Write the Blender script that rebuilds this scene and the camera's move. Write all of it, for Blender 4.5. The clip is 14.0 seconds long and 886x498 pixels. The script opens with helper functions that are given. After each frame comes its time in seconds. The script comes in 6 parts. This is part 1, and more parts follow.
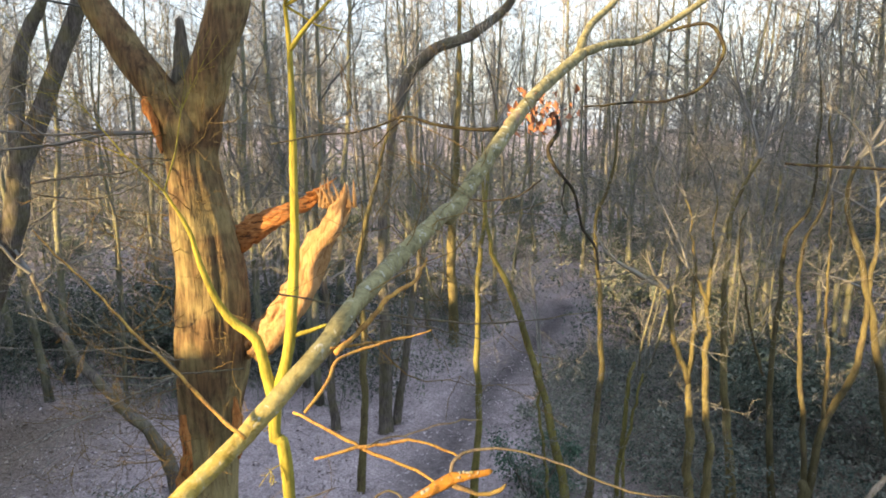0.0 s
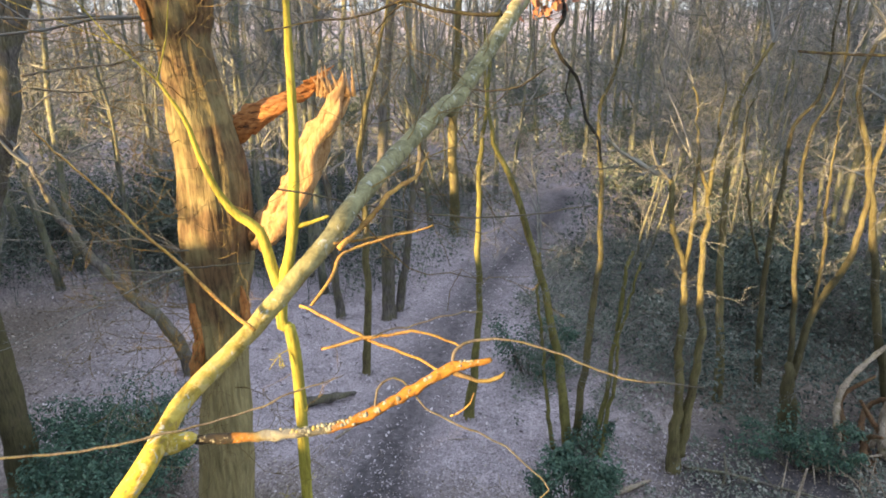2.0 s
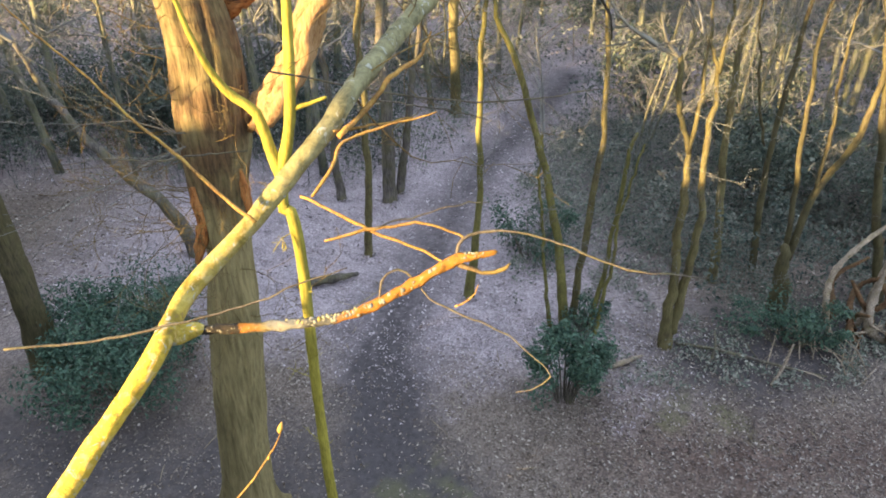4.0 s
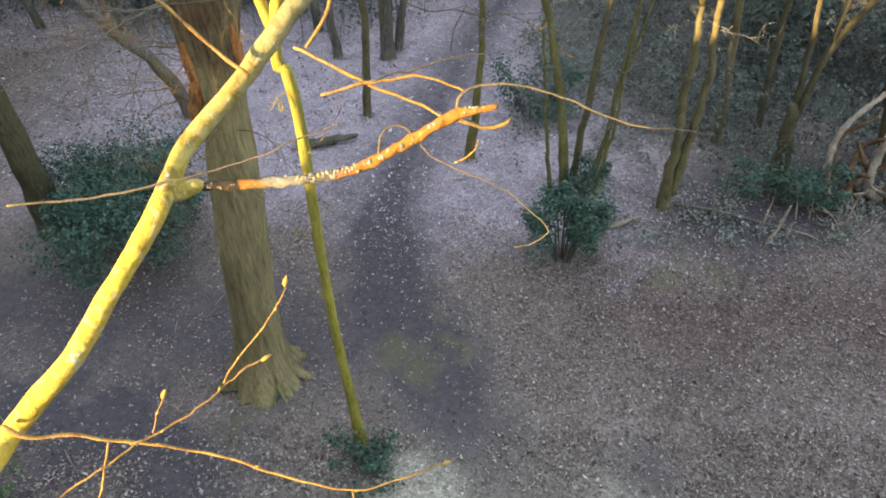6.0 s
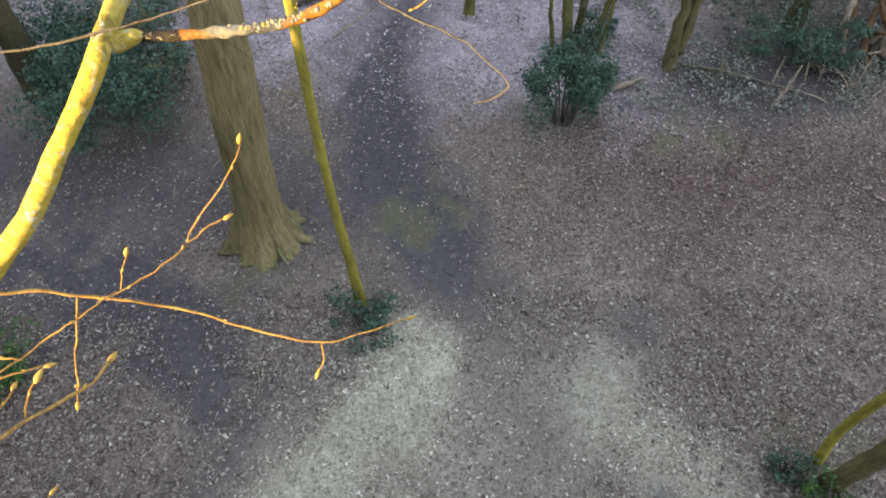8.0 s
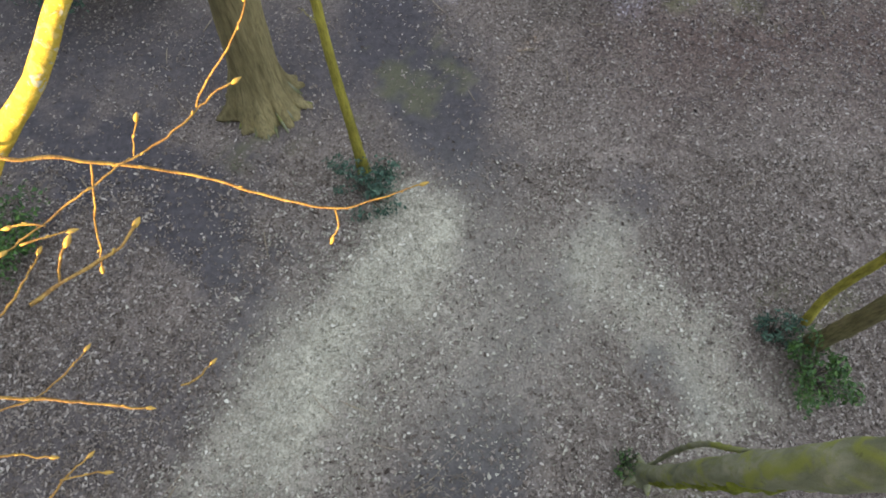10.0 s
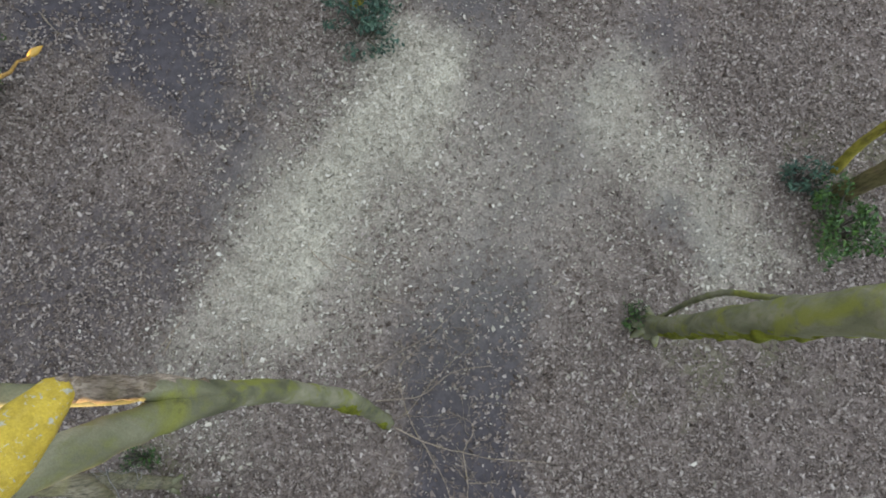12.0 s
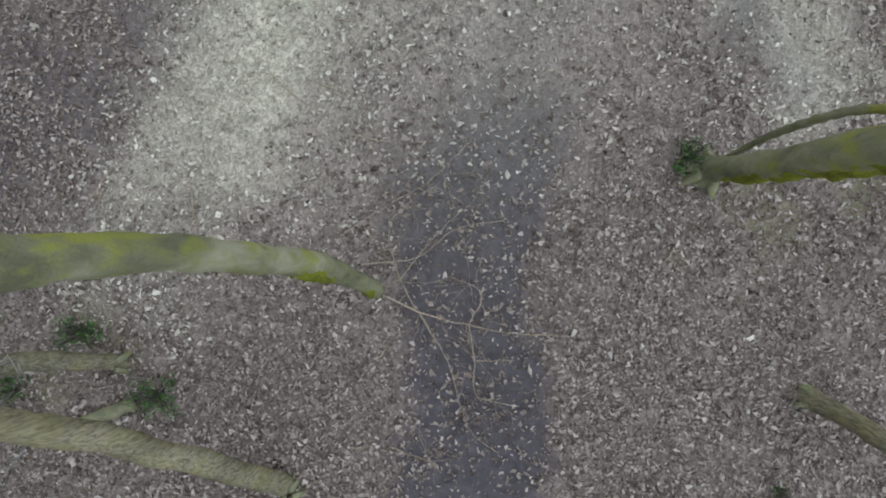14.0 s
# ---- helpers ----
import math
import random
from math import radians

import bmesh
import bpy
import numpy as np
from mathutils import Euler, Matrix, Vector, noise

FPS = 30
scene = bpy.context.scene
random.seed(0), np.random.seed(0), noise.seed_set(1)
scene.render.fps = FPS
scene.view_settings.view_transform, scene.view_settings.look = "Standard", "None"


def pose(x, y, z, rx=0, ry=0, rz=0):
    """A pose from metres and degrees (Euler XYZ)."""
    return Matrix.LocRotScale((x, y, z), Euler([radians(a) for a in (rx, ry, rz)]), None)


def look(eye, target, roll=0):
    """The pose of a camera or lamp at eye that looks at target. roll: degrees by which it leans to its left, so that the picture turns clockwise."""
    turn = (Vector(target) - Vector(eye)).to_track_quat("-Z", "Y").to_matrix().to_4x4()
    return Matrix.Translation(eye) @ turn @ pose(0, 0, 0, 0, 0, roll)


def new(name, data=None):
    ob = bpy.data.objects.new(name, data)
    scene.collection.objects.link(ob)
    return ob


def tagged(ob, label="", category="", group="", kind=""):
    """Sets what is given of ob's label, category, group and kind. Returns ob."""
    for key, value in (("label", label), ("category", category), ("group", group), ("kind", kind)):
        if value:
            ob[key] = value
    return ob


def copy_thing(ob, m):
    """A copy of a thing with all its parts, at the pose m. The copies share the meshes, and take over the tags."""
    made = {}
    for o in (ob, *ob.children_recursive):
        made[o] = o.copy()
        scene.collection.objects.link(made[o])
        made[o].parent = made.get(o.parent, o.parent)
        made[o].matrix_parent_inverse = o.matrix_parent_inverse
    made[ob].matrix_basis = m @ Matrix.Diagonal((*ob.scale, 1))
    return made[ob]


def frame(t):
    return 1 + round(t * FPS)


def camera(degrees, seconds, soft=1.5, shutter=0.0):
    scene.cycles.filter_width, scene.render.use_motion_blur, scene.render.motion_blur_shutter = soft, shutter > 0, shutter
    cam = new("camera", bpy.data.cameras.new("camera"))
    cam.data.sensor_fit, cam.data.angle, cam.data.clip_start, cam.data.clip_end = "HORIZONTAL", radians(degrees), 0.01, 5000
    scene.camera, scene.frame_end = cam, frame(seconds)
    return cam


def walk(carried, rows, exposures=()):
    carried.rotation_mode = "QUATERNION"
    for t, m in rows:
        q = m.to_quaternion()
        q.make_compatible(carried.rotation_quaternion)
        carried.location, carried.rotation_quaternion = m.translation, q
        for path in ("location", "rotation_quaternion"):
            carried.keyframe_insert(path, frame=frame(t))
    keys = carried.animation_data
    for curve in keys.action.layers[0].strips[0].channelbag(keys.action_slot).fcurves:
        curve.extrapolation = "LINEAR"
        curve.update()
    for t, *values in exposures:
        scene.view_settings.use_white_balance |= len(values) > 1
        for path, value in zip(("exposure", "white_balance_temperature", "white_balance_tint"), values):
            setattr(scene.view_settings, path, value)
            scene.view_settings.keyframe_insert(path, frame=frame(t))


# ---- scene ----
cam = camera(68.3, 14.0, soft=1.8)
METRES, EYE, TILT, LEAN, TURN= 2.7, 9.0, -11.0, 0.0, 0.0
EXPO, SKY, VEIL, SUN = 2.32, 0.12, 2.55, 4.4
ROWS = [
    (0.0, 0.0, 0.0, 0.0, 0.0, 0.0, 0.0),
    (0.5, -0.0017, -0.0033, -0.0013, 0.03, -2.39, 0.02),
    (1.0, -0.0037, -0.0028, -0.0019, 0.04, -4.78, 0.08),
    (1.5, -0.0048, -0.0003, 0.0007, 0.06, -7.19, 0.12),
    (2.0, -0.0002, -0.0014, 0.0038, 0.09, -9.62, 0.16),
    (2.5, 0.0026, 0.0033, 0.0039, 0.1, -12.08, 0.15),
    (3.0, 0.0022, 0.0071, 0.0061, 0.12, -14.52, 0.16),
    (5.5, -0.0087, 0.0101, 0.0047, 0.09, -28.96, 0.3),
    (6.0, -0.002, 0.0085, 0.003, 0.11, -31.99, 0.32),
    (6.5, 0.0069, 0.0037, 0.0006, 0.13, -34.99, 0.34),
    (7.0, 0.0136, -0.0004, -0.0011, 0.13, -37.93, 0.4),
    (7.5, 0.0212, 0.0048, -0.0011, 0.16, -40.85, 0.41),
    (8.0, 0.0231, 0.0094, -0.0028, 0.15, -43.78, 0.43),
    (10.5, 0.0115, 0.0064, -0.0019, 0.19, -58.26, 0.61),
    (11.0, 0.0075, 0.0025, -0.002, 0.18, -61.18, 0.6),
    (11.5, 0.0050, 0.0159, -0.0742, 0.16, -64.09, 0.63),
    (12.0, 0.0015, 0.0447, -0.2482, 0.11, -67.03, 0.66),
    (12.5, 0.0018, 0.0714, -0.4116, 0.09, -69.98, 0.72),
    (13.0, 0.0063, 0.0962, -0.5727, 0.06, -72.93, 0.79),
    (13.5, 0.007, 0.128, -0.7356, 0.02, -75.96, 0.94),
    (14.0, 0.0064, 0.1665, -0.892, -0.01, -79.05, 1.09),
]
walk(cam, [(t, pose(0, 0, EYE, TILT, LEAN, TURN) @ pose(METRES * x, METRES * y, METRES * z, 90 + pitch, roll, yaw)) for t, x, y, z, yaw, pitch, roll in ROWS],
     exposures=[(0.0, EXPO - 0.03, 6250, 10), (3.0, EXPO + 0.31, 6150, 10), (5.5, EXPO + 0.36, 6200, 10), (6.5, EXPO + 0.29, 6230, 10), (8.0, EXPO + 0.27, 6330, 10), (10.5, EXPO + 0.3, 6480, 10), (14.0, EXPO + 0.37, 6550, 10)])

# ---- world, sun ----
SUN_AZ, SUN_EL = 52.0, 10.0      # degrees to the left of straight behind the first view, and above the horizon
world = bpy.data.worlds.new("sky")
scene.world = world
world.use_nodes = True
wn = world.node_tree.nodes
sky = wn.new("ShaderNodeTexSky")
sky.sky_type, sky.sun_disc = "NISHITA", False
sky.sun_elevation, sky.sun_rotation = radians(SUN_EL), radians(180 + SUN_AZ)
sky.air_density, sky.dust_density, sky.ozone_density = 1.0, 1.5, 1.0
wn["Background"].inputs["Strength"].default_value = SKY
veil = wn.new("ShaderNodeMix")          # thin high cloud over the clear sky
veil.data_type = "RGBA"
veil.inputs[0].default_value, veil.inputs[7].default_value = 0.7, (VEIL * 0.93, VEIL * 0.98, VEIL * 1.07, 1)
world.node_tree.links.new(sky.outputs["Color"], veil.inputs[6])
world.node_tree.links.new(veil.outputs[2], wn["Background"].inputs["Color"])

sun_pos = Vector((-math.sin(radians(SUN_AZ)) * math.cos(radians(SUN_EL)), -math.cos(radians(SUN_AZ)) * math.cos(radians(SUN_EL)), math.sin(radians(SUN_EL))))
sun = new("sun", bpy.data.lights.new("sun", "SUN"))
sun.data.energy, sun.data.angle, sun.data.color = SUN, radians(0.6), (1.0, 0.67, 0.29)
sun.matrix_world = look(sun_pos * 60, (0, 0, 0))


# ---- materials ----
class Mat:
    """A node material put together in short calls."""

    def __init__(self, name, rough=0.85, spec=0.25):
        self.m = bpy.data.materials.new(name)
        self.m.use_nodes = True
        self.t = self.m.node_tree
        self.b = self.t.nodes["Principled BSDF"]
        self.b.inputs["Roughness"].default_value = rough
        self.b.inputs["Specular IOR Level"].default_value = spec
        self.co = self.t.nodes.new("ShaderNodeTexCoord").outputs["Object"]

    def link(self, a, b):
        self.t.links.new(a, b)

    def scaled(self, x, y, z):
        n = self.t.nodes.new("ShaderNodeMapping")
        n.inputs["Scale"].default_value = (x, y, z)
        self.link(self.co, n.inputs["Vector"])
        return n.outputs["Vector"]

    def noise(self, scale, detail=4.0, vec=None, rough=0.6, distort=0.0):
        n = self.t.nodes.new("ShaderNodeTexNoise")
        n.inputs["Scale"].default_value, n.inputs["Detail"].default_value = scale, detail
        n.inputs["Roughness"].default_value, n.inputs["Distortion"].default_value = rough, distort
        self.link(vec or self.co, n.inputs["Vector"])
        return n.outputs["Fac"]

    def cells(self, scale, feature="F1", out="Distance", vec=None):
        n = self.t.nodes.new("ShaderNodeTexVoronoi")
        n.feature = feature
        n.inputs["Scale"].default_value = scale
        self.link(vec or self.co, n.inputs["Vector"])
        return n.outputs[out]

    def ramp(self, fac, *stops):
        n = self.t.nodes.new("ShaderNodeValToRGB")
        e = n.color_ramp.elements
        while len(e) < len(stops):
            e.new(0.5)
        for el, (p, c) in zip(e, stops):
            el.position = p
            el.color = (c, c, c, 1) if isinstance(c, (int, float)) else (*c, 1)
        self.link(fac, n.inputs["Fac"])
        return n.outputs["Color"]

    def mix(self, fac, a, b, mode="MIX"):
        n = self.t.nodes.new("ShaderNodeMix")
        n.data_type, n.blend_type = "RGBA", mode
        for sock, v in ((n.inputs[0], fac), (n.inputs[6], a), (n.inputs[7], b)):
            if isinstance(v, (int, float)):
                sock.default_value = v
            elif isinstance(v, tuple):
                sock.default_value = (*v, 1)
            else:
                self.link(v, sock)
        return n.outputs[2]

    def attr(self, name):
        n = self.t.nodes.new("ShaderNodeAttribute")
        n.attribute_name = name
        return n.outputs["Fac"]

    def island(self):
        return self.t.nodes.new("ShaderNodeNewGeometry").outputs["Random Per Island"]

    def each(self):
        return self.t.nodes.new("ShaderNodeObjectInfo").outputs["Random"]

    def bump(self, height, strength, distance):
        n = self.t.nodes.new("ShaderNodeBump")
        n.inputs["Strength"].default_value, n.inputs["Distance"].default_value = strength, distance
        self.link(height, n.inputs["Height"])
        self.link(n.outputs["Normal"], self.b.inputs["Normal"])

    def done(self, color):
        self.link(color, self.b.inputs["Base Color"])
        return self.m


def bark(name, dark, light, algae, cover, fine=1.0, lichen=0.0, depth=0.01, yellow=0.0, scar=0.0, upto=None):
    """Bark with long vertical ridges, green algae in patches and, if asked for, pale lichen spots."""
    m = Mat(name, 0.9, 0.15)
    long = m.scaled(1.0, 1.0, 0.11)
    ridges = m.noise(26 * fine, 5.0, long, 0.65, 0.4)
    grain = m.noise(90 * fine, 3.0)
    patch = m.noise(2.3 * fine, 5.0, None, 0.6)
    fissure = m.noise(11 * fine, 3.0, long, 0.5, 0.8)
    c = m.ramp(ridges, (0.36, dark), (0.60, light))
    c = m.mix(m.ramp(fissure, (0.30, 0.7), (0.44, 0.0)), c, tuple(0.45 * v for v in dark))
    green = m.mix(grain, tuple(0.75 * v for v in algae), tuple(1.2 * v for v in algae))
    green = m.mix(0.7, green, m.ramp(ridges, (0.36, 0.55), (0.5, 1.0), (0.62, 1.25)), "MULTIPLY")
    if upto:
        at = m.t.nodes.new("ShaderNodeSeparateXYZ")
        m.link(m.co, at.inputs[0])
        reach = m.t.nodes.new("ShaderNodeMapRange")
        reach.inputs["From Min"].default_value, reach.inputs["From Max"].default_value = upto + 1.0, upto - 1.0
        reach.inputs["To Min"].default_value = -0.22
        m.link(at.outputs["Z"], reach.inputs["Value"])
        add = m.t.nodes.new("ShaderNodeMath")
        add.operation = "MULTIPLY_ADD"
        m.link(reach.outputs[0], add.inputs[0])
        add.inputs[1].default_value = 0.3
        m.link(patch, add.inputs[2])
        patch = add.outputs[0]
    c = m.mix(m.ramp(patch, (0.62 - cover * 0.55, 0.0), (0.78 - cover * 0.45, 0.9)), c, green)
    if lichen:
        spots = m.noise(17 * fine, 3.0, None, 0.55, 0.5)
        c = m.mix(m.ramp(spots, (0.74 - lichen * 0.2, 0.0), (0.78 - lichen * 0.2, 0.85)), c, (0.42, 0.43, 0.36))
    if yellow:
        spots = m.noise(31 * fine, 2.0, m.scaled(1.1, 0.9, 1.0), 0.5, 0.3)
        c = m.mix(m.ramp(spots, (0.76 - yellow * 0.2, 0.0), (0.79 - yellow * 0.2, 0.9)), c, (0.50, 0.36, 0.06))
    tone = m.noise(1.1 * fine, 4.0, m.scaled(1.0, 1.0, 0.5), 0.65)
    c = m.mix(0.75, c, m.ramp(tone, (0.32, 0.55), (0.5, 1.0), (0.68, 1.45)), "MULTIPLY")
    c = m.mix(0.35, c, m.ramp(m.each(), (0.0, tuple(0.6 * v for v in light)), (1.0, tuple(1.25 * v for v in light))), "OVERLAY") if not lichen else c
    if scar:
        spots = m.noise(5 * fine, 4.0, m.scaled(1.0, 0.8, 0.7), 0.6, 0.6)
        c = m.mix(m.ramp(spots, (0.66, 0.0), (0.72, scar)), c, (0.17, 0.115, 0.10))
    m.bump(m.mix(0.5, ridges, fissure), 1.0, depth * 1.6)
    return m.done(c)


def near_bark(name, low, high, cream, spots):
    """Smooth young bark, blotched with brown and cream, with grey-green algae and white lichen further up."""
    m = Mat(name, 0.8, 0.2)
    blotch, fleck, grain = m.noise(30, 5.0, None, 0.62, 0.7), m.noise(64, 4.0, None, 0.6, 0.4), m.noise(190, 3.0)
    part_y = m.t.nodes.new("ShaderNodeSeparateXYZ")
    m.link(m.co, part_y.inputs[0])
    worn = m.t.nodes.new("ShaderNodeMapRange")
    worn.inputs["From Min"].default_value, worn.inputs["From Max"].default_value = 0.98, 1.16
    worn.inputs["To Min"].default_value = 0.12
    m.link(part_y.outputs["Y"], worn.inputs["Value"])
    clean = m.ramp(blotch, (0.35, tuple(0.82 * v for v in low)), (0.6, low))
    c = m.ramp(blotch, (0.36, tuple(0.45 * v for v in low)), (0.46, tuple(0.8 * v for v in low)), (0.58, low))
    c = m.mix(m.ramp(fleck, (0.54, 0.0), (0.62, 0.75)), c, cream)
    c = m.mix(m.ramp(fleck, (0.33, 0.7), (0.40, 0.0)), c, (0.20, 0.13, 0.07))
    c = m.mix(worn.outputs[0], clean, c)
    up = m.t.nodes.new("ShaderNodeMapRange")
    up.inputs["From Min"].default_value, up.inputs["From Max"].default_value = 1.18, 1.5
    m.link(part_y.outputs["Y"], up.inputs["Value"])
    green = m.ramp(blotch, (0.35, tuple(0.5 * v for v in high)), (0.5, high), (0.65, tuple(1.35 * v for v in high)))
    edge = m.mix(0.5, up.outputs[0], m.ramp(blotch, (0.35, 0.0), (0.65, 1.0)), "OVERLAY")
    c = m.mix(edge, c, green)
    crust = m.noise(46, 4.0, m.scaled(1.0, 1.3, 1.0), 0.62, 0.8)
    c = m.mix(m.ramp(crust, (0.66 - spots, 0.0), (0.70 - spots, 0.85)), c, (0.40, 0.41, 0.36))
    scar = m.noise(9, 4.0, m.scaled(1.0, 0.8, 0.7), 0.6, 0.6)
    c = m.mix(m.ramp(scar, (0.66, 0.0), (0.71, 0.7)), c, (0.16, 0.11, 0.11))
    c = m.mix(0.35, c, m.ramp(grain, (0.35, 0.5), (0.65, 1.1)), "MULTIPLY")
    m.bump(m.mix(0.5, blotch, fleck), 0.8, 0.008)
    return m.done(c)


BARK_OAK = bark("oak_bark", (0.085, 0.062, 0.042), (0.23, 0.16, 0.092), (0.33, 0.295, 0.155), 0.42, 1.0, depth=0.035, upto=5.2)
BARK_GREEN = bark("green_bark", (0.14, 0.125, 0.05), (0.25, 0.225, 0.09), (0.37, 0.335, 0.065), 0.75, 2.0, depth=0.005)
BARK_OLIVE = bark("olive_bark", (0.09, 0.082, 0.045), (0.20, 0.18, 0.095), (0.22, 0.21, 0.075), 0.6, 2.0, depth=0.006)
BARK_STEM = bark("stem_bark", (0.07, 0.059, 0.04), (0.195, 0.16, 0.10), (0.20, 0.182, 0.088), 0.62, 1.6, depth=0.014)
BARK_PALE = bark("pale_bark", (0.12, 0.112, 0.082), (0.29, 0.272, 0.205), (0.23, 0.222, 0.125), 0.38, 1.6, depth=0.008)
BARK_DIM = bark("dim_bark", (0.055, 0.048, 0.034), (0.14, 0.117, 0.078), (0.135, 0.124, 0.066), 0.58, 1.6, depth=0.014)
BARK_GREY = bark("grey_bark", (0.08, 0.074, 0.07), (0.22, 0.20, 0.182), (0.155, 0.148, 0.095), 0.38, 1.2, depth=0.016)
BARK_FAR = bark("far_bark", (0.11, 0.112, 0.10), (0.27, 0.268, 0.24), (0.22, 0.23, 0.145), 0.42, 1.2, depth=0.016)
BARK_NEAR = near_bark("near_bark", (0.52, 0.395, 0.055), (0.215, 0.205, 0.11), (0.58, 0.46, 0.19), 0.06)
BARK_TWIG = bark("twig_bark", (0.09, 0.068, 0.045), (0.23, 0.17, 0.095), (0.24, 0.19, 0.07), 0.4, 14.0, depth=0.0006)
BARK_BUDDED = bark("budded_twig_bark", (0.17, 0.105, 0.045), (0.40, 0.26, 0.10), (0.40, 0.29, 0.09), 0.35, 14.0, depth=0.0006)
BARK_ASH = bark("grey_twig_bark", (0.08, 0.068, 0.056), (0.19, 0.165, 0.135), (0.17, 0.16, 0.09), 0.3, 14.0, depth=0.0006)
BARK_DARK = bark("dark_twig_bark", (0.022, 0.02, 0.017), (0.058, 0.05, 0.04), (0.10, 0.095, 0.045), 0.25, 9.0, depth=0.001)
def smooth_mossy():
    """Smooth grey-green bark, blotched with algae, with lime-green moss in soft patches."""
    m = Mat("mossy_bark", 0.9, 0.12)
    soft, blotch, grain = m.noise(3.2, 5.0, m.scaled(1, 1, 0.45), 0.6, 0.5), m.noise(11, 4.0, m.scaled(1, 1, 0.5), 0.6), m.noise(120, 3.0)
    c = m.ramp(soft, (0.34, (0.115, 0.12, 0.075)), (0.5, (0.20, 0.205, 0.13)), (0.66, (0.31, 0.305, 0.215)))
    c = m.mix(m.ramp(blotch, (0.50, 0.0), (0.66, 0.7)), c, (0.19, 0.205, 0.075))
    c = m.mix(m.ramp(m.noise(2.1, 4.0, m.scaled(1, 1, 0.6), 0.6, 0.8), (0.54, 0.0), (0.62, 0.8)), c, (0.25, 0.27, 0.055))
    c = m.mix(m.ramp(blotch, (0.26, 0.7), (0.36, 0.0)), c, (0.08, 0.078, 0.055))
    c = m.mix(0.35, c, m.ramp(grain, (0.3, 0.5), (0.7, 1.2)), "MULTIPLY")
    m.bump(m.mix(0.5, soft, blotch), 0.8, 0.010)
    return m.done(c)


def side_bark():
    """The side branch: dark bare bark, a grey crust of lichen, then orange bark, one after the other along it."""
    m = Mat("lichened_bark", 0.85, 0.15)
    at = m.t.nodes.new("ShaderNodeSeparateXYZ")
    m.link(m.co, at.inputs[0])
    jig = m.t.nodes.new("ShaderNodeMath")
    jig.operation = "MULTIPLY_ADD"
    m.link(m.noise(55, 4.0, None, 0.6), jig.inputs[0])
    jig.inputs[1].default_value = 0.06
    m.link(at.outputs["X"], jig.inputs[2])
    span = m.t.nodes.new("ShaderNodeMapRange")
    span.inputs["From Min"].default_value, span.inputs["From Max"].default_value = 0.445, 0.885
    m.link(jig.outputs[0], span.inputs["Value"])
    dark, orange, grey, pale = (0.03, 0.026, 0.021), (0.27, 0.115, 0.022), (0.085, 0.085, 0.075), (0.22, 0.215, 0.18)
    c = m.ramp(span.outputs[0], (0.0, dark), (0.105, dark), (0.12, orange), (0.155, orange), (0.20, (0.19, 0.155, 0.075)), (0.235, pale), (0.33, (0.16, 0.155, 0.13)), (0.37, grey), (0.44, grey), (0.48, orange), (1.0, (0.30, 0.145, 0.026)))
    fleck = m.noise(150, 4.0, None, 0.6, 0.4)
    c = m.mix(m.ramp(fleck, (0.60, 0.0), (0.66, 0.75)), c, (0.29, 0.27, 0.20))
    c = m.mix(m.ramp(fleck, (0.33, 0.75), (0.41, 0.0)), c, (0.07, 0.045, 0.025))
    m.bump(fleck, 0.9, 0.003)
    return m.done(c)


BARK_MOSSY, BARK_SIDE = smooth_mossy(), side_bark()
DEAD_WOOD = bark("dead_wood", (0.16, 0.13, 0.10), (0.42, 0.37, 0.31), (0.24, 0.21, 0.13), 0.2, 3.0, depth=0.004)


def torn():
    m = Mat("torn_wood", 0.75, 0.2)
    fibre = m.noise(38, 5.0, m.scaled(1.0, 1.0, 0.12), 0.7, 0.3)
    c = m.ramp(fibre, (0.28, (0.13, 0.065, 0.03)), (0.45, (0.40, 0.235, 0.105)), (0.7, (0.56, 0.385, 0.20)))
    m.bump(fibre, 0.9, 0.02)
    return m.done(c)


def charred(name, x, y, z):
    m = Mat(name, 0.8, 0.2)
    fibre = m.noise(20, 5.0, m.scaled(x, y, z), 0.7, 0.5)
    c = m.ramp(fibre, (0.34, (0.05, 0.025, 0.015)), (0.46, (0.33, 0.13, 0.04)), (0.66, (0.50, 0.25, 0.09)))
    m.bump(fibre, 0.9, 0.03)
    return m.done(c)


def twig_haze():
    m = Mat("crown_twigs", 0.9, 0.1)
    c = m.ramp(m.island(), (0.0, (0.095, 0.098, 0.095)), (0.5, (0.19, 0.19, 0.182)), (0.85, (0.29, 0.288, 0.275)), (1.0, (0.27, 0.26, 0.19)))
    return m.done(c)


def leaf(name, *colours, rough=0.5, spec=0.4):
    m = Mat(name, rough, spec)
    n = len(colours)
    c = m.ramp(m.island(), *[(i / max(1, n - 1), col) for i, col in enumerate(colours)])
    c = m.mix(0.4, c, m.ramp(m.noise(60, 2.0), (0.3, 0.55), (0.7, 1.0)), "MULTIPLY")
    return m.done(c)


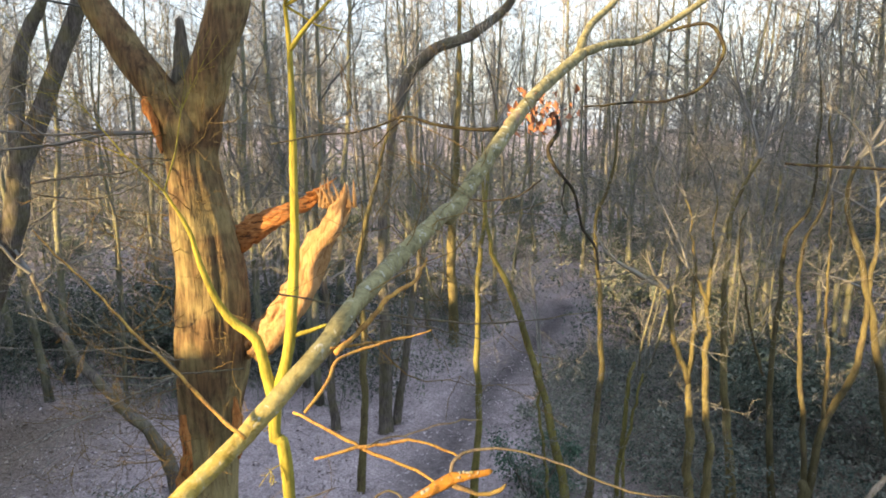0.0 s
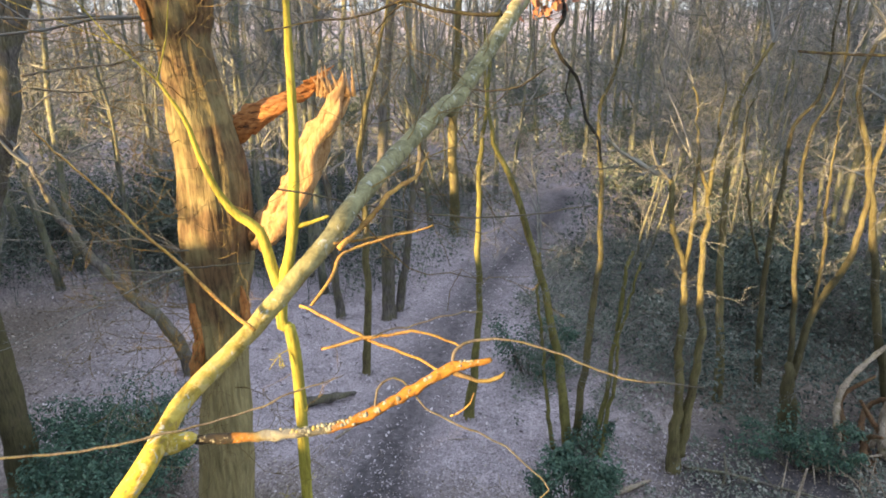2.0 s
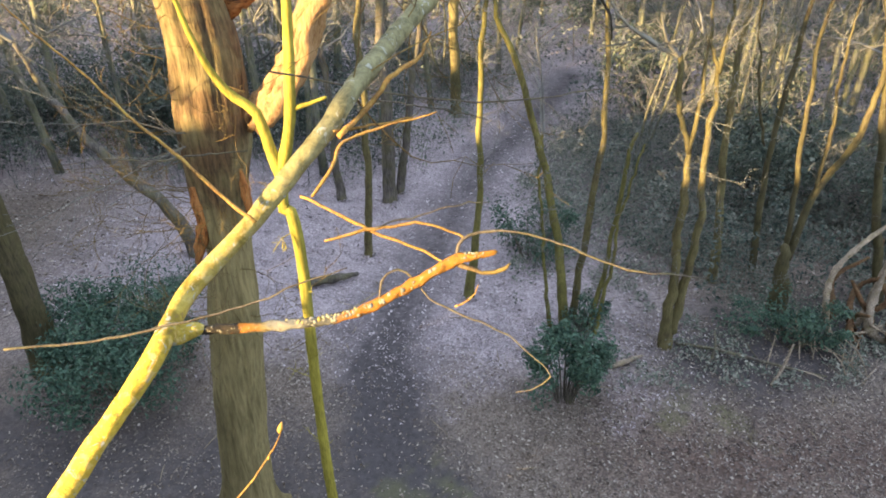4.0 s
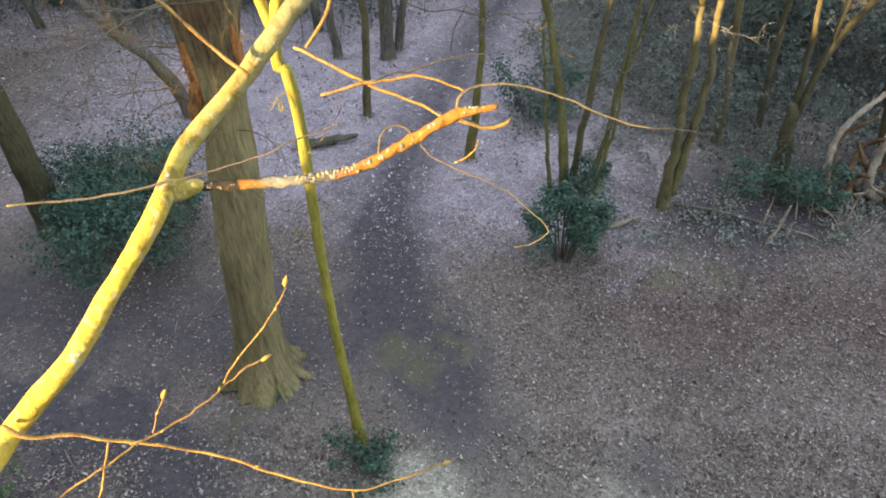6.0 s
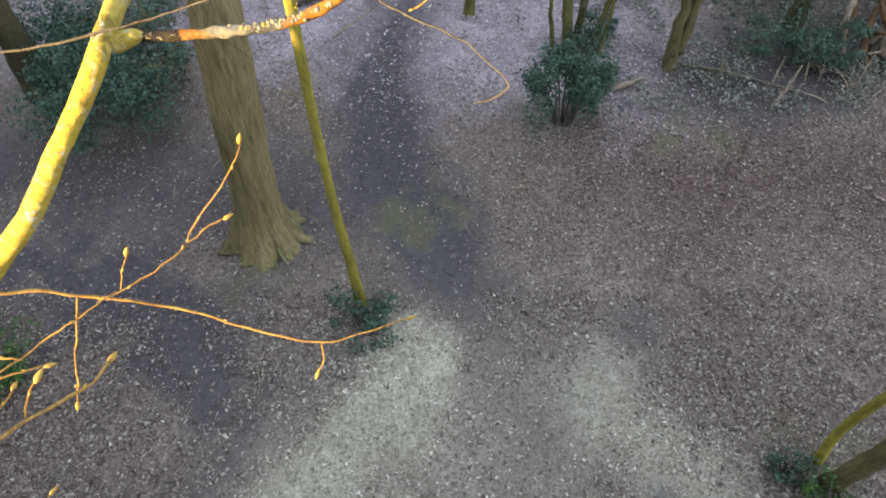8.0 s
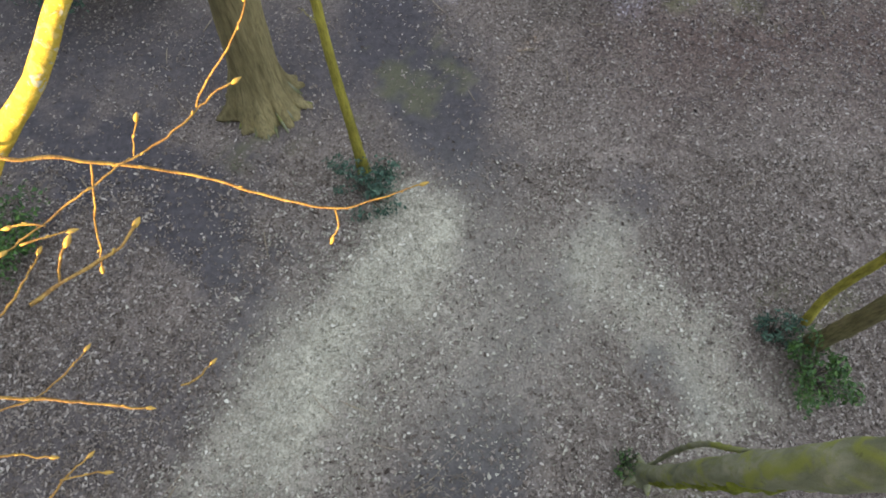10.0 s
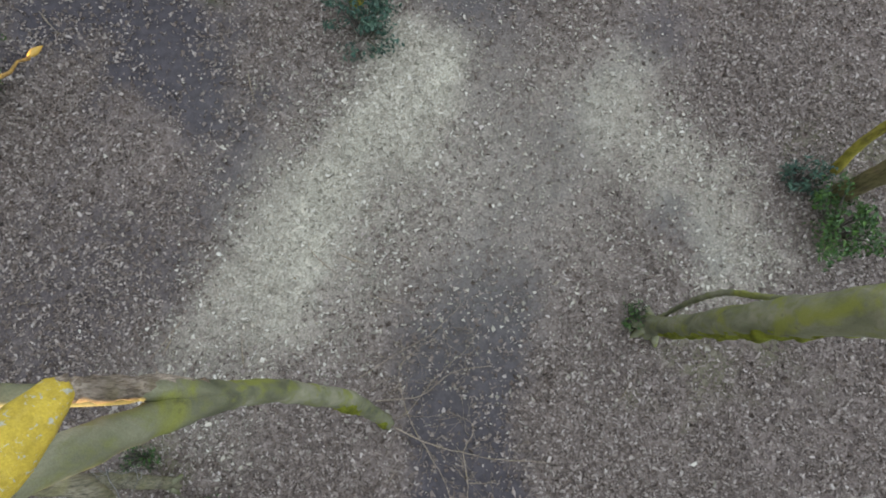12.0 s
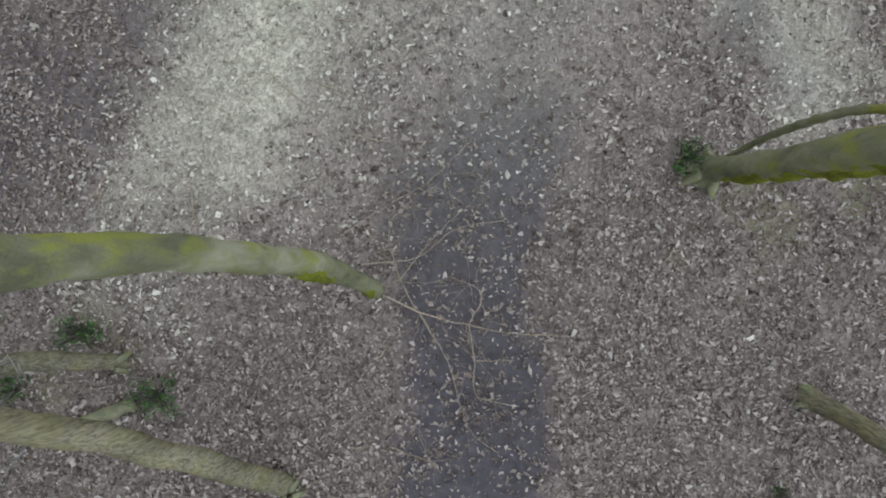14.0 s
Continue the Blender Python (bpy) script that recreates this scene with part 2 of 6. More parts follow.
TORN, SPLIT, RAGGED, TWIGS = torn(), charred("split_wood", 0.5, 1.0, 1.6), charred("ragged_bark", 1.4, 1.4, 0.25), twig_haze()
LEAF_GREEN = leaf("evergreen_leaf", (0.02, 0.052, 0.038), (0.045, 0.10, 0.07), (0.07, 0.14, 0.095), (0.11, 0.18, 0.12))
LEAF_IVY = leaf("ivy_leaf", (0.025, 0.06, 0.018), (0.055, 0.125, 0.03), (0.10, 0.20, 0.04))
LEAF_DARK = leaf("thicket_leaf", (0.05, 0.073, 0.06), (0.095, 0.125, 0.10), (0.14, 0.17, 0.14), (0.20, 0.21, 0.17), rough=0.6, spec=0.2)
LEAF_RUST = leaf("beech_leaf", (0.20, 0.075, 0.04), (0.30, 0.13, 0.075), (0.40, 0.21, 0.13), rough=0.7, spec=0.2)
LEAF_LITTER = leaf("litter_leaf", (0.085, 0.064, 0.050), (0.14, 0.109, 0.088), (0.185, 0.149, 0.123), (0.225, 0.185, 0.155), (0.275, 0.232, 0.197), (0.345, 0.298, 0.258), (0.50, 0.45, 0.40), rough=0.5, spec=0.5)
LEAF_STRAW = leaf("straw_leaf", (0.27, 0.25, 0.20), (0.34, 0.32, 0.26), (0.42, 0.395, 0.32), (0.52, 0.49, 0.405), (0.70, 0.67, 0.58), rough=0.6, spec=0.3)
LEAF_ROT = leaf("rotting_leaf", (0.05, 0.038, 0.036), (0.09, 0.069, 0.065), (0.135, 0.104, 0.098), (0.18, 0.147, 0.139), (0.25, 0.215, 0.2), (0.42, 0.38, 0.35), rough=0.55, spec=0.4)
# paler copy of the litter leaf, with the far ground's sky sheen in its colour
LEAF_FAR_LIT = leaf("far_lit_litter_leaf", (0.196, 0.163, 0.182), (0.333, 0.290, 0.319), (0.483, 0.429, 0.466), (0.667, 0.609, 0.644), rough=0.5, spec=0.5)
BUD = leaf("bud_scales", (0.46, 0.26, 0.05), (0.50, 0.34, 0.07), rough=0.5)
MOSS = leaf("moss", (0.10, 0.125, 0.02), (0.17, 0.195, 0.035), (0.26, 0.265, 0.05), rough=0.95, spec=0.05)


def forest_floor():
    m = Mat("forest_floor", 0.95, 0.1)
    shake = m.t.nodes.new("ShaderNodeTexNoise")
    shake.inputs["Scale"].default_value, shake.inputs["Detail"].default_value = 34.0, 3.0
    m.link(m.co, shake.inputs["Vector"])
    m.co = m.mix(0.045, m.co, shake.outputs["Color"], "ADD")
    flakes = m.cells(26.0, out="Color")
    flake2 = m.cells(47.0, out="Color")
    edge = m.cells(26.0, "DISTANCE_TO_EDGE")
    broad = m.noise(0.55, 5.0, None, 0.6)
    fine = m.noise(9.0, 6.0, None, 0.7)
    grit = m.noise(70.0, 3.0)
    litter = m.ramp(flakes, (0.15, (0.075, 0.058, 0.046)), (0.5, (0.18, 0.147, 0.122)), (0.85, (0.33, 0.28, 0.238)))
    small = m.ramp(flake2, (0.2, (0.12, 0.098, 0.09)), (0.8, (0.32, 0.275, 0.255)))
    litter = m.mix(0.45, litter, small)
    litter = m.mix(m.ramp(edge, (0.0, 0.75), (0.035, 0.0)), litter, (0.07, 0.058, 0.053))
    litter = m.mix(0.5, litter, m.ramp(broad, (0.3, 0.55), (0.7, 1.15)), "MULTIPLY")
    soil = m.ramp(fine, (0.3, (0.050, 0.046, 0.050)), (0.7, (0.110, 0.101, 0.108)))
    soil = m.mix(m.ramp(grit, (0.64, 0.0), (0.72, 0.6)), soil, (0.25, 0.22, 0.21))
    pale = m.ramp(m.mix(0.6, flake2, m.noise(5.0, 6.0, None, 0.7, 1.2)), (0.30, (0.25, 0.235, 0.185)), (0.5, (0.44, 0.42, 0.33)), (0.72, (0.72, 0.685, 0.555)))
    # far litter: brighter light is put into this paler lilac colour
    lightened = m.mix(0.5, m.ramp(flakes, (0.15, (0.20, 0.168, 0.186)), (0.5, (0.37, 0.324, 0.356)), (0.85, (0.61, 0.545, 0.59))), m.ramp(flake2, (0.2, (0.225, 0.19, 0.207)), (0.8, (0.54, 0.48, 0.52))))
    lightened = m.mix(0.6, lightened, m.ramp(m.noise(1.1, 5.0, None, 0.65), (0.32, 0.62), (0.6, 1.12)), "MULTIPLY")
    litter = m.mix(m.attr("lightened"), litter, lightened)
    litter = m.mix(m.attr("brown"), litter, m.mix(1.0, litter, (0.70, 0.61, 0.60), "MULTIPLY"))

    def ragged(name, scale, by):
        """The named cover with its edge broken up."""
        n = m.t.nodes.new("ShaderNodeMath")
        n.operation = "MULTIPLY_ADD"
        m.link(m.noise(scale, 5.0, None, 0.7), n.inputs[0])
        n.inputs[1].default_value = by
        m.link(m.attr(name), n.inputs[2])
        return m.ramp(n.outputs[0], (0.12 + by * 0.5, 0.0), (0.88 + by * 0.5, 1.0))

    c = m.mix(ragged("soil", 5.0, 0.55), litter, soil)
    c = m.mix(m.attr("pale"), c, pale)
    c = m.mix(m.attr("moss"), c, m.ramp(grit, (0.3, (0.085, 0.088, 0.042)), (0.7, (0.21, 0.212, 0.11))))
    m.bump(m.mix(0.5, flakes, fine), 0.7, 0.03)
    return m.done(c)


FLOOR = forest_floor()


# ---- mesh helpers ----
def spline(pts, step):
    """Points along a smooth line through (x, y, z, r), about step metres apart."""
    p = np.array(pts, float)
    ext = np.vstack([2 * p[0] - p[1], p, 2 * p[-1] - p[-2]])
    ext[[0, -1], 3] = p[[0, -1], 3]
    out = []
    for i in range(1, len(ext) - 2):
        a, b, c, d = ext[i - 1:i + 3]
        n = max(2, int(np.linalg.norm(c[:3] - b[:3]) / step))
        for u in np.arange(n) / n:
            out.append(0.5 * (2 * b + (c - a) * u + (2 * a - 5 * b + 4 * c - d) * u * u + (3 * b - a - 3 * c + d) * u ** 3))
    out.append(p[-1])
    out = np.array(out)
    out[:, 3] = np.maximum(out[:, 3], 0.0004)
    return out


class Shape:
    """Vertices and faces gathered for one mesh."""

    def __init__(self):
        self.v, self.f, self.n = [], [], 0

    def add(self, v, f):
        self.v.append(np.asarray(v, float))
        self.f.append(np.asarray(f, int) + self.n)
        self.n += len(v)

    def tube(self, line, sides=8, rough=0.0, ridge=0.0, seed=0, flare=None):
        """A tapered round limb along a line of (x, y, z, r)."""
        p, r = line[:, :3], line[:, 3]
        n = len(p)
        d = np.gradient(p, axis=0)
        d /= np.linalg.norm(d, axis=1)[:, None] + 1e-12
        u = np.cross(d[0], (0.31, 0.87, 0.12))
        u /= np.linalg.norm(u)
        ring = np.arange(sides) / sides * 2 * np.pi
        rng = np.random.default_rng(seed)
        ph = rng.uniform(0, 6.28, 12)
        along = np.concatenate([[0], np.cumsum(np.linalg.norm(np.diff(p, axis=0), axis=1))])
        verts = np.zeros((n, sides, 3))
        for i in range(n):
            u = u - d[i] * u.dot(d[i])
            u /= np.linalg.norm(u)
            w = np.cross(d[i], u)
            rr = np.full(sides, r[i])
            if rough:
                q = along[i] / max(r.max(), 0.01)
                rr = rr * (1 + rough * (np.sin(ring * 2 + ph[0] + q * 0.9) + 0.7 * np.sin(ring * 3 + ph[1] - q * 1.7) + 0.6 * np.sin(q * 2.3 + ph[2] + ring) + 0.4 * np.sin(5 * ring + ph[6] + q * 3.1)))
            if ridge:
                rr = rr * (1 + ridge * (np.sin(ring * 11 + ph[3] + 0.8 * np.sin(along[i] * 3 + ph[7])) + 0.8 * np.sin(ring * 17 + ph[4] + 1.3 * np.sin(along[i] * 5 + ph[5]))))
            if flare:
                rr = rr * (1 + flare * np.exp(-along[i] / 0.28) * (0.45 + 0.55 * np.maximum(0, np.sin(ring * 5 + ph[8])) + 0.3 * np.sin(ring * 9 + ph[9])))
            verts[i] = p[i] + rr[:, None] * (np.cos(ring)[:, None] * u + np.sin(ring)[:, None] * w)
        v = np.vstack([verts.reshape(-1, 3), p[:1], p[-1:] + d[-1:] * r[-1]])
        a = np.arange(n - 1)[:, None] * sides
        k = np.arange(sides)[None]
        k2 = (k + 1) % sides
        quads = np.stack([a + k, a + k2, a + sides + k2, a + sides + k], -1).reshape(-1, 4)
        k, k2 = k[0], k2[0]
        c0, c1 = n * sides, n * sides + 1
        caps = np.stack([np.full(sides, c1), (n - 1) * sides + k, (n - 1) * sides + k2, (n - 1) * sides + k2], -1) if sides <= 4 else np.vstack([np.stack([np.full(sides, c0), k2, k, k], -1), np.stack([np.full(sides, c1), (n - 1) * sides + k, (n - 1) * sides + k2, (n - 1) * sides + k2], -1)])
        self.add(v, np.vstack([quads, caps]))

    def blades(self, centre, normal, along, length, width, fold=0.15, oval=False):
        """Many small leaves at once: two folded halves each."""
        n = len(centre)
        normal = normal / (np.linalg.norm(normal, axis=1)[:, None] + 1e-9)
        along = along - normal * np.sum(along * normal, 1)[:, None]
        along /= np.linalg.norm(along, axis=1)[:, None] + 1e-9
        side = np.cross(normal, along)
        L, W = length[:, None], width[:, None]
        up = normal * W * fold
        if oval:
            a1, a2 = -along * L * 0.22, along * L * 0.2
            v = np.stack([centre - along * L / 2, centre + a1 + side * W * 0.45 + up, centre + a2 + side * W * 0.42 + up * 0.8, centre + along * L / 2, centre + a2 - side * W * 0.42 + up * 0.8, centre + a1 - side * W * 0.45 + up], 1)
            v = (v + np.random.default_rng(n).normal(0, 0.11, v.shape) * L[:, None]).reshape(-1, 3)
            b = np.arange(n)[:, None] * 6
            self.add(v, np.vstack([b + [0, 1, 2, 3], b + [0, 3, 4, 5]]))
            return
        v = np.stack([centre - along * L / 2, centre + side * W / 2 + up, centre + along * L / 2, centre - side * W / 2 + up], 1).reshape(-1, 3)
        b = np.arange(n)[:, None] * 4
        self.add(v, np.vstack([b + [0, 1, 2, 2], b + [0, 2, 3, 3]]))

    def mesh(self, name, mat, smooth=True):
        v = np.vstack(self.v)
        f = np.vstack(self.f)
        tri = f[:, 3] == f[:, 2]
        me = bpy.data.meshes.new(name)
        loops = np.concatenate([f[~tri].ravel(), f[tri][:, :3].ravel()])
        counts = np.concatenate([np.full((~tri).sum(), 4), np.full(tri.sum(), 3)])
        me.vertices.add(len(v))
        me.vertices.foreach_set("co", v.ravel())
        me.loops.add(len(loops))
        me.loops.foreach_set("vertex_index", loops)
        me.polygons.add(len(counts))
        me.polygons.foreach_set("loop_start", np.concatenate([[0], np.cumsum(counts)[:-1]]))
        me.polygons.foreach_set("use_smooth", np.full(len(counts), smooth))
        me.update(calc_edges=True)
        me.validate()
        me.materials.append(mat)
        return me


def part(name, shape, mat, parent, label="", smooth=True):
    """One mesh under a thing or under a part; shapes are in the parent's own space."""
    ob = new(name, shape if isinstance(shape, bpy.types.Mesh) else shape.mesh(name, mat, smooth))
    ob.parent = parent
    return tagged(ob, label)


def thing(name, at, label, category, group=""):
    ob = new(name)
    ob.empty_display_size = 0.1
    ob.location = at
    return tagged(ob, label, category, group)


def local(pts, at):
    p = np.array(pts, float)
    p[:, :3] -= np.array(at)
    return p


def limb(tree, name, pts, mat, sides=10, step=0.12, rough=0.05, ridge=0.0, flare=None, label="", seed=0, wobble=0.0):
    s = Shape()
    line = spline(local(pts, tree.location), step)
    if wobble:
        u, ph = np.linspace(0, 1, len(line))[:, None], np.random.default_rng(seed).uniform(0, 6.28, (6, 3))
        line[:, :3] += wobble * u ** 0.3 * sum(np.sin(u * f + ph[k]) / (k + 1) ** 0.6 for k, f in enumerate((9, 17, 31, 47, 70)))
        line[:, 3] *= np.linspace(1.0, 0.85, len(line))
    s.tube(line, sides, rough, ridge, seed, flare)
    return part(name, s, mat, tree, label)


def grow(shape, rng, start, way, r, length, levels, kids, up=0.25, wild=0.35, sides=4, seg=0.45, thin=0.0025):
    """A bare branch that wanders upwards, with smaller ones on it, each a tapered tube."""
    n = max(3, int(length / seg) + 2)
    p, d, pts = np.array(start, float), np.array(way, float), []
    d /= np.linalg.norm(d)
    for i in range(n):
        pts.append((*p, max(thin, r * (1 - 0.86 * i / (n - 1)))))
        d = d + rng.normal(0, wild / math.sqrt(n), 3) + (0, 0, up / n)
        d /= np.linalg.norm(d)
        p = p + d * length / (n - 1)
    line = np.array(pts)
    shape.tube(line, sides if r > 0.02 else 3, 0.0, 0.0, 0)
    if levels > 0:
        for _ in range(kids):
            i = int(rng.uniform(0.22, 0.97) * (n - 1))
            a = line[min(i + 1, n - 1), :3] - line[i, :3] if i < n - 1 else d
            a = a / (np.linalg.norm(a) + 1e-9)
            side = rng.normal(0, 1, 3)
            side -= a * side.dot(a)
            side /= np.linalg.norm(side)
            grow(shape, rng, line[i, :3], a * 0.75 + side * rng.uniform(0.45, 0.95), line[i, 3] * rng.uniform(0.4, 0.65), length * rng.uniform(0.3, 0.55), levels - 1, max(2, kids - 2), up, wild, sides, seg, thin)


def crown(tree, ends, seed, length=3.5, levels=2, kids=5, mat=None, spread=0.35, thin=0.004):
    """The twigs above a tree's limbs: ends are (x, y, z, r, dx, dy, dz)."""
    rng = np.random.default_rng(seed)
    s = Shape()
    for x, y, z, r, dx, dy, dz in ends:
        for k in range(2):
            way = np.array((dx, dy, dz), float) + rng.normal(0, spread, 3)
            grow(s, rng, np.array((x, y, z)) - np.array(tree.location), way, r, length * rng.uniform(0.7, 1.2), levels, kids, thin=thin)
    return tagged(part("crown", s, mat or TWIGS, tree), kind="stuff")


def side_twigs(tree, line, seed, count, length, mat=None):
    """Short twigs set along a stem."""
    rng = np.random.default_rng(seed)
    p = spline(local(line, tree.location), 0.3)
    s = Shape()
    for _ in range(count):
        i = int(rng.uniform(0.35, 1.0) * (len(p) - 1))
        a = rng.uniform(0, 6.28)
        grow(s, rng, p[i, :3], (math.cos(a), math.sin(a), rng.uniform(0.2, 1.1)), min(0.008, p[i, 3] * 0.3), length * rng.uniform(0.5, 1.3), 2, 4, wild=0.8, seg=0.16)
    return tagged(part("twig_growth", s, mat or TWIGS, tree), kind="stuff")


# ---- ground ----
PATH_LINE = [(0.17, -9.0), (0.17, -0.6), (0.25, 0.5), (0.5, 1.8), (0.75, 3.2), (0.45, 5.0), (-0.15, 6.5), (-0.9, 7.9), (-1.3, 9.2), (-1.25, 12.1), (-0.6, 14.0), (0.2, 17.0), (1.6, 21.5), (3.4, 25.0), (6.0, 31.0)]
PALE_LINE = [(-3.1, -0.2), (-2.45, 0.8), (-1.87, 2.05), (-1.28, 3.0), (-0.62, 3.9), (-0.4, 4.4)]
PALE_SIDE = [(2.2, 3.8), (2.6, 3.2), (3.15, 2.6), (3.75, 1.5)]
DAMP_LINE = [(-6.4, 5.8), (-4.5, 5.0), (-3.4, 4.0)]
WET_LINE = [(-3.1, 3.4), (-3.3, 2.2), (-3.9, 1.3), (-4.7, 0.4)]
TRACK_LINE = [(-9.0, 8.4), (-5.5, 7.7), (-2.5, 7.4), (-0.9, 7.6)]
SPUR_LINE = [(0.5, 1.9), (1.25, 3.2), (2.5, 4.5), (3.0, 4.9)]
BROWN_LINE = [(4.0, 7.9), (6.5, 7.9), (9.5, 7.5), (14.0, 7.2)]
RIGHT_LINE = [(5.8, 10.6), (8.0, 11.2), (13.0, 12.2)]
HOOK_LINE = [(2.9, 2.3), (3.35, 1.95), (3.5, 1.6)]
MOSSES = [(-0.75, 6.95, 0.6), (-0.3, 7.25, 0.55), (4.4, 8.9, 0.5), (5.3, 8.7, 0.45), (3.0, 0.1, 0.5), (-3.8, -0.85, 0.4), (-4.4, -1.4, 0.4), (3.1, 0.35, 0.4), (3.95, 0.25, 0.35), (5.3, 3.2, 0.6), (-3.0, 5.9, 0.4)]


def away(x, y, line):
    best = np.full(np.shape(x), 1e9)
    for (ax, ay), (bx, by) in zip(line, line[1:]):
        dx, dy = bx - ax, by - ay
        u = np.clip(((x - ax) * dx + (y - ay) * dy) / (dx * dx + dy * dy), 0, 1)
        best = np.minimum(best, np.hypot(x - ax - u * dx, y - ay - u * dy))
    return best


def ripple(x, y, k=1.0):
    """A smooth uneven value round 0."""
    return (np.sin(1.7 * k * x + 0.6 * np.sin(2.3 * k * y)) * np.cos(1.3 * k * y + 0.8 * np.sin(1.1 * k * x)) + 0.5 * np.sin(4.1 * k * x + 1.9 * k * y) * np.cos(3.7 * k * y - 1.2 * k * x) + 0.3 * np.sin(8.7 * k * x - 2.0) * np.cos(9.1 * k * y + 1.0))


def band(d, half, soft):
    return np.clip((half + soft - d) / (2 * soft), 0, 1)


def trodden_at(x, y):
    """Bare, trodden, blue-grey soil: the path, its spur and the side track."""
    w = 0.12 * ripple(x, y, 1.6)
    wide = np.clip(y - 5, 0, 10)
    hard = np.interp(y, (0.6, 2.0, 4.4, 5.6, 8.5, 14.0, 24.0), (1.0, 0.30, 0.30, 0.78, 0.8, 0.6, 0.7))
    path = hard * band(away(x, y, PATH_LINE) + 1.3 * w, 0.70 + 0.03 * wide + 0.18 * band(np.abs(y - 9.0), 2.5, 1.5) + 0.15 * band(np.abs(y - 2.4), 1.4, 0.8), 0.26 + 0.075 * wide + 0.4 * band(np.abs(y - 3.2), 2.2, 1.0))
    return np.clip(np.maximum.reduce([path, 0.62 * band(away(x, y, TRACK_LINE) + 3 * w, 1.4, 1.0), 0.5 * band(away(x, y, SPUR_LINE) + 2 * w, 0.42, 0.5), 0.75 * band(away(x, y, HOOK_LINE) + w, 0.2, 0.28)]), 0, 1)


def damp_at(x, y):
    """Dark wet hollows with leaves still lying on them."""
    w = 0.12 * ripple(x, y, 1.6)
    return np.clip(np.maximum.reduce([1.0 * band(away(x, y, DAMP_LINE) + 4 * w, 0.85, 0.7), 0.5 * band(away(x, y, WET_LINE) + 4 * w, 0.6, 0.8), 0.7 * band(away(x, y, RIGHT_LINE) + 3 * w, 1.5, 1.0), 0.45 * band(np.hypot(x + 5.0, y - 1.0) + 4 * w, 1.6, 0.8)]), 0, 1)


def soil_at(x, y):
    return np.maximum(trodden_at(x, y), damp_at(x, y))


def brown_at(x, y):
    """Where the litter has rotted to a darker red-brown."""
    return np.clip(band(away(x, y, BROWN_LINE) + 0.3 * ripple(x, y, 1.3), 1.1, 1.1), 0, 1)


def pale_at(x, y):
    """Paler colour where the ways meet, in soft streaks, with a wide faint haze."""
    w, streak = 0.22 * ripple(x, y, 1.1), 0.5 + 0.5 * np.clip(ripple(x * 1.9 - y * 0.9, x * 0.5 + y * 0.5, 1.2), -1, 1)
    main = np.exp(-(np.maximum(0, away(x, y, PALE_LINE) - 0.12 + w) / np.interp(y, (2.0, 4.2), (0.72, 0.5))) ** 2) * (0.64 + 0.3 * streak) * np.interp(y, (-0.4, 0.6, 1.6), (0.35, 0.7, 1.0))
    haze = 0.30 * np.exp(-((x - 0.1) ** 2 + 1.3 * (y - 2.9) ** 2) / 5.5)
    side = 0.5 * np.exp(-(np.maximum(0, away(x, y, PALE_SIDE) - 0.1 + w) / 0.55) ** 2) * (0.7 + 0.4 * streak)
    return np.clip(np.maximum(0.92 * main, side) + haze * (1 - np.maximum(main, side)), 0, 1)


def far_lit_at(x, y):
    """Where the litter beyond the oak is coloured paler, as if lit by more sky."""
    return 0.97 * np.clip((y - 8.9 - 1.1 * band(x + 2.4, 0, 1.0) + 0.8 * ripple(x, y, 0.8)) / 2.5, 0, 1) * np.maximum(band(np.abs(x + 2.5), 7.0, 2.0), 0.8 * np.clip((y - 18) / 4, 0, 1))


def moss_at(x, y):
    m = np.zeros(np.shape(x))
    for mx, my, mr in MOSSES:
        m = np.maximum(m, band(np.hypot(x - mx, y - my) + 0.45 * ripple(x, y, 3.0), mr * 0.65, 0.22))
    return m * 0.5


def height_at(x, y):
    far = np.clip((np.hypot(x, y - 6) - 14) / 20, 0, 1)
    return 0.035 * ripple(x, y, 0.9) * (1 - 0.5 * soil_at(x, y)) + 0.012 * ripple(x, y, 4.0) - 0.05 * band(away(x, y, PATH_LINE), 0.6, 0.3) + far * 0.25 * ripple(x, y, 0.12)


def ground():
    xs = np.concatenate([[-900, -300, -120], np.arange(-60, -12, 1.5), np.arange(-12, 12.01, 0.1), np.arange(13.5, 61, 1.5), [120, 300, 900]])
    ys = np.concatenate([[-900, -300, -120], np.arange(-60, -5, 1.5), np.arange(-5, 17.01, 0.1), np.arange(18, 71, 1.0), [120, 300, 900]])
    gx, gy = np.meshgrid(xs, ys)
    gz = height_at(gx, gy)
    n, k = len(xs), len(ys)
    i = (np.arange(k - 1)[:, None] * n + np.arange(n - 1)[None]).ravel()
    s = Shape()
    s.add(np.stack([gx, gy, gz], -1).reshape(-1, 3), np.stack([i, i + 1, i + n + 1, i + n], -1))
    me = s.mesh("ground", FLOOR)
    for name, val in (("soil", soil_at(gx, gy)), ("pale", pale_at(gx, gy)), ("brown", brown_at(gx, gy)), ("moss", moss_at(gx, gy)), ("lightened", far_lit_at(gx, gy))):
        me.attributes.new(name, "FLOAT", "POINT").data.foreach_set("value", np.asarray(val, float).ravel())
    tagged(new("ground", me), "woodland floor of brown leaf litter with a dark trodden path", "ground", kind="structure")


ground()


FEET = []


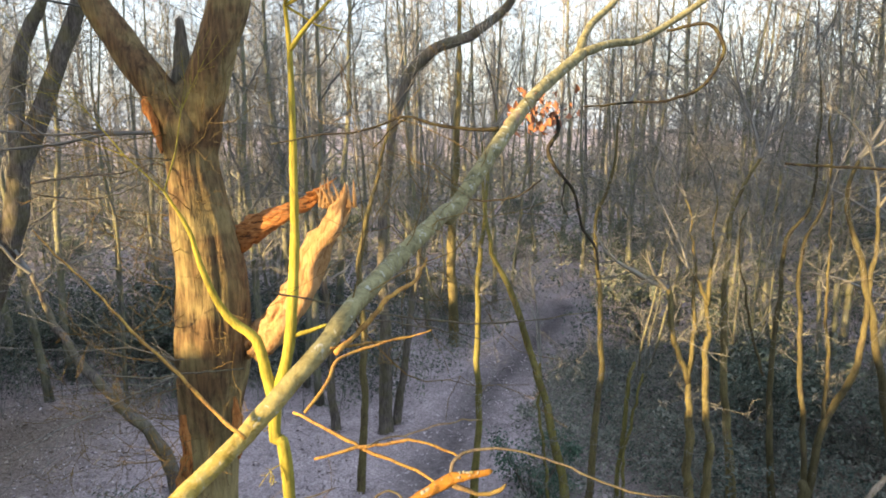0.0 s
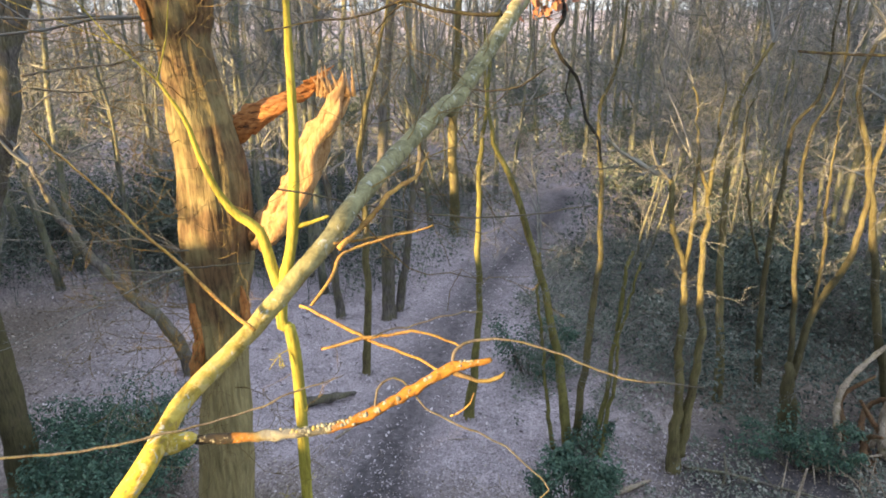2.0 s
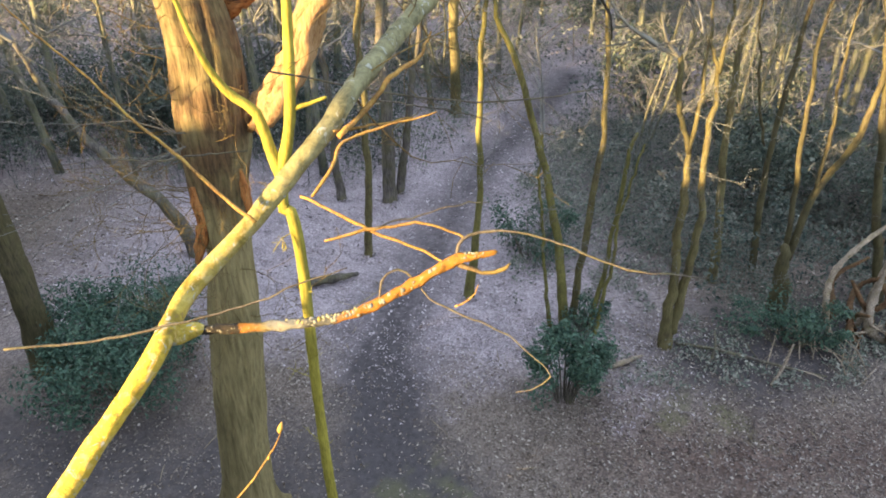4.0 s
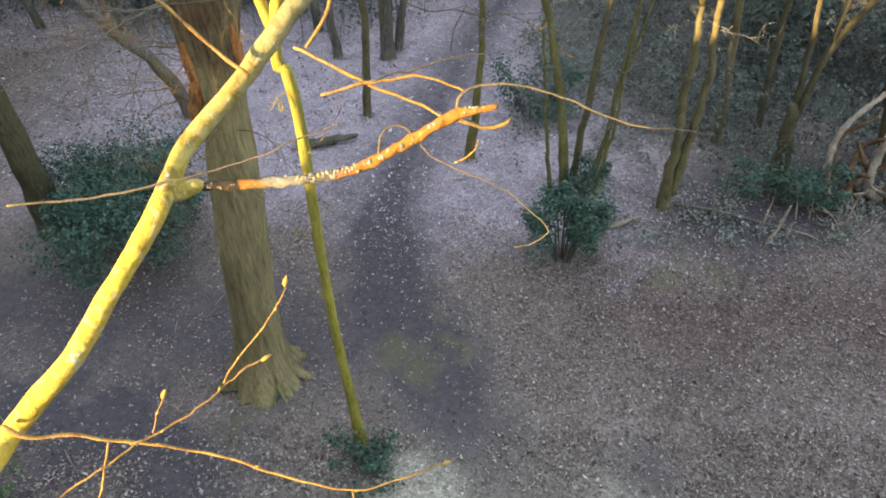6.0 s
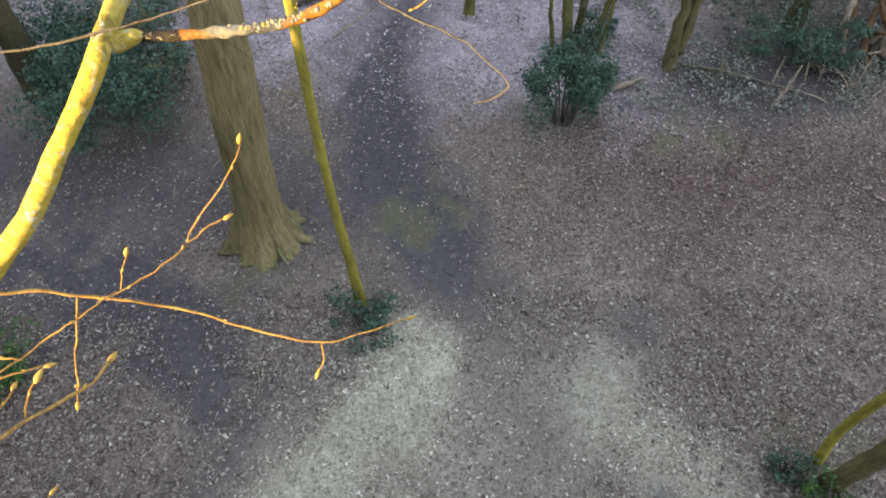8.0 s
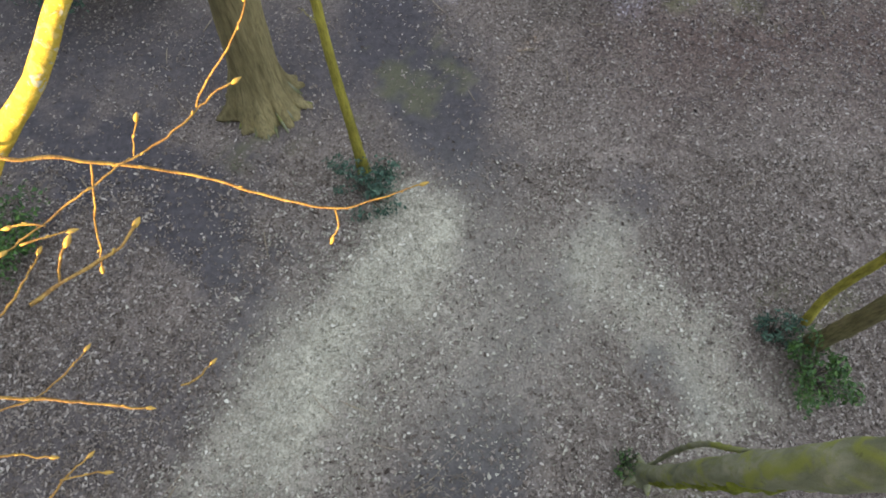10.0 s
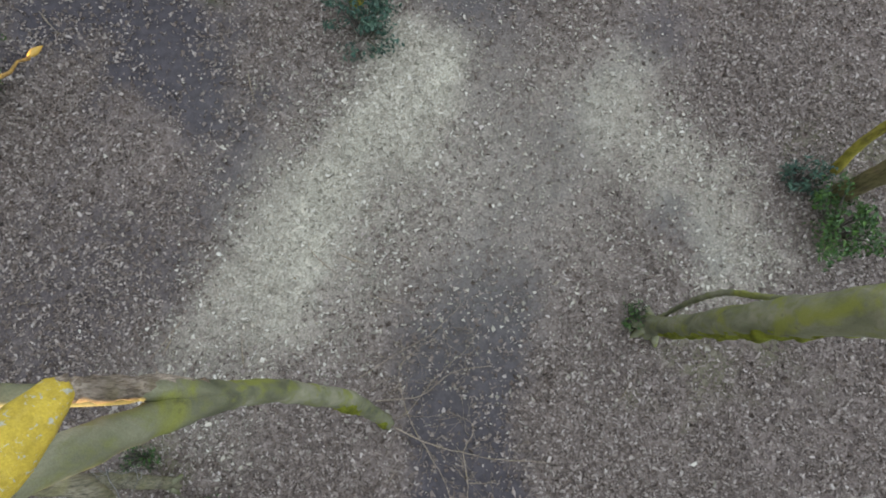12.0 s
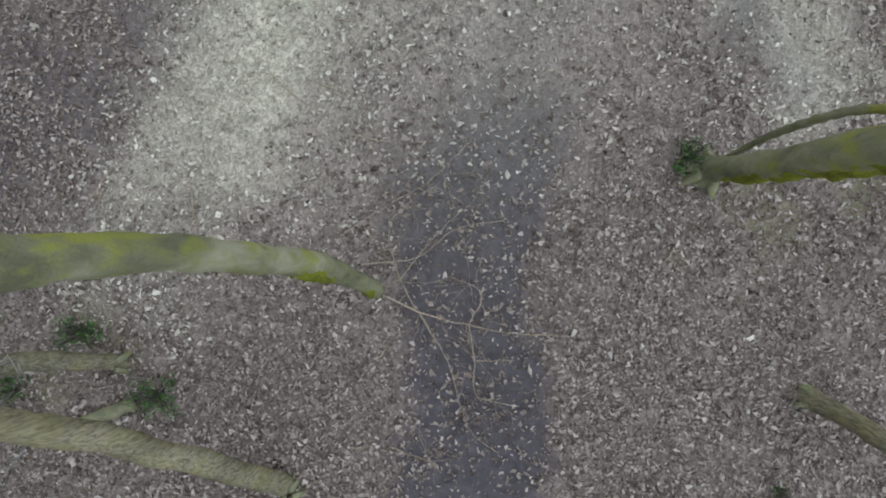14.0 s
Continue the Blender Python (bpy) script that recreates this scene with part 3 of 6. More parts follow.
def litter():
    """Fallen leaves, thick beside the path and thin on it, drifted against the trees' feet."""
    rng = np.random.default_rng(5)
    s, far, red, straw = Shape(), Shape(), Shape(), Shape()
    for (x0, x1, y0, y1, count, size) in ((-7.5, 7.0, -3.6, 5.5, 245000, 0.042), (-8, 9.5, 5.5, 12, 95000, 0.047), (-14, 15, 12, 26, 56000, 0.075)):
        x, y = rng.uniform(x0, x1, count), rng.uniform(y0, y1, count)
        keep = rng.uniform(0, 1, count) < (1 - np.interp(y, (0.0, 4.0), (0.74, 0.92)) * np.sqrt(trodden_at(x, y))) * (1 - 0.78 * damp_at(x, y)) * (1 - 0.8 * np.sqrt(pale_at(x, y))) * np.clip(0.74 + 0.22 * ripple(x, y, 0.7) + 0.25 * ripple(x, y, 3.1), 0.1, 1)
        x, y = x[keep], y[keep]
        if y0 > 4:
            for fx, fy, fr in FEET:
                if y0 < fy < y1 and fr > 0.03:
                    a, d = rng.uniform(0, 6.28, 70), fr * (1.0 + rng.exponential(0.6, 70))
                    x, y = np.append(x, fx + d * np.cos(a)), np.append(y, fy + d * np.sin(a))
        n = len(x)
        lift = np.zeros(n)
        for fx, fy, fr in FEET:
            lift = np.maximum(lift, 0.10 * np.exp(-np.hypot(x - fx, y - fy) / (fr + 0.05)))
        c = np.stack([x, y, height_at(x, y) + rng.uniform(0.008, 0.03, n) + lift * rng.uniform(0.2, 1, n)], -1)
        normal = np.stack([rng.normal(0, 0.45, n), rng.normal(0, 0.45, n), np.ones(n)], -1)
        a = rng.uniform(0, 6.28, n)
        L = np.minimum(size * rng.lognormal(0, 0.4, n), 1.9 * size)
        along, fold, W = np.stack([np.cos(a), np.sin(a), np.zeros(n)], -1), rng.uniform(-0.5, 0.6, n)[:, None], L * rng.uniform(0.32, 0.66, n)
        lightened = rng.uniform(0, 1, n) < far_lit_at(x, y)
        rot = ~lightened & (rng.uniform(0, 1, n) < 0.85 * brown_at(x, y))
        pale = ~lightened & ~rot & (rng.uniform(0, 1, n) < 1.7 * pale_at(x, y))
        for k, to in ((lightened, far), (rot, red), (pale, straw), (~lightened & ~rot & ~pale, s)):
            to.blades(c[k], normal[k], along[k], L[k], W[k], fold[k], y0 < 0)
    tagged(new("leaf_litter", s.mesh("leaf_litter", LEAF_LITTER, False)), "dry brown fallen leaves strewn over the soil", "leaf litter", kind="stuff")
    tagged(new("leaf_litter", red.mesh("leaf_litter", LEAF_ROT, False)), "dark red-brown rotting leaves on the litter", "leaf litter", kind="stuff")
    tagged(new("leaf_litter", straw.mesh("leaf_litter", LEAF_STRAW, False)), "pale straw-coloured leaf scraps where the ways meet", "leaf litter", kind="stuff")
    tagged(new("leaf_litter", far.mesh("leaf_litter", LEAF_FAR_LIT, False)), "fallen leaves beyond the oak, coloured paler for the brighter light there", "leaf litter", kind="stuff")


# ---- the big broken oak ----
def torn_limb(tree, name, pts, mat, strands, seed, label):
    """A split limb: a bundle of wood strands that end at different lengths."""
    rng = np.random.default_rng(seed)
    line = spline(local(pts, tree.location), 0.05)
    s = Shape()
    n = len(line)
    for k in range(strands):
        a, out = rng.uniform(0, 6.28), math.sqrt(rng.uniform(0.0, 0.55))
        i0, i1 = int(rng.uniform(0, 0.25) * n), int(rng.uniform(0.55, 1.0) * n)
        q = line[i0:max(i0 + 4, i1)].copy()
        r = q[:, 3].copy()
        off = np.array((math.cos(a), 0.6 * math.sin(a), 0.5 * math.sin(a))) * out
        q[:, :3] += r[:, None] * off + 0.012 * np.sin(np.linspace(0, 5, len(q)) + a)[:, None]
        q[:, 3] = r * rng.uniform(0.28, 0.62) * np.linspace(1, 0.75, len(q))
        q[-3:, 3] *= (0.7, 0.4, 0.1)
        s.tube(q, 9, 0.2, 0.06, k)
    return part(name, s, mat, tree, label)


def oak():
    at = (-3.05, 6.6, 0.0)
    t = thing("oak_tree", at, "big old oak with torn limbs and ridged brown bark", "tree")
    limb(t, "trunk", [(-3.05, 6.60, 0.00, 0.479), (-2.95, 6.60, 1.19, 0.362), (-2.78, 6.60, 2.87, 0.319), (-2.62, 6.60, 4.29, 0.304), (-2.55, 6.60, 5.00, 0.259), (-2.51, 6.60, 5.88, 0.309), (-2.44, 6.60, 6.68, 0.361), (-2.39, 6.60, 7.29, 0.353), (-2.45, 6.60, 7.91, 0.311), (-2.52, 6.60, 8.59, 0.250), (-2.53, 6.60, 9.01, 0.280), (-2.53, 6.60, 9.23, 0.265)][:-1] + [(-2.53, 6.60, 9.3, 0.15)], BARK_OAK, 72, 0.04, 0.03, 0.03, 0.55, seed=3)
    rng = np.random.default_rng(8)
    for k in range(9):
        a = k * 0.7 + rng.uniform(-0.2, 0.2)
        c, s = math.cos(a), math.sin(a)
        x, y = at[0] + 0.05, at[1]
        e = rng.uniform(0.50, 0.74)
        limb(t, "root", [(x + c * 0.30, y + s * 0.30, 0.95, 0.06), (x + c * 0.37, y + s * 0.37, 0.5, 0.11), (x + c * 0.46, y + s * 0.46, 0.18, 0.10), (x + c * e, y + s * e, -0.03, 0.06)], BARK_OAK, 10, 0.08, 0.06, seed=k)
    for k in range(22):
        a, e = k * 0.2856 + rng.uniform(-0.1, 0.1), rng.uniform(0.56, 0.86)
        c, s = math.cos(a), math.sin(a)
        limb(t, "root", [(x + c * 0.36, y + s * 0.36, 0.62, 0.012), (x + c * 0.43, y + s * 0.43, 0.34, 0.035), (x + c * 0.53, y + s * 0.53, 0.12, 0.034), (x + c * e, y + s * e, 0.0, 0.014)], BARK_MOSSY, 7, 0.07, 0.1, seed=60 + k, label="thin mossy root spur")
    limb(t, "limb", [(-2.46, 6.58, 8.3, 0.17), (-2.5, 6.56, 8.8, 0.2)] + [(-2.52, 6.50, 9.14, 0.206), (-2.81, 6.50, 9.36, 0.169), (-3.07, 6.50, 9.75, 0.148), (-3.30, 6.50, 10.13, 0.128), (-3.48, 6.50, 10.73, 0.110), (-3.67, 6.50, 11.72, 0.076)][1:], BARK_OAK, 20, 0.09, 0.04, 0.015, seed=5)
    limb(t, "limb", [(-2.5, 6.62, 8.2, 0.17), (-2.47, 6.6, 8.75, 0.21)] + [(-2.44, 6.50, 9.14, 0.220), (-2.27, 6.50, 9.41, 0.207), (-2.14, 6.50, 9.77, 0.194), (-2.02, 6.50, 10.13, 0.187), (-1.93, 6.50, 10.78, 0.152), (-1.74, 6.50, 11.81, 0.101)][1:], BARK_OAK, 22, 0.09, 0.04, 0.015, seed=6)
    limb(t, "dead_spike", [(-2.59, 6.70, 9.31, 0.113), (-2.58, 6.70, 9.66, 0.073), (-2.58, 6.70, 9.98, 0.044)], BARK_GREY, 12, 0.08, 0.08, seed=7)
    torn_limb(t, "broken_limb", [(x, y, z, 1.15 * r) for x, y, z, r in [(-2.28, 6.75, 7.69, 0.137), (-1.98, 6.75, 7.89, 0.130), (-1.64, 6.75, 8.07, 0.100), (-1.40, 6.75, 8.18, 0.082), (-1.24, 6.75, 8.30, 0.035)]], SPLIT, 16, 9, "split orange-brown stub of a broken limb")
    torn_limb(t, "torn_limb", [(-2.11, 6.55, 6.52, 0.119), (-1.81, 6.55, 6.83, 0.184), (-1.49, 6.55, 7.26, 0.164), (-1.34, 6.55, 7.67, 0.139), (-1.10, 6.55, 8.02, 0.149), (-1.01, 6.55, 8.28, 0.097), (-0.99, 6.55, 8.44, 0.023)], TORN, 16, 10, "pale torn wood of a hanging limb")
    torn_limb(t, "torn_limb", [(-1.38, 6.65, 7.23, 0.059), (-1.22, 6.65, 7.77, 0.117), (-1.01, 6.65, 8.07, 0.099), (-0.88, 6.65, 8.24, 0.029)], TORN, 12, 11, "pale torn wood of a hanging limb")
    s = Shape()
    for k in range(16):
        b = np.array((-1.1 + 0.12 * rng.normal(), 6.6, 8.15)) - np.array(at)
        tip = b + (rng.normal(0, 0.07), rng.normal(0, 0.05), rng.uniform(0.1, 0.32))
        s.tube(np.array([(*b, 0.025), (*(b * 0.5 + tip * 0.5), 0.018), (*tip, 0.003)]), 5)
    tagged(part("splinter", s, TORN, t), kind="stuff")
    s = Shape()
    for k in range(9):
        b = np.array((-1.35 + 0.05 * rng.normal(), 6.75, 8.24 + 0.04 * rng.normal())) - np.array(at)
        tip = b + (rng.uniform(0.08, 0.28), rng.normal(0, 0.04), rng.uniform(0.02, 0.2))
        s.tube(np.array([(*b, 0.022), (*(b * 0.5 + tip * 0.5), 0.015), (*tip, 0.003)]), 5)
    tagged(part("splinter", s, SPLIT, t), kind="stuff")
    limb(t, "torn_bark", [(-2.75, 6.38, 9.35, 0.02), (-2.82, 6.38, 9.19, 0.05), (-2.77, 6.38, 9.01, 0.045), (-2.73, 6.40, 8.71, 0.015)], RAGGED, 10, 0.03, 0.2, seed=14, label="torn orange strip of bark")
    limb(t, "burl", [(-2.71, 6.36, 6.00, 0.036), (-2.68, 6.36, 5.80, 0.074), (-2.69, 6.36, 5.51, 0.069), (-2.78, 6.36, 5.22, 0.064), (-2.84, 6.36, 5.04, 0.032)], RAGGED, 14, 0.03, 0.10, seed=12, label="torn orange edge of ridged bark")
    limb(t, "burl", [(-2.16, 6.36, 6.20, 0.02), (-2.15, 6.36, 5.95, 0.05), (-2.14, 6.36, 5.72, 0.045), (-2.16, 6.38, 5.5, 0.015)], RAGGED, 14, 0.03, 0.10, seed=13, label="torn orange edge of ridged bark")
    crown(t, [(-3.67, 6.5, 11.7, 0.075, -0.4, 0, 1), (-1.74, 6.5, 11.8, 0.1, 0.3, 0.1, 1), (-3.1, 6.5, 9.8, 0.03, -1, 0.3, 0.6), (-2.1, 6.5, 10.0, 0.03, 1, 0.2, 0.5), (-2.8, 6.4, 8.9, 0.02, -1, -0.4, 0.2), (-2.3, 6.4, 6.6, 0.012, -0.6, -0.5, 0.4)], 21, 2.6, 2, 5, thin=0.0025)
    s = Shape()
    for k in range(58):
        z = rng.uniform(4.2, 9.2)
        a = rng.uniform(2.6, 5.6)
        grow(s, rng, (0.5 + 0.25 * math.cos(a), 0.25 * math.sin(a), z), (math.cos(a), math.sin(a), rng.uniform(-0.2, 0.5)), 0.006, rng.uniform(0.5, 1.7), 2, 4, wild=0.7, seg=0.14)
    tagged(part("twig_growth", s, BARK_TWIG, t), kind="stuff")


oak()


# ---- the yellow-green sapling on the path's edge ----
def sapling():
    t = thing("sapling", (-1.31, 5.3, 0.0), "slender forked sapling with yellow-green algae on smooth bark", "tree")
    limb(t, "trunk", [(x, y, z, 0.86 * r) for x, y, z, r in [(-1.31, 5.30, 0.00, 0.105), (-1.34, 5.30, 1.16, 0.085), (-1.39, 5.30, 2.50, 0.072), (-1.40, 5.30, 3.63, 0.065), (-1.39, 5.30, 4.56, 0.065), (-1.37, 5.30, 5.72, 0.064), (-1.41, 5.30, 6.25, 0.065), (-1.47, 5.30, 6.27, 0.062), (-1.45, 5.30, 6.64, 0.060)]], BARK_GREEN, 14, 0.1, 0.03, seed=1, flare=0.3)
    for k, line in enumerate(([(-1.47, 5.35, 6.59, 0.056), (-1.53, 5.35, 6.86, 0.050), (-1.60, 5.35, 7.17, 0.046), (-1.76, 5.35, 7.30, 0.041), (-1.90, 5.35, 7.48, 0.033), (-2.03, 5.35, 7.81, 0.026), (-2.11, 5.35, 8.12, 0.019), (-2.29, 5.35, 8.44, 0.011)], [(-1.47, 5.35, 6.59, 0.056), (-1.34, 5.35, 7.02, 0.049), (-1.28, 5.35, 7.47, 0.047), (-1.24, 5.35, 7.94, 0.041), (-1.23, 5.35, 8.16, 0.036), (-1.22, 5.35, 8.62, 0.033), (-1.21, 5.35, 9.07, 0.026), (-1.21, 5.35, 9.55, 0.021), (-1.23, 5.35, 9.89, 0.016)])):
        limb(t, "limb", line, BARK_GREEN, 12, 0.08, 0.04, seed=k)
    for line in ([(-1.21, 5.35, 9.55, 0.020), (-1.10, 5.35, 9.70, 0.0177), (-0.90, 5.35, 9.91, 0.0132)], [(-1.30, 5.35, 7.20, 0.024), (-1.16, 5.35, 7.24, 0.0193), (-1.00, 5.35, 7.30, 0.0144)]):
        limb(t, "twig", line, BARK_GREEN, 7, 0.06, 0.06)
    side_twigs(t, [(-1.31, 5.30, 0.00, 0.105), (-1.34, 5.30, 1.16, 0.085), (-1.39, 5.30, 2.50, 0.072), (-1.40, 5.30, 3.63, 0.065), (-1.39, 5.30, 4.56, 0.065), (-1.37, 5.30, 5.72, 0.064), (-1.41, 5.30, 6.25, 0.065), (-1.47, 5.30, 6.27, 0.062), (-1.45, 5.30, 6.64, 0.060)], 4, 7, 0.35, BARK_GREEN)
    crown(t, [(-2.29, 5.35, 8.44, 0.009, -0.6, 0, 1), (-1.23, 5.35, 9.89, 0.02, 0.1, 0, 1), (-0.9, 5.35, 9.91, 0.013, 0.6, 0, 0.7)], 5, 1.9, 2, 4, BARK_GREEN, thin=0.0018)


sapling()


# ---- the slim stems beyond ----
def stem_tree(name, label, lines, mat, seed, twigs=14, top=2.8, sides=10, group=""):
    """A bare tree from its stems' lines, with side twigs and a crown above each long stem."""
    first = lines[0][0]
    FEET.append((first[0], first[1], first[3]))
    t = thing(name, (first[0], first[1], 0.0), label, "tree", group)
    ends = []
    under = 2 * np.array(first[:3]) - np.array(lines[0][1][:3])
    under = np.array(first[:3]) + (under - np.array(first[:3])) * 0.3 / max(0.3, lines[0][1][2] - first[2])
    for k, line in enumerate(lines):
        if k == 0:
            line = [(*under, first[3])] + line
        if len(lines) > 2 and any(np.linalg.norm(np.array(o[0][:3]) - np.array(line[-1][:3])) < 0.45 for o in lines if o is not line):
            line = line[:-1] + [(*line[-1][:3], line[-1][3] * 0.7)]
        limb(t, "trunk" if k == 0 else "limb", line, mat, sides, 0.14, 0.05, seed=seed + k, flare=0.35 if k == 0 else None, wobble=0.03 if first[3] < 0.3 else 0.0)
        a, b = np.array(line[-2]), np.array(line[-1])
        d = (b - a)[:3] / (np.linalg.norm((b - a)[:3]) + 1e-6)
        joined = any(np.linalg.norm(np.array(o[0][:3]) - b[:3]) < 0.45 for o in lines if o is not line)
        if top and not joined:
            ends.append((*b[:3], max(0.012, b[3]), d[0], d[1], max(0.3, d[2])))
        if twigs:
            side_twigs(t, line, seed * 7 + k, 2 * twigs, 1.05)
    if ends:
        crown(t, ends, seed, top, 2, 6)
    return t


THIN = "slim bare woodland tree with algae-stained bark"
G = "slim trees beside the path"
stem_tree("slim_tree", "bare tree with a thick limb bent over to one side", [[(-1.68, 17.94, 0.00, 0.218), (-1.67, 17.94, 2.48, 0.182), (-1.74, 17.94, 4.64, 0.139), (-1.65, 17.94, 6.30, 0.133), (-1.60, 17.94, 6.49, 0.116), (-1.45, 17.94, 7.73, 0.114), (-1.31, 17.94, 9.09, 0.135), (-0.93, 17.94, 10.13, 0.167), (-0.28, 17.94, 10.88, 0.177), (0.76, 17.94, 11.25, 0.154), (1.64, 17.94, 11.99, 0.131), (2.13, 17.94, 12.96, 0.086)]], BARK_GREY, 31, 10, 2.5, group=G)
stem_tree("slim_tree", THIN, [[(-1.44, 18.53, 0.00, 0.145), (-1.14, 18.53, 1.90, 0.114), (-0.83, 18.53, 4.16, 0.096), (-0.64, 18.53, 5.75, 0.070), (-0.38, 18.53, 7.21, 0.047)]], BARK_GREY, 32, 10, 2.6, group=G)
stem_tree("slim_tree", "thin dark bare stem leaning a little", [[(-3.17, 18.07, 0.00, 0.140), (-3.25, 18.07, 1.18, 0.119), (-3.25, 18.07, 2.44, 0.099), (-3.36, 18.07, 4.13, 0.095), (-3.45, 18.07, 5.84, 0.076), (-3.56, 18.07, 7.72, 0.054)]], BARK_GREY, 33, 10, 2.6, group=G)
stem_tree("slim_tree", THIN, [[(-2.04, 14.79, 0.00, 0.110), (-1.93, 14.79, 2.14, 0.094), (-1.85, 14.79, 4.06, 0.089), (-1.92, 14.79, 5.27, 0.081), (-1.92, 14.79, 6.04, 0.075), (-1.74, 14.79, 6.78, 0.064), (-1.59, 14.79, 7.31, 0.054), (-1.48, 14.79, 7.95, 0.047), (-1.18, 14.79, 9.20, 0.032)]], BARK_STEM, 34, 10, 2.2, group=G)
stem_tree("slim_tree", "straight bare tree at the far bend of the path", [[(0.45, 25.55, 0.00, 0.224), (0.39, 25.55, 2.32, 0.199), (0.36, 25.55, 4.30, 0.193), (0.38, 25.55, 4.97, 0.182), (0.48, 25.55, 7.19, 0.146), (0.60, 25.55, 10.40, 0.111), (0.65, 25.55, 13.45, 0.070)]], BARK_STEM, 35, 14, 3.5, group=G)
stem_tree("slim_tree", "thin straight tree with a mossy green foot", [[(0.55, 12.87, 0.00, 0.129), (0.73, 12.87, 2.05, 0.079), (0.76, 12.87, 3.69, 0.071), (0.71, 12.87, 5.18, 0.064), (0.70, 12.87, 6.42, 0.053), (0.75, 12.87, 6.74, 0.050), (0.87, 12.87, 7.76, 0.037), (1.05, 12.87, 9.17, 0.024)]], BARK_OLIVE, 36, 16, 2.4, group=G)
stem_tree("slim_tree", "leaning curved green stem rising from an evergreen bush", [[(2.68, 11.69, 0.00, 0.120), (2.36, 11.69, 1.89, 0.096), (2.03, 11.69, 3.45, 0.083), (1.64, 11.69, 4.76, 0.071), (1.29, 11.69, 5.85, 0.065), (0.99, 11.69, 6.56, 0.052), (0.91, 11.69, 6.74, 0.046), (0.72, 11.69, 7.57, 0.034), (0.66, 11.69, 8.67, 0.022)], [(2.34, 11.69, 0.00, 0.055), (2.13, 11.69, 1.33, 0.040), (1.91, 11.69, 2.95, 0.034), (1.85, 11.69, 4.53, 0.028)]], BARK_OLIVE, 37, 12, 2.2, group=G)
stem_tree("slim_tree", THIN, [[(2.87, 11.89, 0.00, 0.093), (2.92, 11.89, 1.62, 0.076), (2.97, 11.89, 2.97, 0.072), (3.02, 11.89, 3.97, 0.062), (2.96, 11.89, 5.24, 0.055), (2.89, 11.89, 6.31, 0.046), (2.85, 11.89, 7.11, 0.041), (3.04, 11.89, 7.85, 0.034), (3.18, 11.89, 9.16, 0.022)]], BARK_STEM, 38, 12, 2.4, group=G)
stem_tree("slim_tree", "short thin green stem with a snapped top", [[(3.17, 11.49, 0.00, 0.064), (3.30, 11.49, 1.46, 0.052), (3.37, 11.49, 2.67, 0.046), (3.45, 11.49, 3.66, 0.049), (3.55, 11.49, 4.60, 0.043)], [(3.27, 11.39, 0.00, 0.054), (3.40, 11.39, 1.66, 0.039), (3.47, 11.39, 3.10, 0.033), (3.69, 11.39, 4.41, 0.023)]], BARK_OLIVE, 39, 6, 0, group=G)
stem_tree("coppiced_tree", "clump of forked bare stems from one mossy foot", [[(4.69, 11.01, 0.00, 0.150), (4.60, 11.01, 1.50, 0.101), (4.52, 11.01, 2.80, 0.089), (4.44, 11.01, 3.77, 0.078), (4.38, 11.01, 4.47, 0.068)], [(4.38, 11.00, 4.43, 0.053), (4.20, 11.00, 4.89, 0.052), (4.01, 11.00, 5.52, 0.055), (3.89, 11.00, 6.17, 0.050)], [(4.38, 11.00, 4.43, 0.046), (4.38, 11.00, 5.00, 0.041), (4.43, 11.00, 5.57, 0.040), (4.38, 11.00, 6.07, 0.029), (4.24, 11.00, 6.51, 0.021)], [(4.80, 11.00, 0.38, 0.105), (4.85, 11.00, 2.30, 0.082), (4.75, 11.00, 4.00, 0.066), (4.68, 11.00, 5.00, 0.063), (4.61, 11.00, 5.92, 0.057)], [(4.62, 11.00, 5.88, 0.040), (4.43, 11.00, 6.27, 0.032), (4.29, 11.00, 6.97, 0.024), (4.10, 11.00, 7.77, 0.0167)], [(4.62, 11.00, 5.88, 0.040), (4.63, 11.00, 6.41, 0.032), (4.62, 11.00, 6.97, 0.024), (4.64, 11.00, 7.77, 0.0167)]], BARK_STEM, 40, 6, 1.8, group=G)
stem_tree("slim_tree", THIN, [[(6.57, 13.44, 0.00, 0.123), (6.37, 13.44, 1.73, 0.098), (6.18, 13.44, 3.16, 0.084), (6.06, 13.44, 4.49, 0.076), (5.97, 13.44, 5.95, 0.064), (5.99, 13.44, 7.28, 0.049), (6.47, 13.44, 8.28, 0.038)]], BARK_STEM, 41, 12, 2.6, group=G)
stem_tree("slim_tree", "bare tree with a bent trunk and a low side limb", [[(x, y, z, 0.5 * r) for x, y, z, r in [(7.79, 13.95, 0.00, 0.189), (7.53, 13.95, 1.61, 0.151), (7.39, 13.95, 2.94, 0.136), (7.41, 13.95, 4.18, 0.122), (7.44, 13.95, 5.34, 0.109), (7.47, 13.95, 6.54, 0.096), (7.95, 13.95, 7.29, 0.081), (7.92, 13.95, 8.72, 0.057), (7.68, 13.95, 10.33, 0.039)]], [(x, y, z, 0.5 * r) for x, y, z, r in [(7.27, 14.00, 3.35, 0.067), (6.94, 14.00, 4.30, 0.061), (6.65, 14.00, 5.33, 0.059), (6.49, 14.00, 6.53, 0.039), (6.63, 14.00, 7.54, 0.025)]]], BARK_DIM, 42, 9, 3.0, 12, group=G)
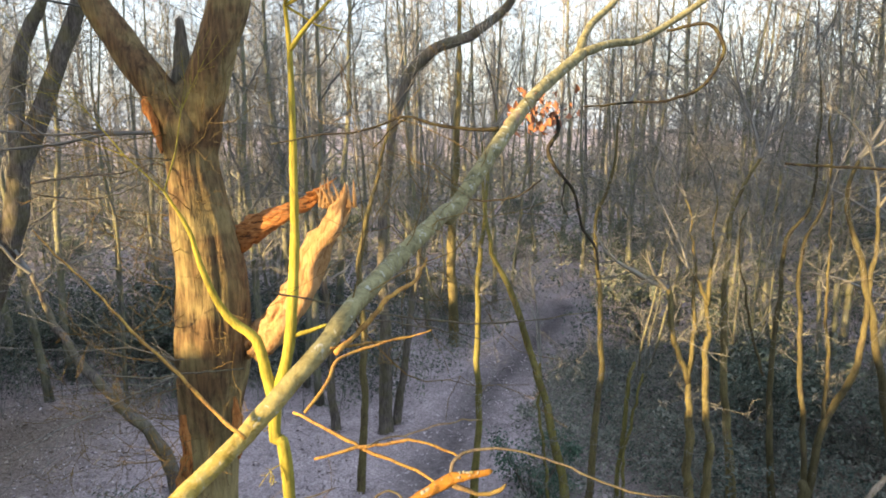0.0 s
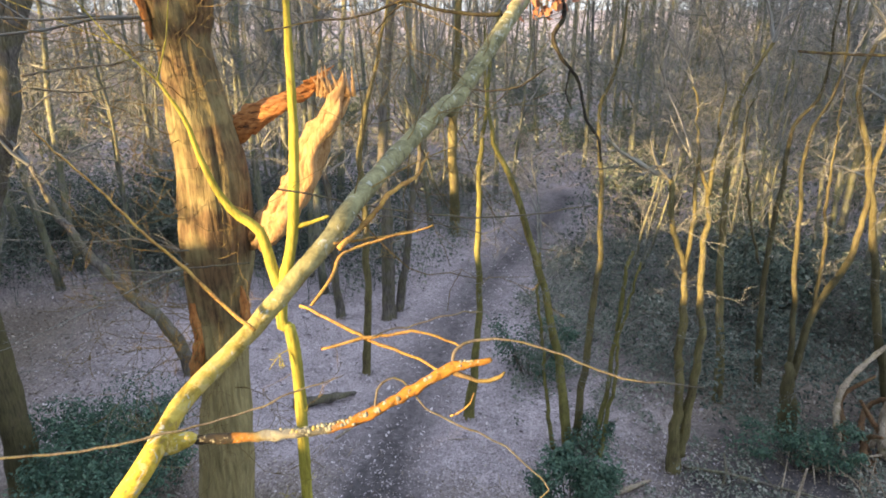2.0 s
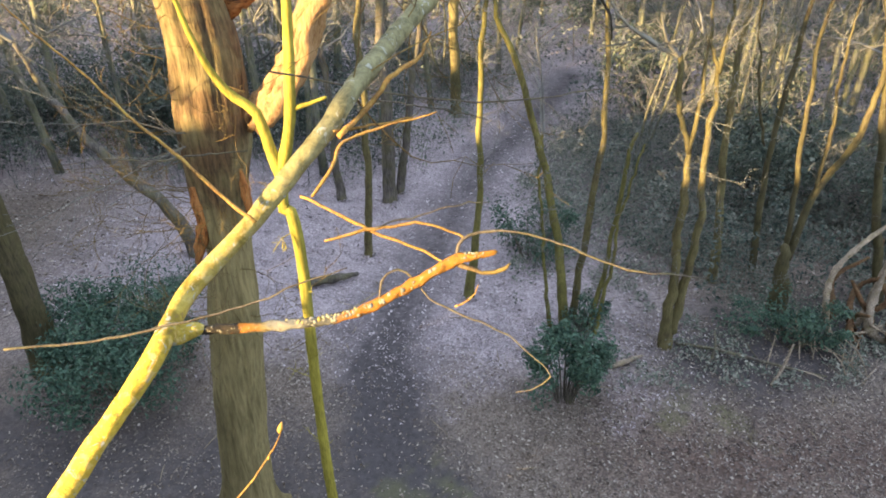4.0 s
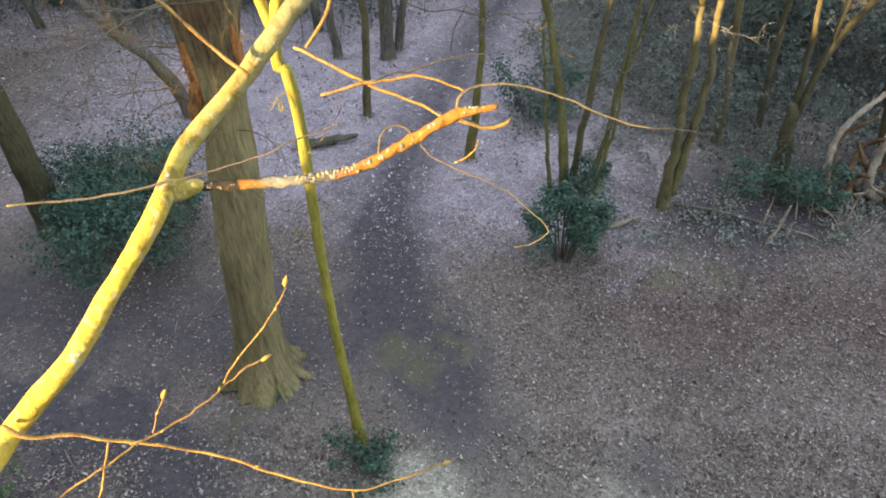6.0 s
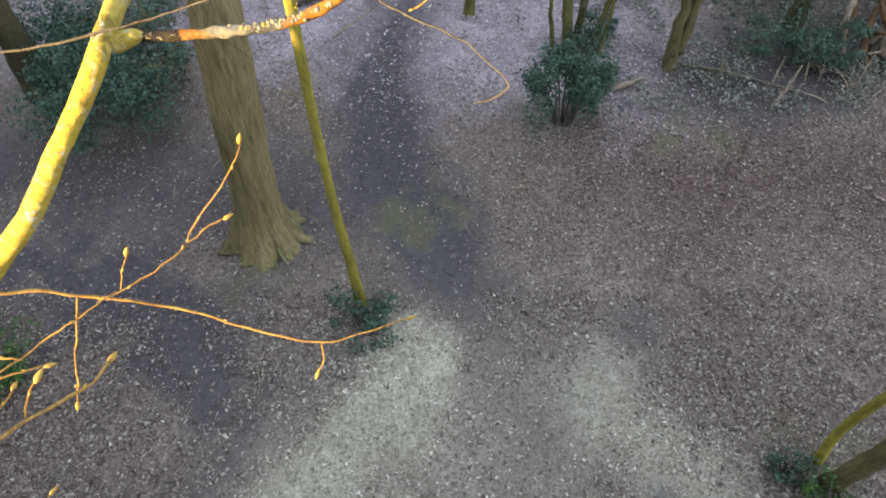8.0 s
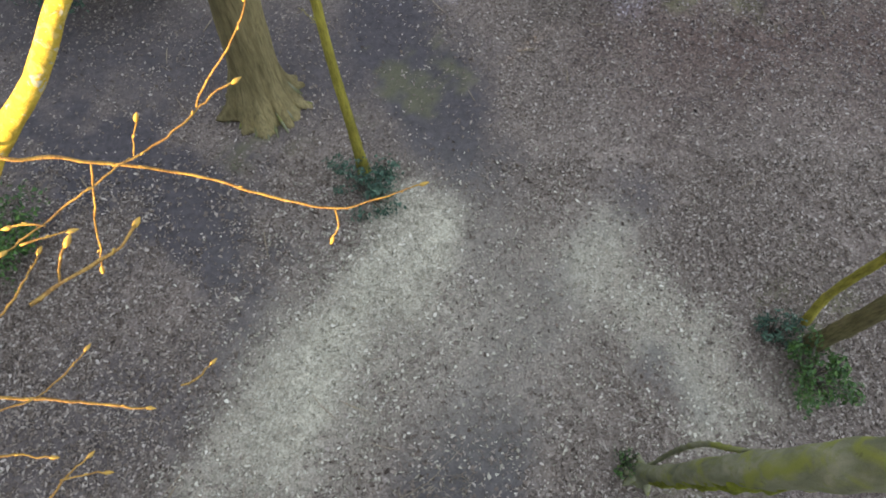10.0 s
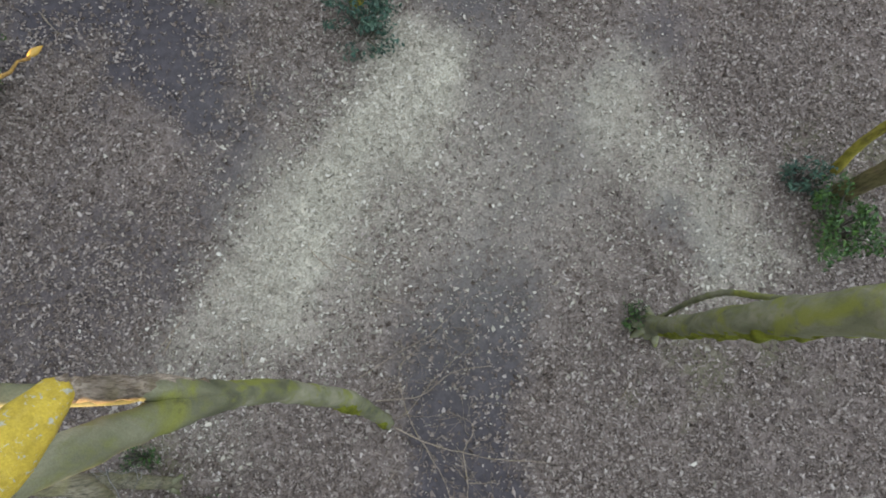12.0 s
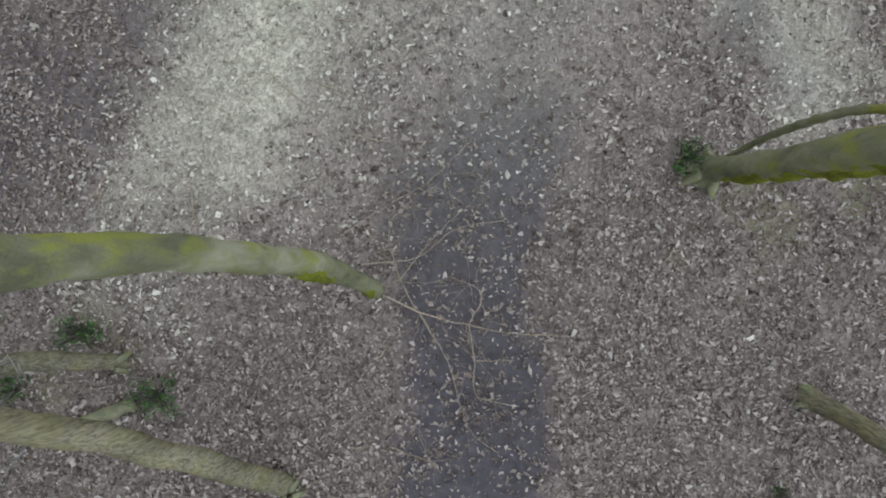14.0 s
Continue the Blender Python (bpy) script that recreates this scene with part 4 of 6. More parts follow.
stem_tree("coppiced_tree", "thick bare tree that splits low into spreading limbs", [[(7.59, 12.19, 0.00, 0.231), (7.49, 12.19, 0.99, 0.180), (7.38, 12.19, 1.71, 0.161)], [(x, y, z, 0.6 * r) for x, y, z, r in [(7.46, 12.30, 1.50, 0.104), (7.26, 12.30, 3.02, 0.092), (7.04, 12.30, 4.87, 0.080), (6.89, 12.30, 6.42, 0.063), (7.22, 12.30, 7.60, 0.048), (7.15, 12.30, 9.17, 0.031)]], [(x, y, z, 0.62 * r) for x, y, z, r in [(7.55, 12.30, 1.36, 0.134), (7.68, 12.30, 2.88, 0.121), (8.09, 12.30, 3.84, 0.117), (8.29, 12.30, 4.98, 0.100), (8.30, 12.30, 6.09, 0.083), (8.27, 12.30, 7.42, 0.061)]], [(x, y, z, 0.75 * r) for x, y, z, r in [(7.71, 12.30, 3.01, 0.057), (7.60, 12.30, 4.52, 0.051), (7.46, 12.30, 5.77, 0.039), (7.44, 12.30, 6.72, 0.028), (7.30, 12.30, 7.71, 0.021)]]], BARK_DIM, 43, 7, 3.0, 14, group=G)
stem_tree("slim_tree", THIN, [[(x, y, z, 0.8 * r) for x, y, z, r in [(9.98, 12.29, 0.00, 0.143), (9.21, 12.29, 2.35, 0.116), (8.75, 12.29, 3.91, 0.102), (8.35, 12.29, 5.44, 0.089), (7.99, 12.29, 6.52, 0.078), (7.60, 12.29, 7.42, 0.064), (7.76, 12.29, 8.34, 0.051)]]], BARK_DIM, 44, 8, 2.8, 12, group=G)
stem_tree("slim_tree", "leaning bare tree beside a holly bush", [[(x, y, z, 0.8 * r) for x, y, z, r in [(-8.13, 10.29, 0.00, 0.399), (-8.06, 10.29, 1.63, 0.334), (-8.03, 10.29, 3.00, 0.288), (-7.98, 10.29, 4.36, 0.235), (-7.73, 10.29, 6.06, 0.183), (-7.29, 10.29, 7.72, 0.128)]]], BARK_DIM, 45, 8, 3.0, 14, group=G)
stem_tree("slim_tree", "thin dark trunk leaning far over", [[(-6.60, 14.81, 0.00, 0.194), (-6.82, 14.81, 0.85, 0.175), (-7.19, 14.81, 1.59, 0.158), (-7.89, 14.81, 2.38, 0.140), (-8.69, 14.81, 3.42, 0.116), (-9.30, 14.81, 4.49, 0.093), (-9.60, 14.81, 5.55, 0.064)]], BARK_GREY, 46, 10, 1.5, group=G)
stem_tree("forked_tree", "dark bare tree with two rising forks", [[(-12.7, 15.0, 0.0, 0.34), (-11.9, 15.0, 2.4, 0.30)] + [(-10.67, 15.00, 3.58, 0.275), (-10.07, 15.00, 6.37, 0.263), (-9.67, 15.00, 7.94, 0.245), (-9.09, 15.00, 9.08, 0.216), (-8.58, 15.00, 10.19, 0.188), (-8.01, 15.00, 11.38, 0.161), (-7.57, 15.00, 12.65, 0.109)][1:], [(-9.69, 15.00, 7.81, 0.194), (-9.55, 15.00, 9.45, 0.165), (-9.27, 15.00, 10.67, 0.150), (-8.73, 15.00, 11.61, 0.111), (-8.44, 15.00, 12.54, 0.073)]], BARK_GREY, 47, 8, 2.5, 12, group=G)


# ---- trees round the drone ----
def ivy_stem(t, line, seed):
    limb(t, "ivy_stem", line, BARK_MOSSY, 9, 0.06, 0.14, seed=seed, label="dark ivy stem creeping up the bark")


def mossy_foot(t, x, y, r, seed):
    rng = np.random.default_rng(seed)
    s = Shape()
    for k in range(7):
        a = rng.uniform(0, 6.28)
        s.tube(np.array([(r * 0.5 * math.cos(a), r * 0.5 * math.sin(a), 0.22, r * 0.3), (r * 1.0 * math.cos(a), r * math.sin(a), 0.06, r * 0.3), (r * 1.6 * math.cos(a), r * 1.6 * math.sin(a), -0.02, r * 0.12)]), 8, 0.1)
    part("root", s, BARK_MOSSY, t)


def moss_strip(t, line, seed):
    strip = limb(t, "moss", line, MOSS_MAT, 10, 0.05, 0.16, seed=seed, label="bright yellow-green moss along the bark")
    strip.parent = next(o for o in t.children if o.name.startswith("trunk"))


MOSS_MAT = bark("trunk_moss", (0.15, 0.175, 0.02), (0.27, 0.29, 0.045), (0.22, 0.24, 0.04), 0.4, 6.0, depth=0.012)


def near_right():
    t = thing("mossy_tree", (2.49, 0.74, 0.0), "bare tree with moss-green bark seen from above", "tree")
    limb(t, "trunk", [(2.49, 0.74, -0.1, 0.14), (2.48, 0.71, 0.5, 0.105), (2.44, 0.61, 1.6, 0.112), (2.44, 0.53, 3.0, 0.135), (2.5, 0.42, 4.6, 0.155), (2.62, 0.37, 6.4, 0.15), (2.8, 0.48, 8.6, 0.10), (2.95, 0.6, 11.0, 0.07)], BARK_MOSSY, 22, 0.1, 0.05, seed=2, flare=0.5)
    ivy_stem(t, [(2.48, 0.8, 0.6, 0.025), (2.52, 0.86, 1.2, 0.030), (2.5, 0.86, 1.9, 0.032), (2.49, 0.82, 2.5, 0.03), (2.5, 0.68, 3.2, 0.026), (2.52, 0.57, 3.9, 0.02)], 4)
    mossy_foot(t, 2.49, 0.74, 0.17, 3)
    moss_strip(t, [(2.49, 0.64, 0.5, 0.045), (2.46, 0.59, 1.0, 0.07), (2.44, 0.55, 1.7, 0.08), (2.44, 0.50, 2.4, 0.085), (2.45, 0.44, 3.2, 0.095), (2.5, 0.38, 4.2, 0.085)], 21)
    crown(t, [(2.95, 0.6, 11.0, 0.06, 0.2, 0.1, 1)], 12, 3.0, 2, 5)


near_right()


def ivy_tree():
    t = thing("ivy_tree", (5.05, 2.45, 0.0), "bare twin-stemmed tree with ivy round its foot", "tree")
    limb(t, "trunk", [(5.05, 2.45, -0.05, 0.13), (5.02, 2.42, 0.7, 0.12), (5.0, 2.40, 1.8, 0.12), (5.02, 2.42, 4.0, 0.11), (5.1, 2.5, 7.0, 0.09), (5.3, 2.6, 10.5, 0.05)], BARK_STEM, 16, 0.12, 0.05, seed=2)
    limb(t, "limb", [(5.1, 2.8, -0.05, 0.07), (5.08, 2.95, 0.8, 0.06), (5.15, 3.0, 2.0, 0.06), (5.3, 3.1, 4.5, 0.05), (5.5, 3.3, 8.0, 0.03)], BARK_GREEN, 12, 0.12, 0.05, seed=3)
    crown(t, [(5.3, 2.6, 10.5, 0.05, 0.2, 0.1, 1), (5.5, 3.3, 8.0, 0.03, 0.2, 0.1, 1)], 13, 3.0, 2, 5)


ivy_tree()
lt = stem_tree("mossy_tree", "small leaning tree with grey-green bark", [[(3.46, -1.49, -0.03, 0.1), (3.55, -1.6, 0.8, 0.09), (3.75, -1.75, 1.8, 0.085), (4.1, -1.9, 4.0, 0.075), (4.5, -2.0, 8.0, 0.05)]], BARK_PALE, 51, 4, 2.0, 14)
mossy_foot(lt, 3.46, -1.49, 0.1, 7)
lt = stem_tree("mossy_tree", "leaning tree with grey-green bark", [[(-1.62, -2.42, 0.00, 0.102), (-1.88, -2.07, 0.60, 0.114), (-2.21, -1.71, 1.30, 0.114), (-2.60, -1.27, 2.20, 0.114), (-2.71, -1.05, 2.70, 0.108), (-2.73, -0.66, 3.60, 0.091)] + [(-2.9, 0.0 - 0.4, 5.2, 0.08), (-3.2, -0.2, 8.0, 0.05)]], BARK_PALE, 52, 4, 2.0, 14)
mossy_foot(lt, -1.62, -2.42, 0.11, 86)
lt = stem_tree("mossy_tree", "leaning tree with grey-green bark", [[(-3.31, -1.15, 0.00, 0.069), (-3.56, -1.06, 0.50, 0.085), (-3.90, -0.99, 1.00, 0.097), (-4.19, -0.84, 1.80, 0.096)] + [(-4.7, -0.7, 4.0, 0.08), (-5.2, -0.5, 8.0, 0.05)]], BARK_PALE, 53, 4, 2.0, 12)
mossy_foot(lt, -3.31, -1.15, 0.09, 87)
tw = thing("stump_log", (-3.3, -1.6, 0.0), "short mossy piece of a fallen trunk on the litter", "log")
limb(tw, "log", [(-3.2, -1.56, 0.03, 0.07), (-3.5, -1.67, 0.06, 0.065), (-3.8, -1.77, 0.05, 0.05)], BARK_MOSSY, 12, 0.08, 0.08, seed=9)


def bud_mesh():
    s = Shape()
    s.tube(np.array([(0, 0, -0.003, 0.0016), (0, 0, 0.002, 0.0042), (0, 0, 0.008, 0.0046), (0, 0, 0.014, 0.0028), (0, 0, 0.019, 0.0006)]), 7)
    return s.mesh("bud", BUD)


BUD_MESH = bud_mesh()
TWIG_GIRTH = 1.2


def bud(parent, p, way, size=1.0):
    ob = part("bud", BUD_MESH, BUD, parent)
    q = Vector(way).to_track_quat("Z", "Y")
    ob.matrix_basis = Matrix.Translation(Vector(p) - Vector((-0.78, -0.44, 0.0))) @ q.to_matrix().to_4x4() @ Matrix.Scale(size, 4)


def twig(t, line, mat, seed, buds=False, label=""):
    """One bare twig, with a bud at its tip and small ones along it if asked for."""
    stem = limb(t, "twig", line, mat, 7, 0.012, 0.12, seed=seed, label=label, wobble=0.0016)
    if buds:
        a, b = np.array(line[-2][:3]), np.array(line[-1][:3])
        bud(stem, b, b - a, 0.9)
        p = spline(line, 0.06)
        for i in range(2, len(p) - 1, 3):
            d = p[i + 1, :3] - p[i, :3]
            bud(stem, p[i, :3], d + np.array((0.3 * (-1) ** i, 0.1, 0.5)) * np.linalg.norm(d), 0.38)


def beside():
    """The tree that stands under and beside the drone, with the branch that crosses the view."""
    t = thing("birch_tree", (-0.78, -0.44, 0.0), "slim tree with yellow-green lichened branches and budding twigs", "tree")
    limb(t, "trunk", [(-0.78, -0.44, -0.05, 0.075), (-0.80, -0.38, 0.3, 0.075), (-0.87, -0.28, 0.9, 0.082), (-0.95, -0.13, 2.0, 0.09), (-1.05, -0.07, 3.1, 0.083), (-1.12, -0.03, 4.0, 0.076), (-1.17, -0.04, 4.6, 0.073), (-1.22, -0.04, 5.05, 0.068), (-1.29, -0.02, 5.45, 0.055), (-1.32, -0.02, 5.55, 0.03)], BARK_MOSSY, 20, 0.08, 0.05, seed=1, flare=0.3)
    limb(t, "limb", [(-1.13, -0.03, 4.1, 0.045), (-1.18, -0.06, 4.75, 0.064), (-1.245, -0.12, 5.3, 0.075), (-1.33, -0.21, 5.8, 0.078), (-1.41, -0.33, 6.3, 0.075), (-1.55, -0.58, 7.3, 0.065), (-1.8, -0.85, 9.2, 0.045), (-2.0, -0.95, 11.0, 0.03)], BARK_MOSSY, 16, 0.08, 0.05, seed=2)
    limb(t, "limb", [(-1.25, -0.02, 5.45, 0.04), (-1.45, -0.04, 5.62, 0.045), (-1.65, -0.04, 5.78, 0.045), (-2.1, -0.02, 6.2, 0.046), (-2.08, 0.03, 6.6, 0.046), (-2.0, 0.06, 6.9, 0.045)], BARK_MOSSY, 16, 0.06, 0.05, seed=3)
    limb(t, "limb", [(-2.08, 0.03, 6.6, 0.03), (-2.0, 0.06, 6.9, 0.044), (-1.5, 0.18, 7.4, 0.036), (-1.05, 0.34, 7.75, 0.03), [(-0.701, 0.480, 8.092, 0.023), (-0.683, 0.563, 8.106, 0.023), (-0.632, 0.593, 8.158, 0.022), (-0.564, 0.633, 8.221, 0.021), (-0.509, 0.680, 8.292, 0.0191), (-0.452, 0.726, 8.362, 0.0189), (-0.414, 0.758, 8.416, 0.0187)][0]], BARK_NEAR, 16, 0.06, 0.05, seed=3)
    moss_strip(t, [(-0.80, -0.44, 0.05, 0.055), (-0.80, -0.42, 0.3, 0.06), (-0.85, -0.33, 0.7, 0.05)], 22)
    moss_strip(t, [(-0.88, -0.30, 1.0, 0.03), (-0.93, -0.21, 1.6, 0.06), (-0.96, -0.17, 2.2, 0.065), (-1.0, -0.13, 2.7, 0.03)], 23)
    stub = limb(t, "broken_stub", [(-1.22, -0.02, 5.05, 0.05), (-1.27, -0.01, 5.3, 0.055), (-1.32, -0.01, 5.55, 0.052), (-1.37, -0.02, 5.92, 0.046)], DEAD_WOOD, 14, 0.05, 0.12, seed=5, label="dead broken stub with dark bark")
    stub_end = limb(t, "cut_face", [(-1.372, -0.02, 5.91, 0.046), (-1.368, -0.02, 5.945, 0.04)], DEAD_WOOD, 14, 0.01, 0.12, seed=17, label="pale broken end of a stub")
    cut = limb(t, "cut_limb", [(-1.66, -0.72, 8.1, 0.045), (-1.35, -0.74, 7.45, 0.07), (-1.10, -0.50, 7.12, 0.075), (-0.98, -0.22, 6.92, 0.066), (-0.92, -0.08, 6.84, 0.056), (-0.895, -0.01, 6.80, 0.036)], BARK_NEAR, 18, 0.03, 0.09, seed=15, label="thick yellow limb broken off short")
    face = limb(t, "cut_face", [(-0.895, -0.012, 6.80, 0.030), (-0.89, 0.004, 6.795, 0.022)], DEAD_WOOD, 14, 0.01, 0.08, seed=16, label="pale cut end of a limb")
    limb(t, "knot", [(-1.26, -0.085, 5.28, 0.010), (-1.275, -0.10, 5.36, 0.022), (-1.29, -0.105, 5.46, 0.010)], BARK_DARK, 9, 0.02, 0.2, seed=18, label="dark hollow in the fork")
    limb(t, "scar", [(-1.245, -0.115, 5.30, 0.006), (-1.255, -0.125, 5.38, 0.012), (-1.25, -0.12, 5.46, 0.005)], DEAD_WOOD, 7, 0.02, 0.2, seed=19, label="pale bare scar in the bark")
    face.parent, stub_end.parent = cut, stub
    main = [(x, y, z, np.interp(y, (0.78, 1.13, 1.4), (0.79, 0.93, 1.0)) * r) for x, y, z, r in [(-0.701, 0.480, 8.092, 0.023), (-0.683, 0.563, 8.106, 0.023), (-0.632, 0.593, 8.158, 0.022), (-0.564, 0.633, 8.221, 0.021), (-0.509, 0.680, 8.292, 0.0191), (-0.452, 0.726, 8.362, 0.0189), (-0.414, 0.758, 8.416, 0.0187)] + [(-0.422, 0.780, 8.421, 0.0183), (-0.404, 0.827, 8.438, 0.0181), (-0.381, 0.876, 8.460, 0.0175), (-0.322, 0.938, 8.507, 0.0176), (-0.248, 1.012, 8.581, 0.0182), (-0.198, 1.074, 8.629, 0.0183), (-0.168, 1.131, 8.667, 0.0189)][1:]] + [(-0.168, 1.131, 8.667, 0.0189), (-0.098, 1.417, 8.706, 0.020), (0.011, 1.716, 8.769, 0.021), (0.026, 1.861, 8.747, 0.024), (0.185, 2.145, 8.939, 0.024), (0.339, 2.422, 9.103, 0.023), (0.553, 2.701, 9.268, 0.021)][1:]
    main_branch = limb(t, "branch", main, BARK_NEAR, 26, 0.008, 0.03, seed=6, label="yellow-green branch with white and yellow lichen")
    limb(t, "branch", [(0.553, 2.701, 9.268, 0.0191), (0.697, 2.833, 9.320, 0.0165), (0.850, 2.961, 9.348, 0.0160), (1.001, 3.098, 9.423, 0.0154), (1.215, 3.245, 9.553, 0.0147), (1.512, 3.406, 9.751, 0.0111)], BARK_NEAR, 12, 0.03, 0.04, seed=7)
    limb(t, "branch", [(0.531, 2.699, 9.257, 0.0169), (0.617, 2.862, 9.398, 0.0154), (0.759, 3.023, 9.527, 0.0136), (0.898, 3.198, 9.730, 0.0104)], BARK_NEAR, 12, 0.03, 0.04, seed=8)
    limb(t, "branch", [(x, y, z, 0.84 * r) for x, y, z, r in [(-0.424, 0.781, 8.412, 0.0172), (-0.398, 0.785, 8.413, 0.0172), (-0.379, 0.790, 8.417, 0.0148), (-0.370, 0.793, 8.417, 0.0124), (-0.365, 0.795, 8.414, 0.0074), (-0.316, 0.798, 8.414, 0.0071), (-0.259, 0.803, 8.415, 0.0079), (-0.197, 0.808, 8.419, 0.0071), (-0.135, 0.817, 8.430, 0.0075), (-0.068, 0.834, 8.459, 0.0080), (0.008, 0.855, 8.496, 0.0080), (0.042, 0.860, 8.501, 0.0059), (0.069, 0.866, 8.504, 0.0038)][:4] + [(-0.362, 0.7955, 8.4145, 0.006)]], BARK_NEAR, 18, 0.005, 0.05, seed=19, label="swollen yellow collar of the side branch")
    side_branch = limb(t, "branch", [(-0.424, 0.781, 8.412, 0.0172), (-0.398, 0.785, 8.413, 0.0172), (-0.379, 0.790, 8.417, 0.0148), (-0.370, 0.793, 8.417, 0.0124), (-0.365, 0.795, 8.414, 0.0074), (-0.316, 0.798, 8.414, 0.0071), (-0.259, 0.803, 8.415, 0.0079), (-0.197, 0.808, 8.419, 0.0071), (-0.135, 0.817, 8.430, 0.0075), (-0.068, 0.834, 8.459, 0.0080), (0.008, 0.855, 8.496, 0.0080), (0.042, 0.860, 8.501, 0.0059), (0.069, 0.866, 8.504, 0.0038)][4:], BARK_SIDE, 16, 0.004, 0.12, seed=9, label="side branch of dark and orange bark crusted with grey lichen")
    twig(t, [(0.008, 0.858, 8.490, 0.0042), (0.050, 0.850, 8.479, 0.0035), (0.080, 0.848, 8.483, 0.0035), (0.090, 0.850, 8.495, 0.0021)], BARK_TWIG, 20)
    twig(t, [(0.012, 0.860, 8.493, 0.0030), (0.014, 0.873, 8.513, 0.0027), (0.030, 0.882, 8.525, 0.0027), (0.064, 0.887, 8.529, 0.0021), (0.120, 0.887, 8.522, 0.0018), (0.189, 0.879, 8.499, 0.0018), (0.276, 0.870, 8.472, 0.0018), (0.397, 0.865, 8.455, 0.0012)], BARK_ASH, 21)
    twig(t, [(-0.623, 0.737, 8.425, 0.0019), (-0.565, 0.745, 8.424, 0.0019), (-0.499, 0.754, 8.427, 0.0019), (-0.399, 0.770, 8.443, 0.0020), (-0.346, 0.782, 8.451, 0.0017), (-0.275, 0.796, 8.463, 0.0014), (-0.212, 0.813, 8.483, 0.0014), (-0.148, 0.830, 8.501, 0.0009)], BARK_ASH, 22)
    twig(t, [(-0.105, 0.823, 8.440, 0.0018), (-0.101, 0.840, 8.469, 0.0018), (-0.085, 0.849, 8.480, 0.0018), (-0.064, 0.851, 8.477, 0.0018), (-0.030, 0.837, 8.441, 0.0015), (0.016, 0.829, 8.416, 0.0015), (0.093, 0.816, 8.383, 0.0012), (0.149, 0.797, 8.334, 0.0012), (0.154, 0.792, 8.317, 0.0012), (0.128, 0.787, 8.299, 0.0012), (0.103, 0.788, 8.296, 0.0009)], BARK_ASH, 23)
    twig(t, [(x, y, z, TWIG_GIRTH * r) for x, y, z, r in [(0.008, 0.846, 8.418, 0.0012), (0.030, 0.850, 8.426, 0.0012), (0.045, 0.861, 8.448, 0.0009)]], BARK_BUDDED, 24)
    twig(t, [(x, y, z, TWIG_GIRTH * r) for x, y, z, r in [(-0.237, 0.964, 8.549, 0.0019), (-0.190, 0.946, 8.535, 0.0022), (-0.125, 0.924, 8.512, 0.0025), (-0.071, 0.905, 8.494, 0.0022), (-0.027, 0.889, 8.484, 0.0021), (-0.005, 0.876, 8.481, 0.0018)]], BARK_BUDDED, 25)
    twig(t, [(x, y, z, TWIG_GIRTH * r) for x, y, z, r in [(-0.191, 0.890, 8.510, 0.0015), (-0.158, 0.902, 8.512, 0.0021), (-0.115, 0.916, 8.518, 0.0025), (-0.054, 0.928, 8.520, 0.0022), (-0.010, 0.933, 8.507, 0.0019), (0.027, 0.935, 8.487, 0.0019)]], BARK_BUDDED, 26)
    twig(t, [(-0.113, 0.898, 8.527, 0.0015), (-0.072, 0.934, 8.524, 0.0016), (0.009, 0.972, 8.527, 0.0013), (0.066, 1.005, 8.518, 0.0010)], BARK_ASH, 27)
    twig(t, [(x, y, z, TWIG_GIRTH * r) for x, y, z, r in [(-0.219, 0.964, 8.549, 0.0022), (-0.190, 1.002, 8.582, 0.0026), (-0.180, 1.034, 8.604, 0.0026), (-0.154, 1.061, 8.614, 0.0024), (-0.099, 1.088, 8.624, 0.0021), (-0.021, 1.115, 8.633, 0.0014)]], BARK_BUDDED, 28)
    twig(t, [(x, y, z, TWIG_GIRTH * r) for x, y, z, r in [(-0.182, 1.051, 8.616, 0.0040), (-0.140, 1.120, 8.644, 0.0042), (-0.094, 1.192, 8.679, 0.0040), (-0.055, 1.255, 8.695, 0.0034), (-0.033, 1.325, 8.726, 0.0020)]], BARK_BUDDED, 29)
    twig(t, [(-0.126, 1.172, 8.637, 0.0018), (-0.047, 1.263, 8.596, 0.0016), (0.082, 1.348, 8.539, 0.0013)], BARK_ASH, 30)
    twig(t, [(x, y, z, TWIG_GIRTH * r) for x, y, z, r in [(-0.191, 1.055, 8.624, 0.0020), (-0.136, 1.153, 8.598, 0.0022), (-0.069, 1.255, 8.578, 0.0016)]], BARK_BUDDED, 31)
    twig(t, [(-0.350, 1.292, 8.658, 0.0020), (-0.214, 1.340, 8.617, 0.0021), (-0.076, 1.387, 8.577, 0.0022), (0.061, 1.439, 8.545, 0.0022), (0.223, 1.502, 8.536, 0.0019), (0.370, 1.570, 8.538, 0.0019)], BARK_ASH, 32)
    twig(t, [(x, y, z, TWIG_GIRTH * r) for x, y, z, r in [(-0.295, 0.902, 8.537, 0.0027), (-0.339, 0.930, 8.557, 0.0025), (-0.403, 0.968, 8.598, 0.0025), (-0.491, 1.012, 8.653, 0.0022), (-0.582, 1.062, 8.718, 0.0019), (-0.675, 1.110, 8.781, 0.0016), (-0.724, 1.141, 8.808, 0.0013)]], BARK_BUDDED, 33)
    twig(t, [(-0.624, 1.127, 8.545, 0.0015), (-0.556, 1.156, 8.529, 0.0019), (-0.484, 1.191, 8.524, 0.0019), (-0.396, 1.226, 8.519, 0.0016)], BARK_ASH, 34)
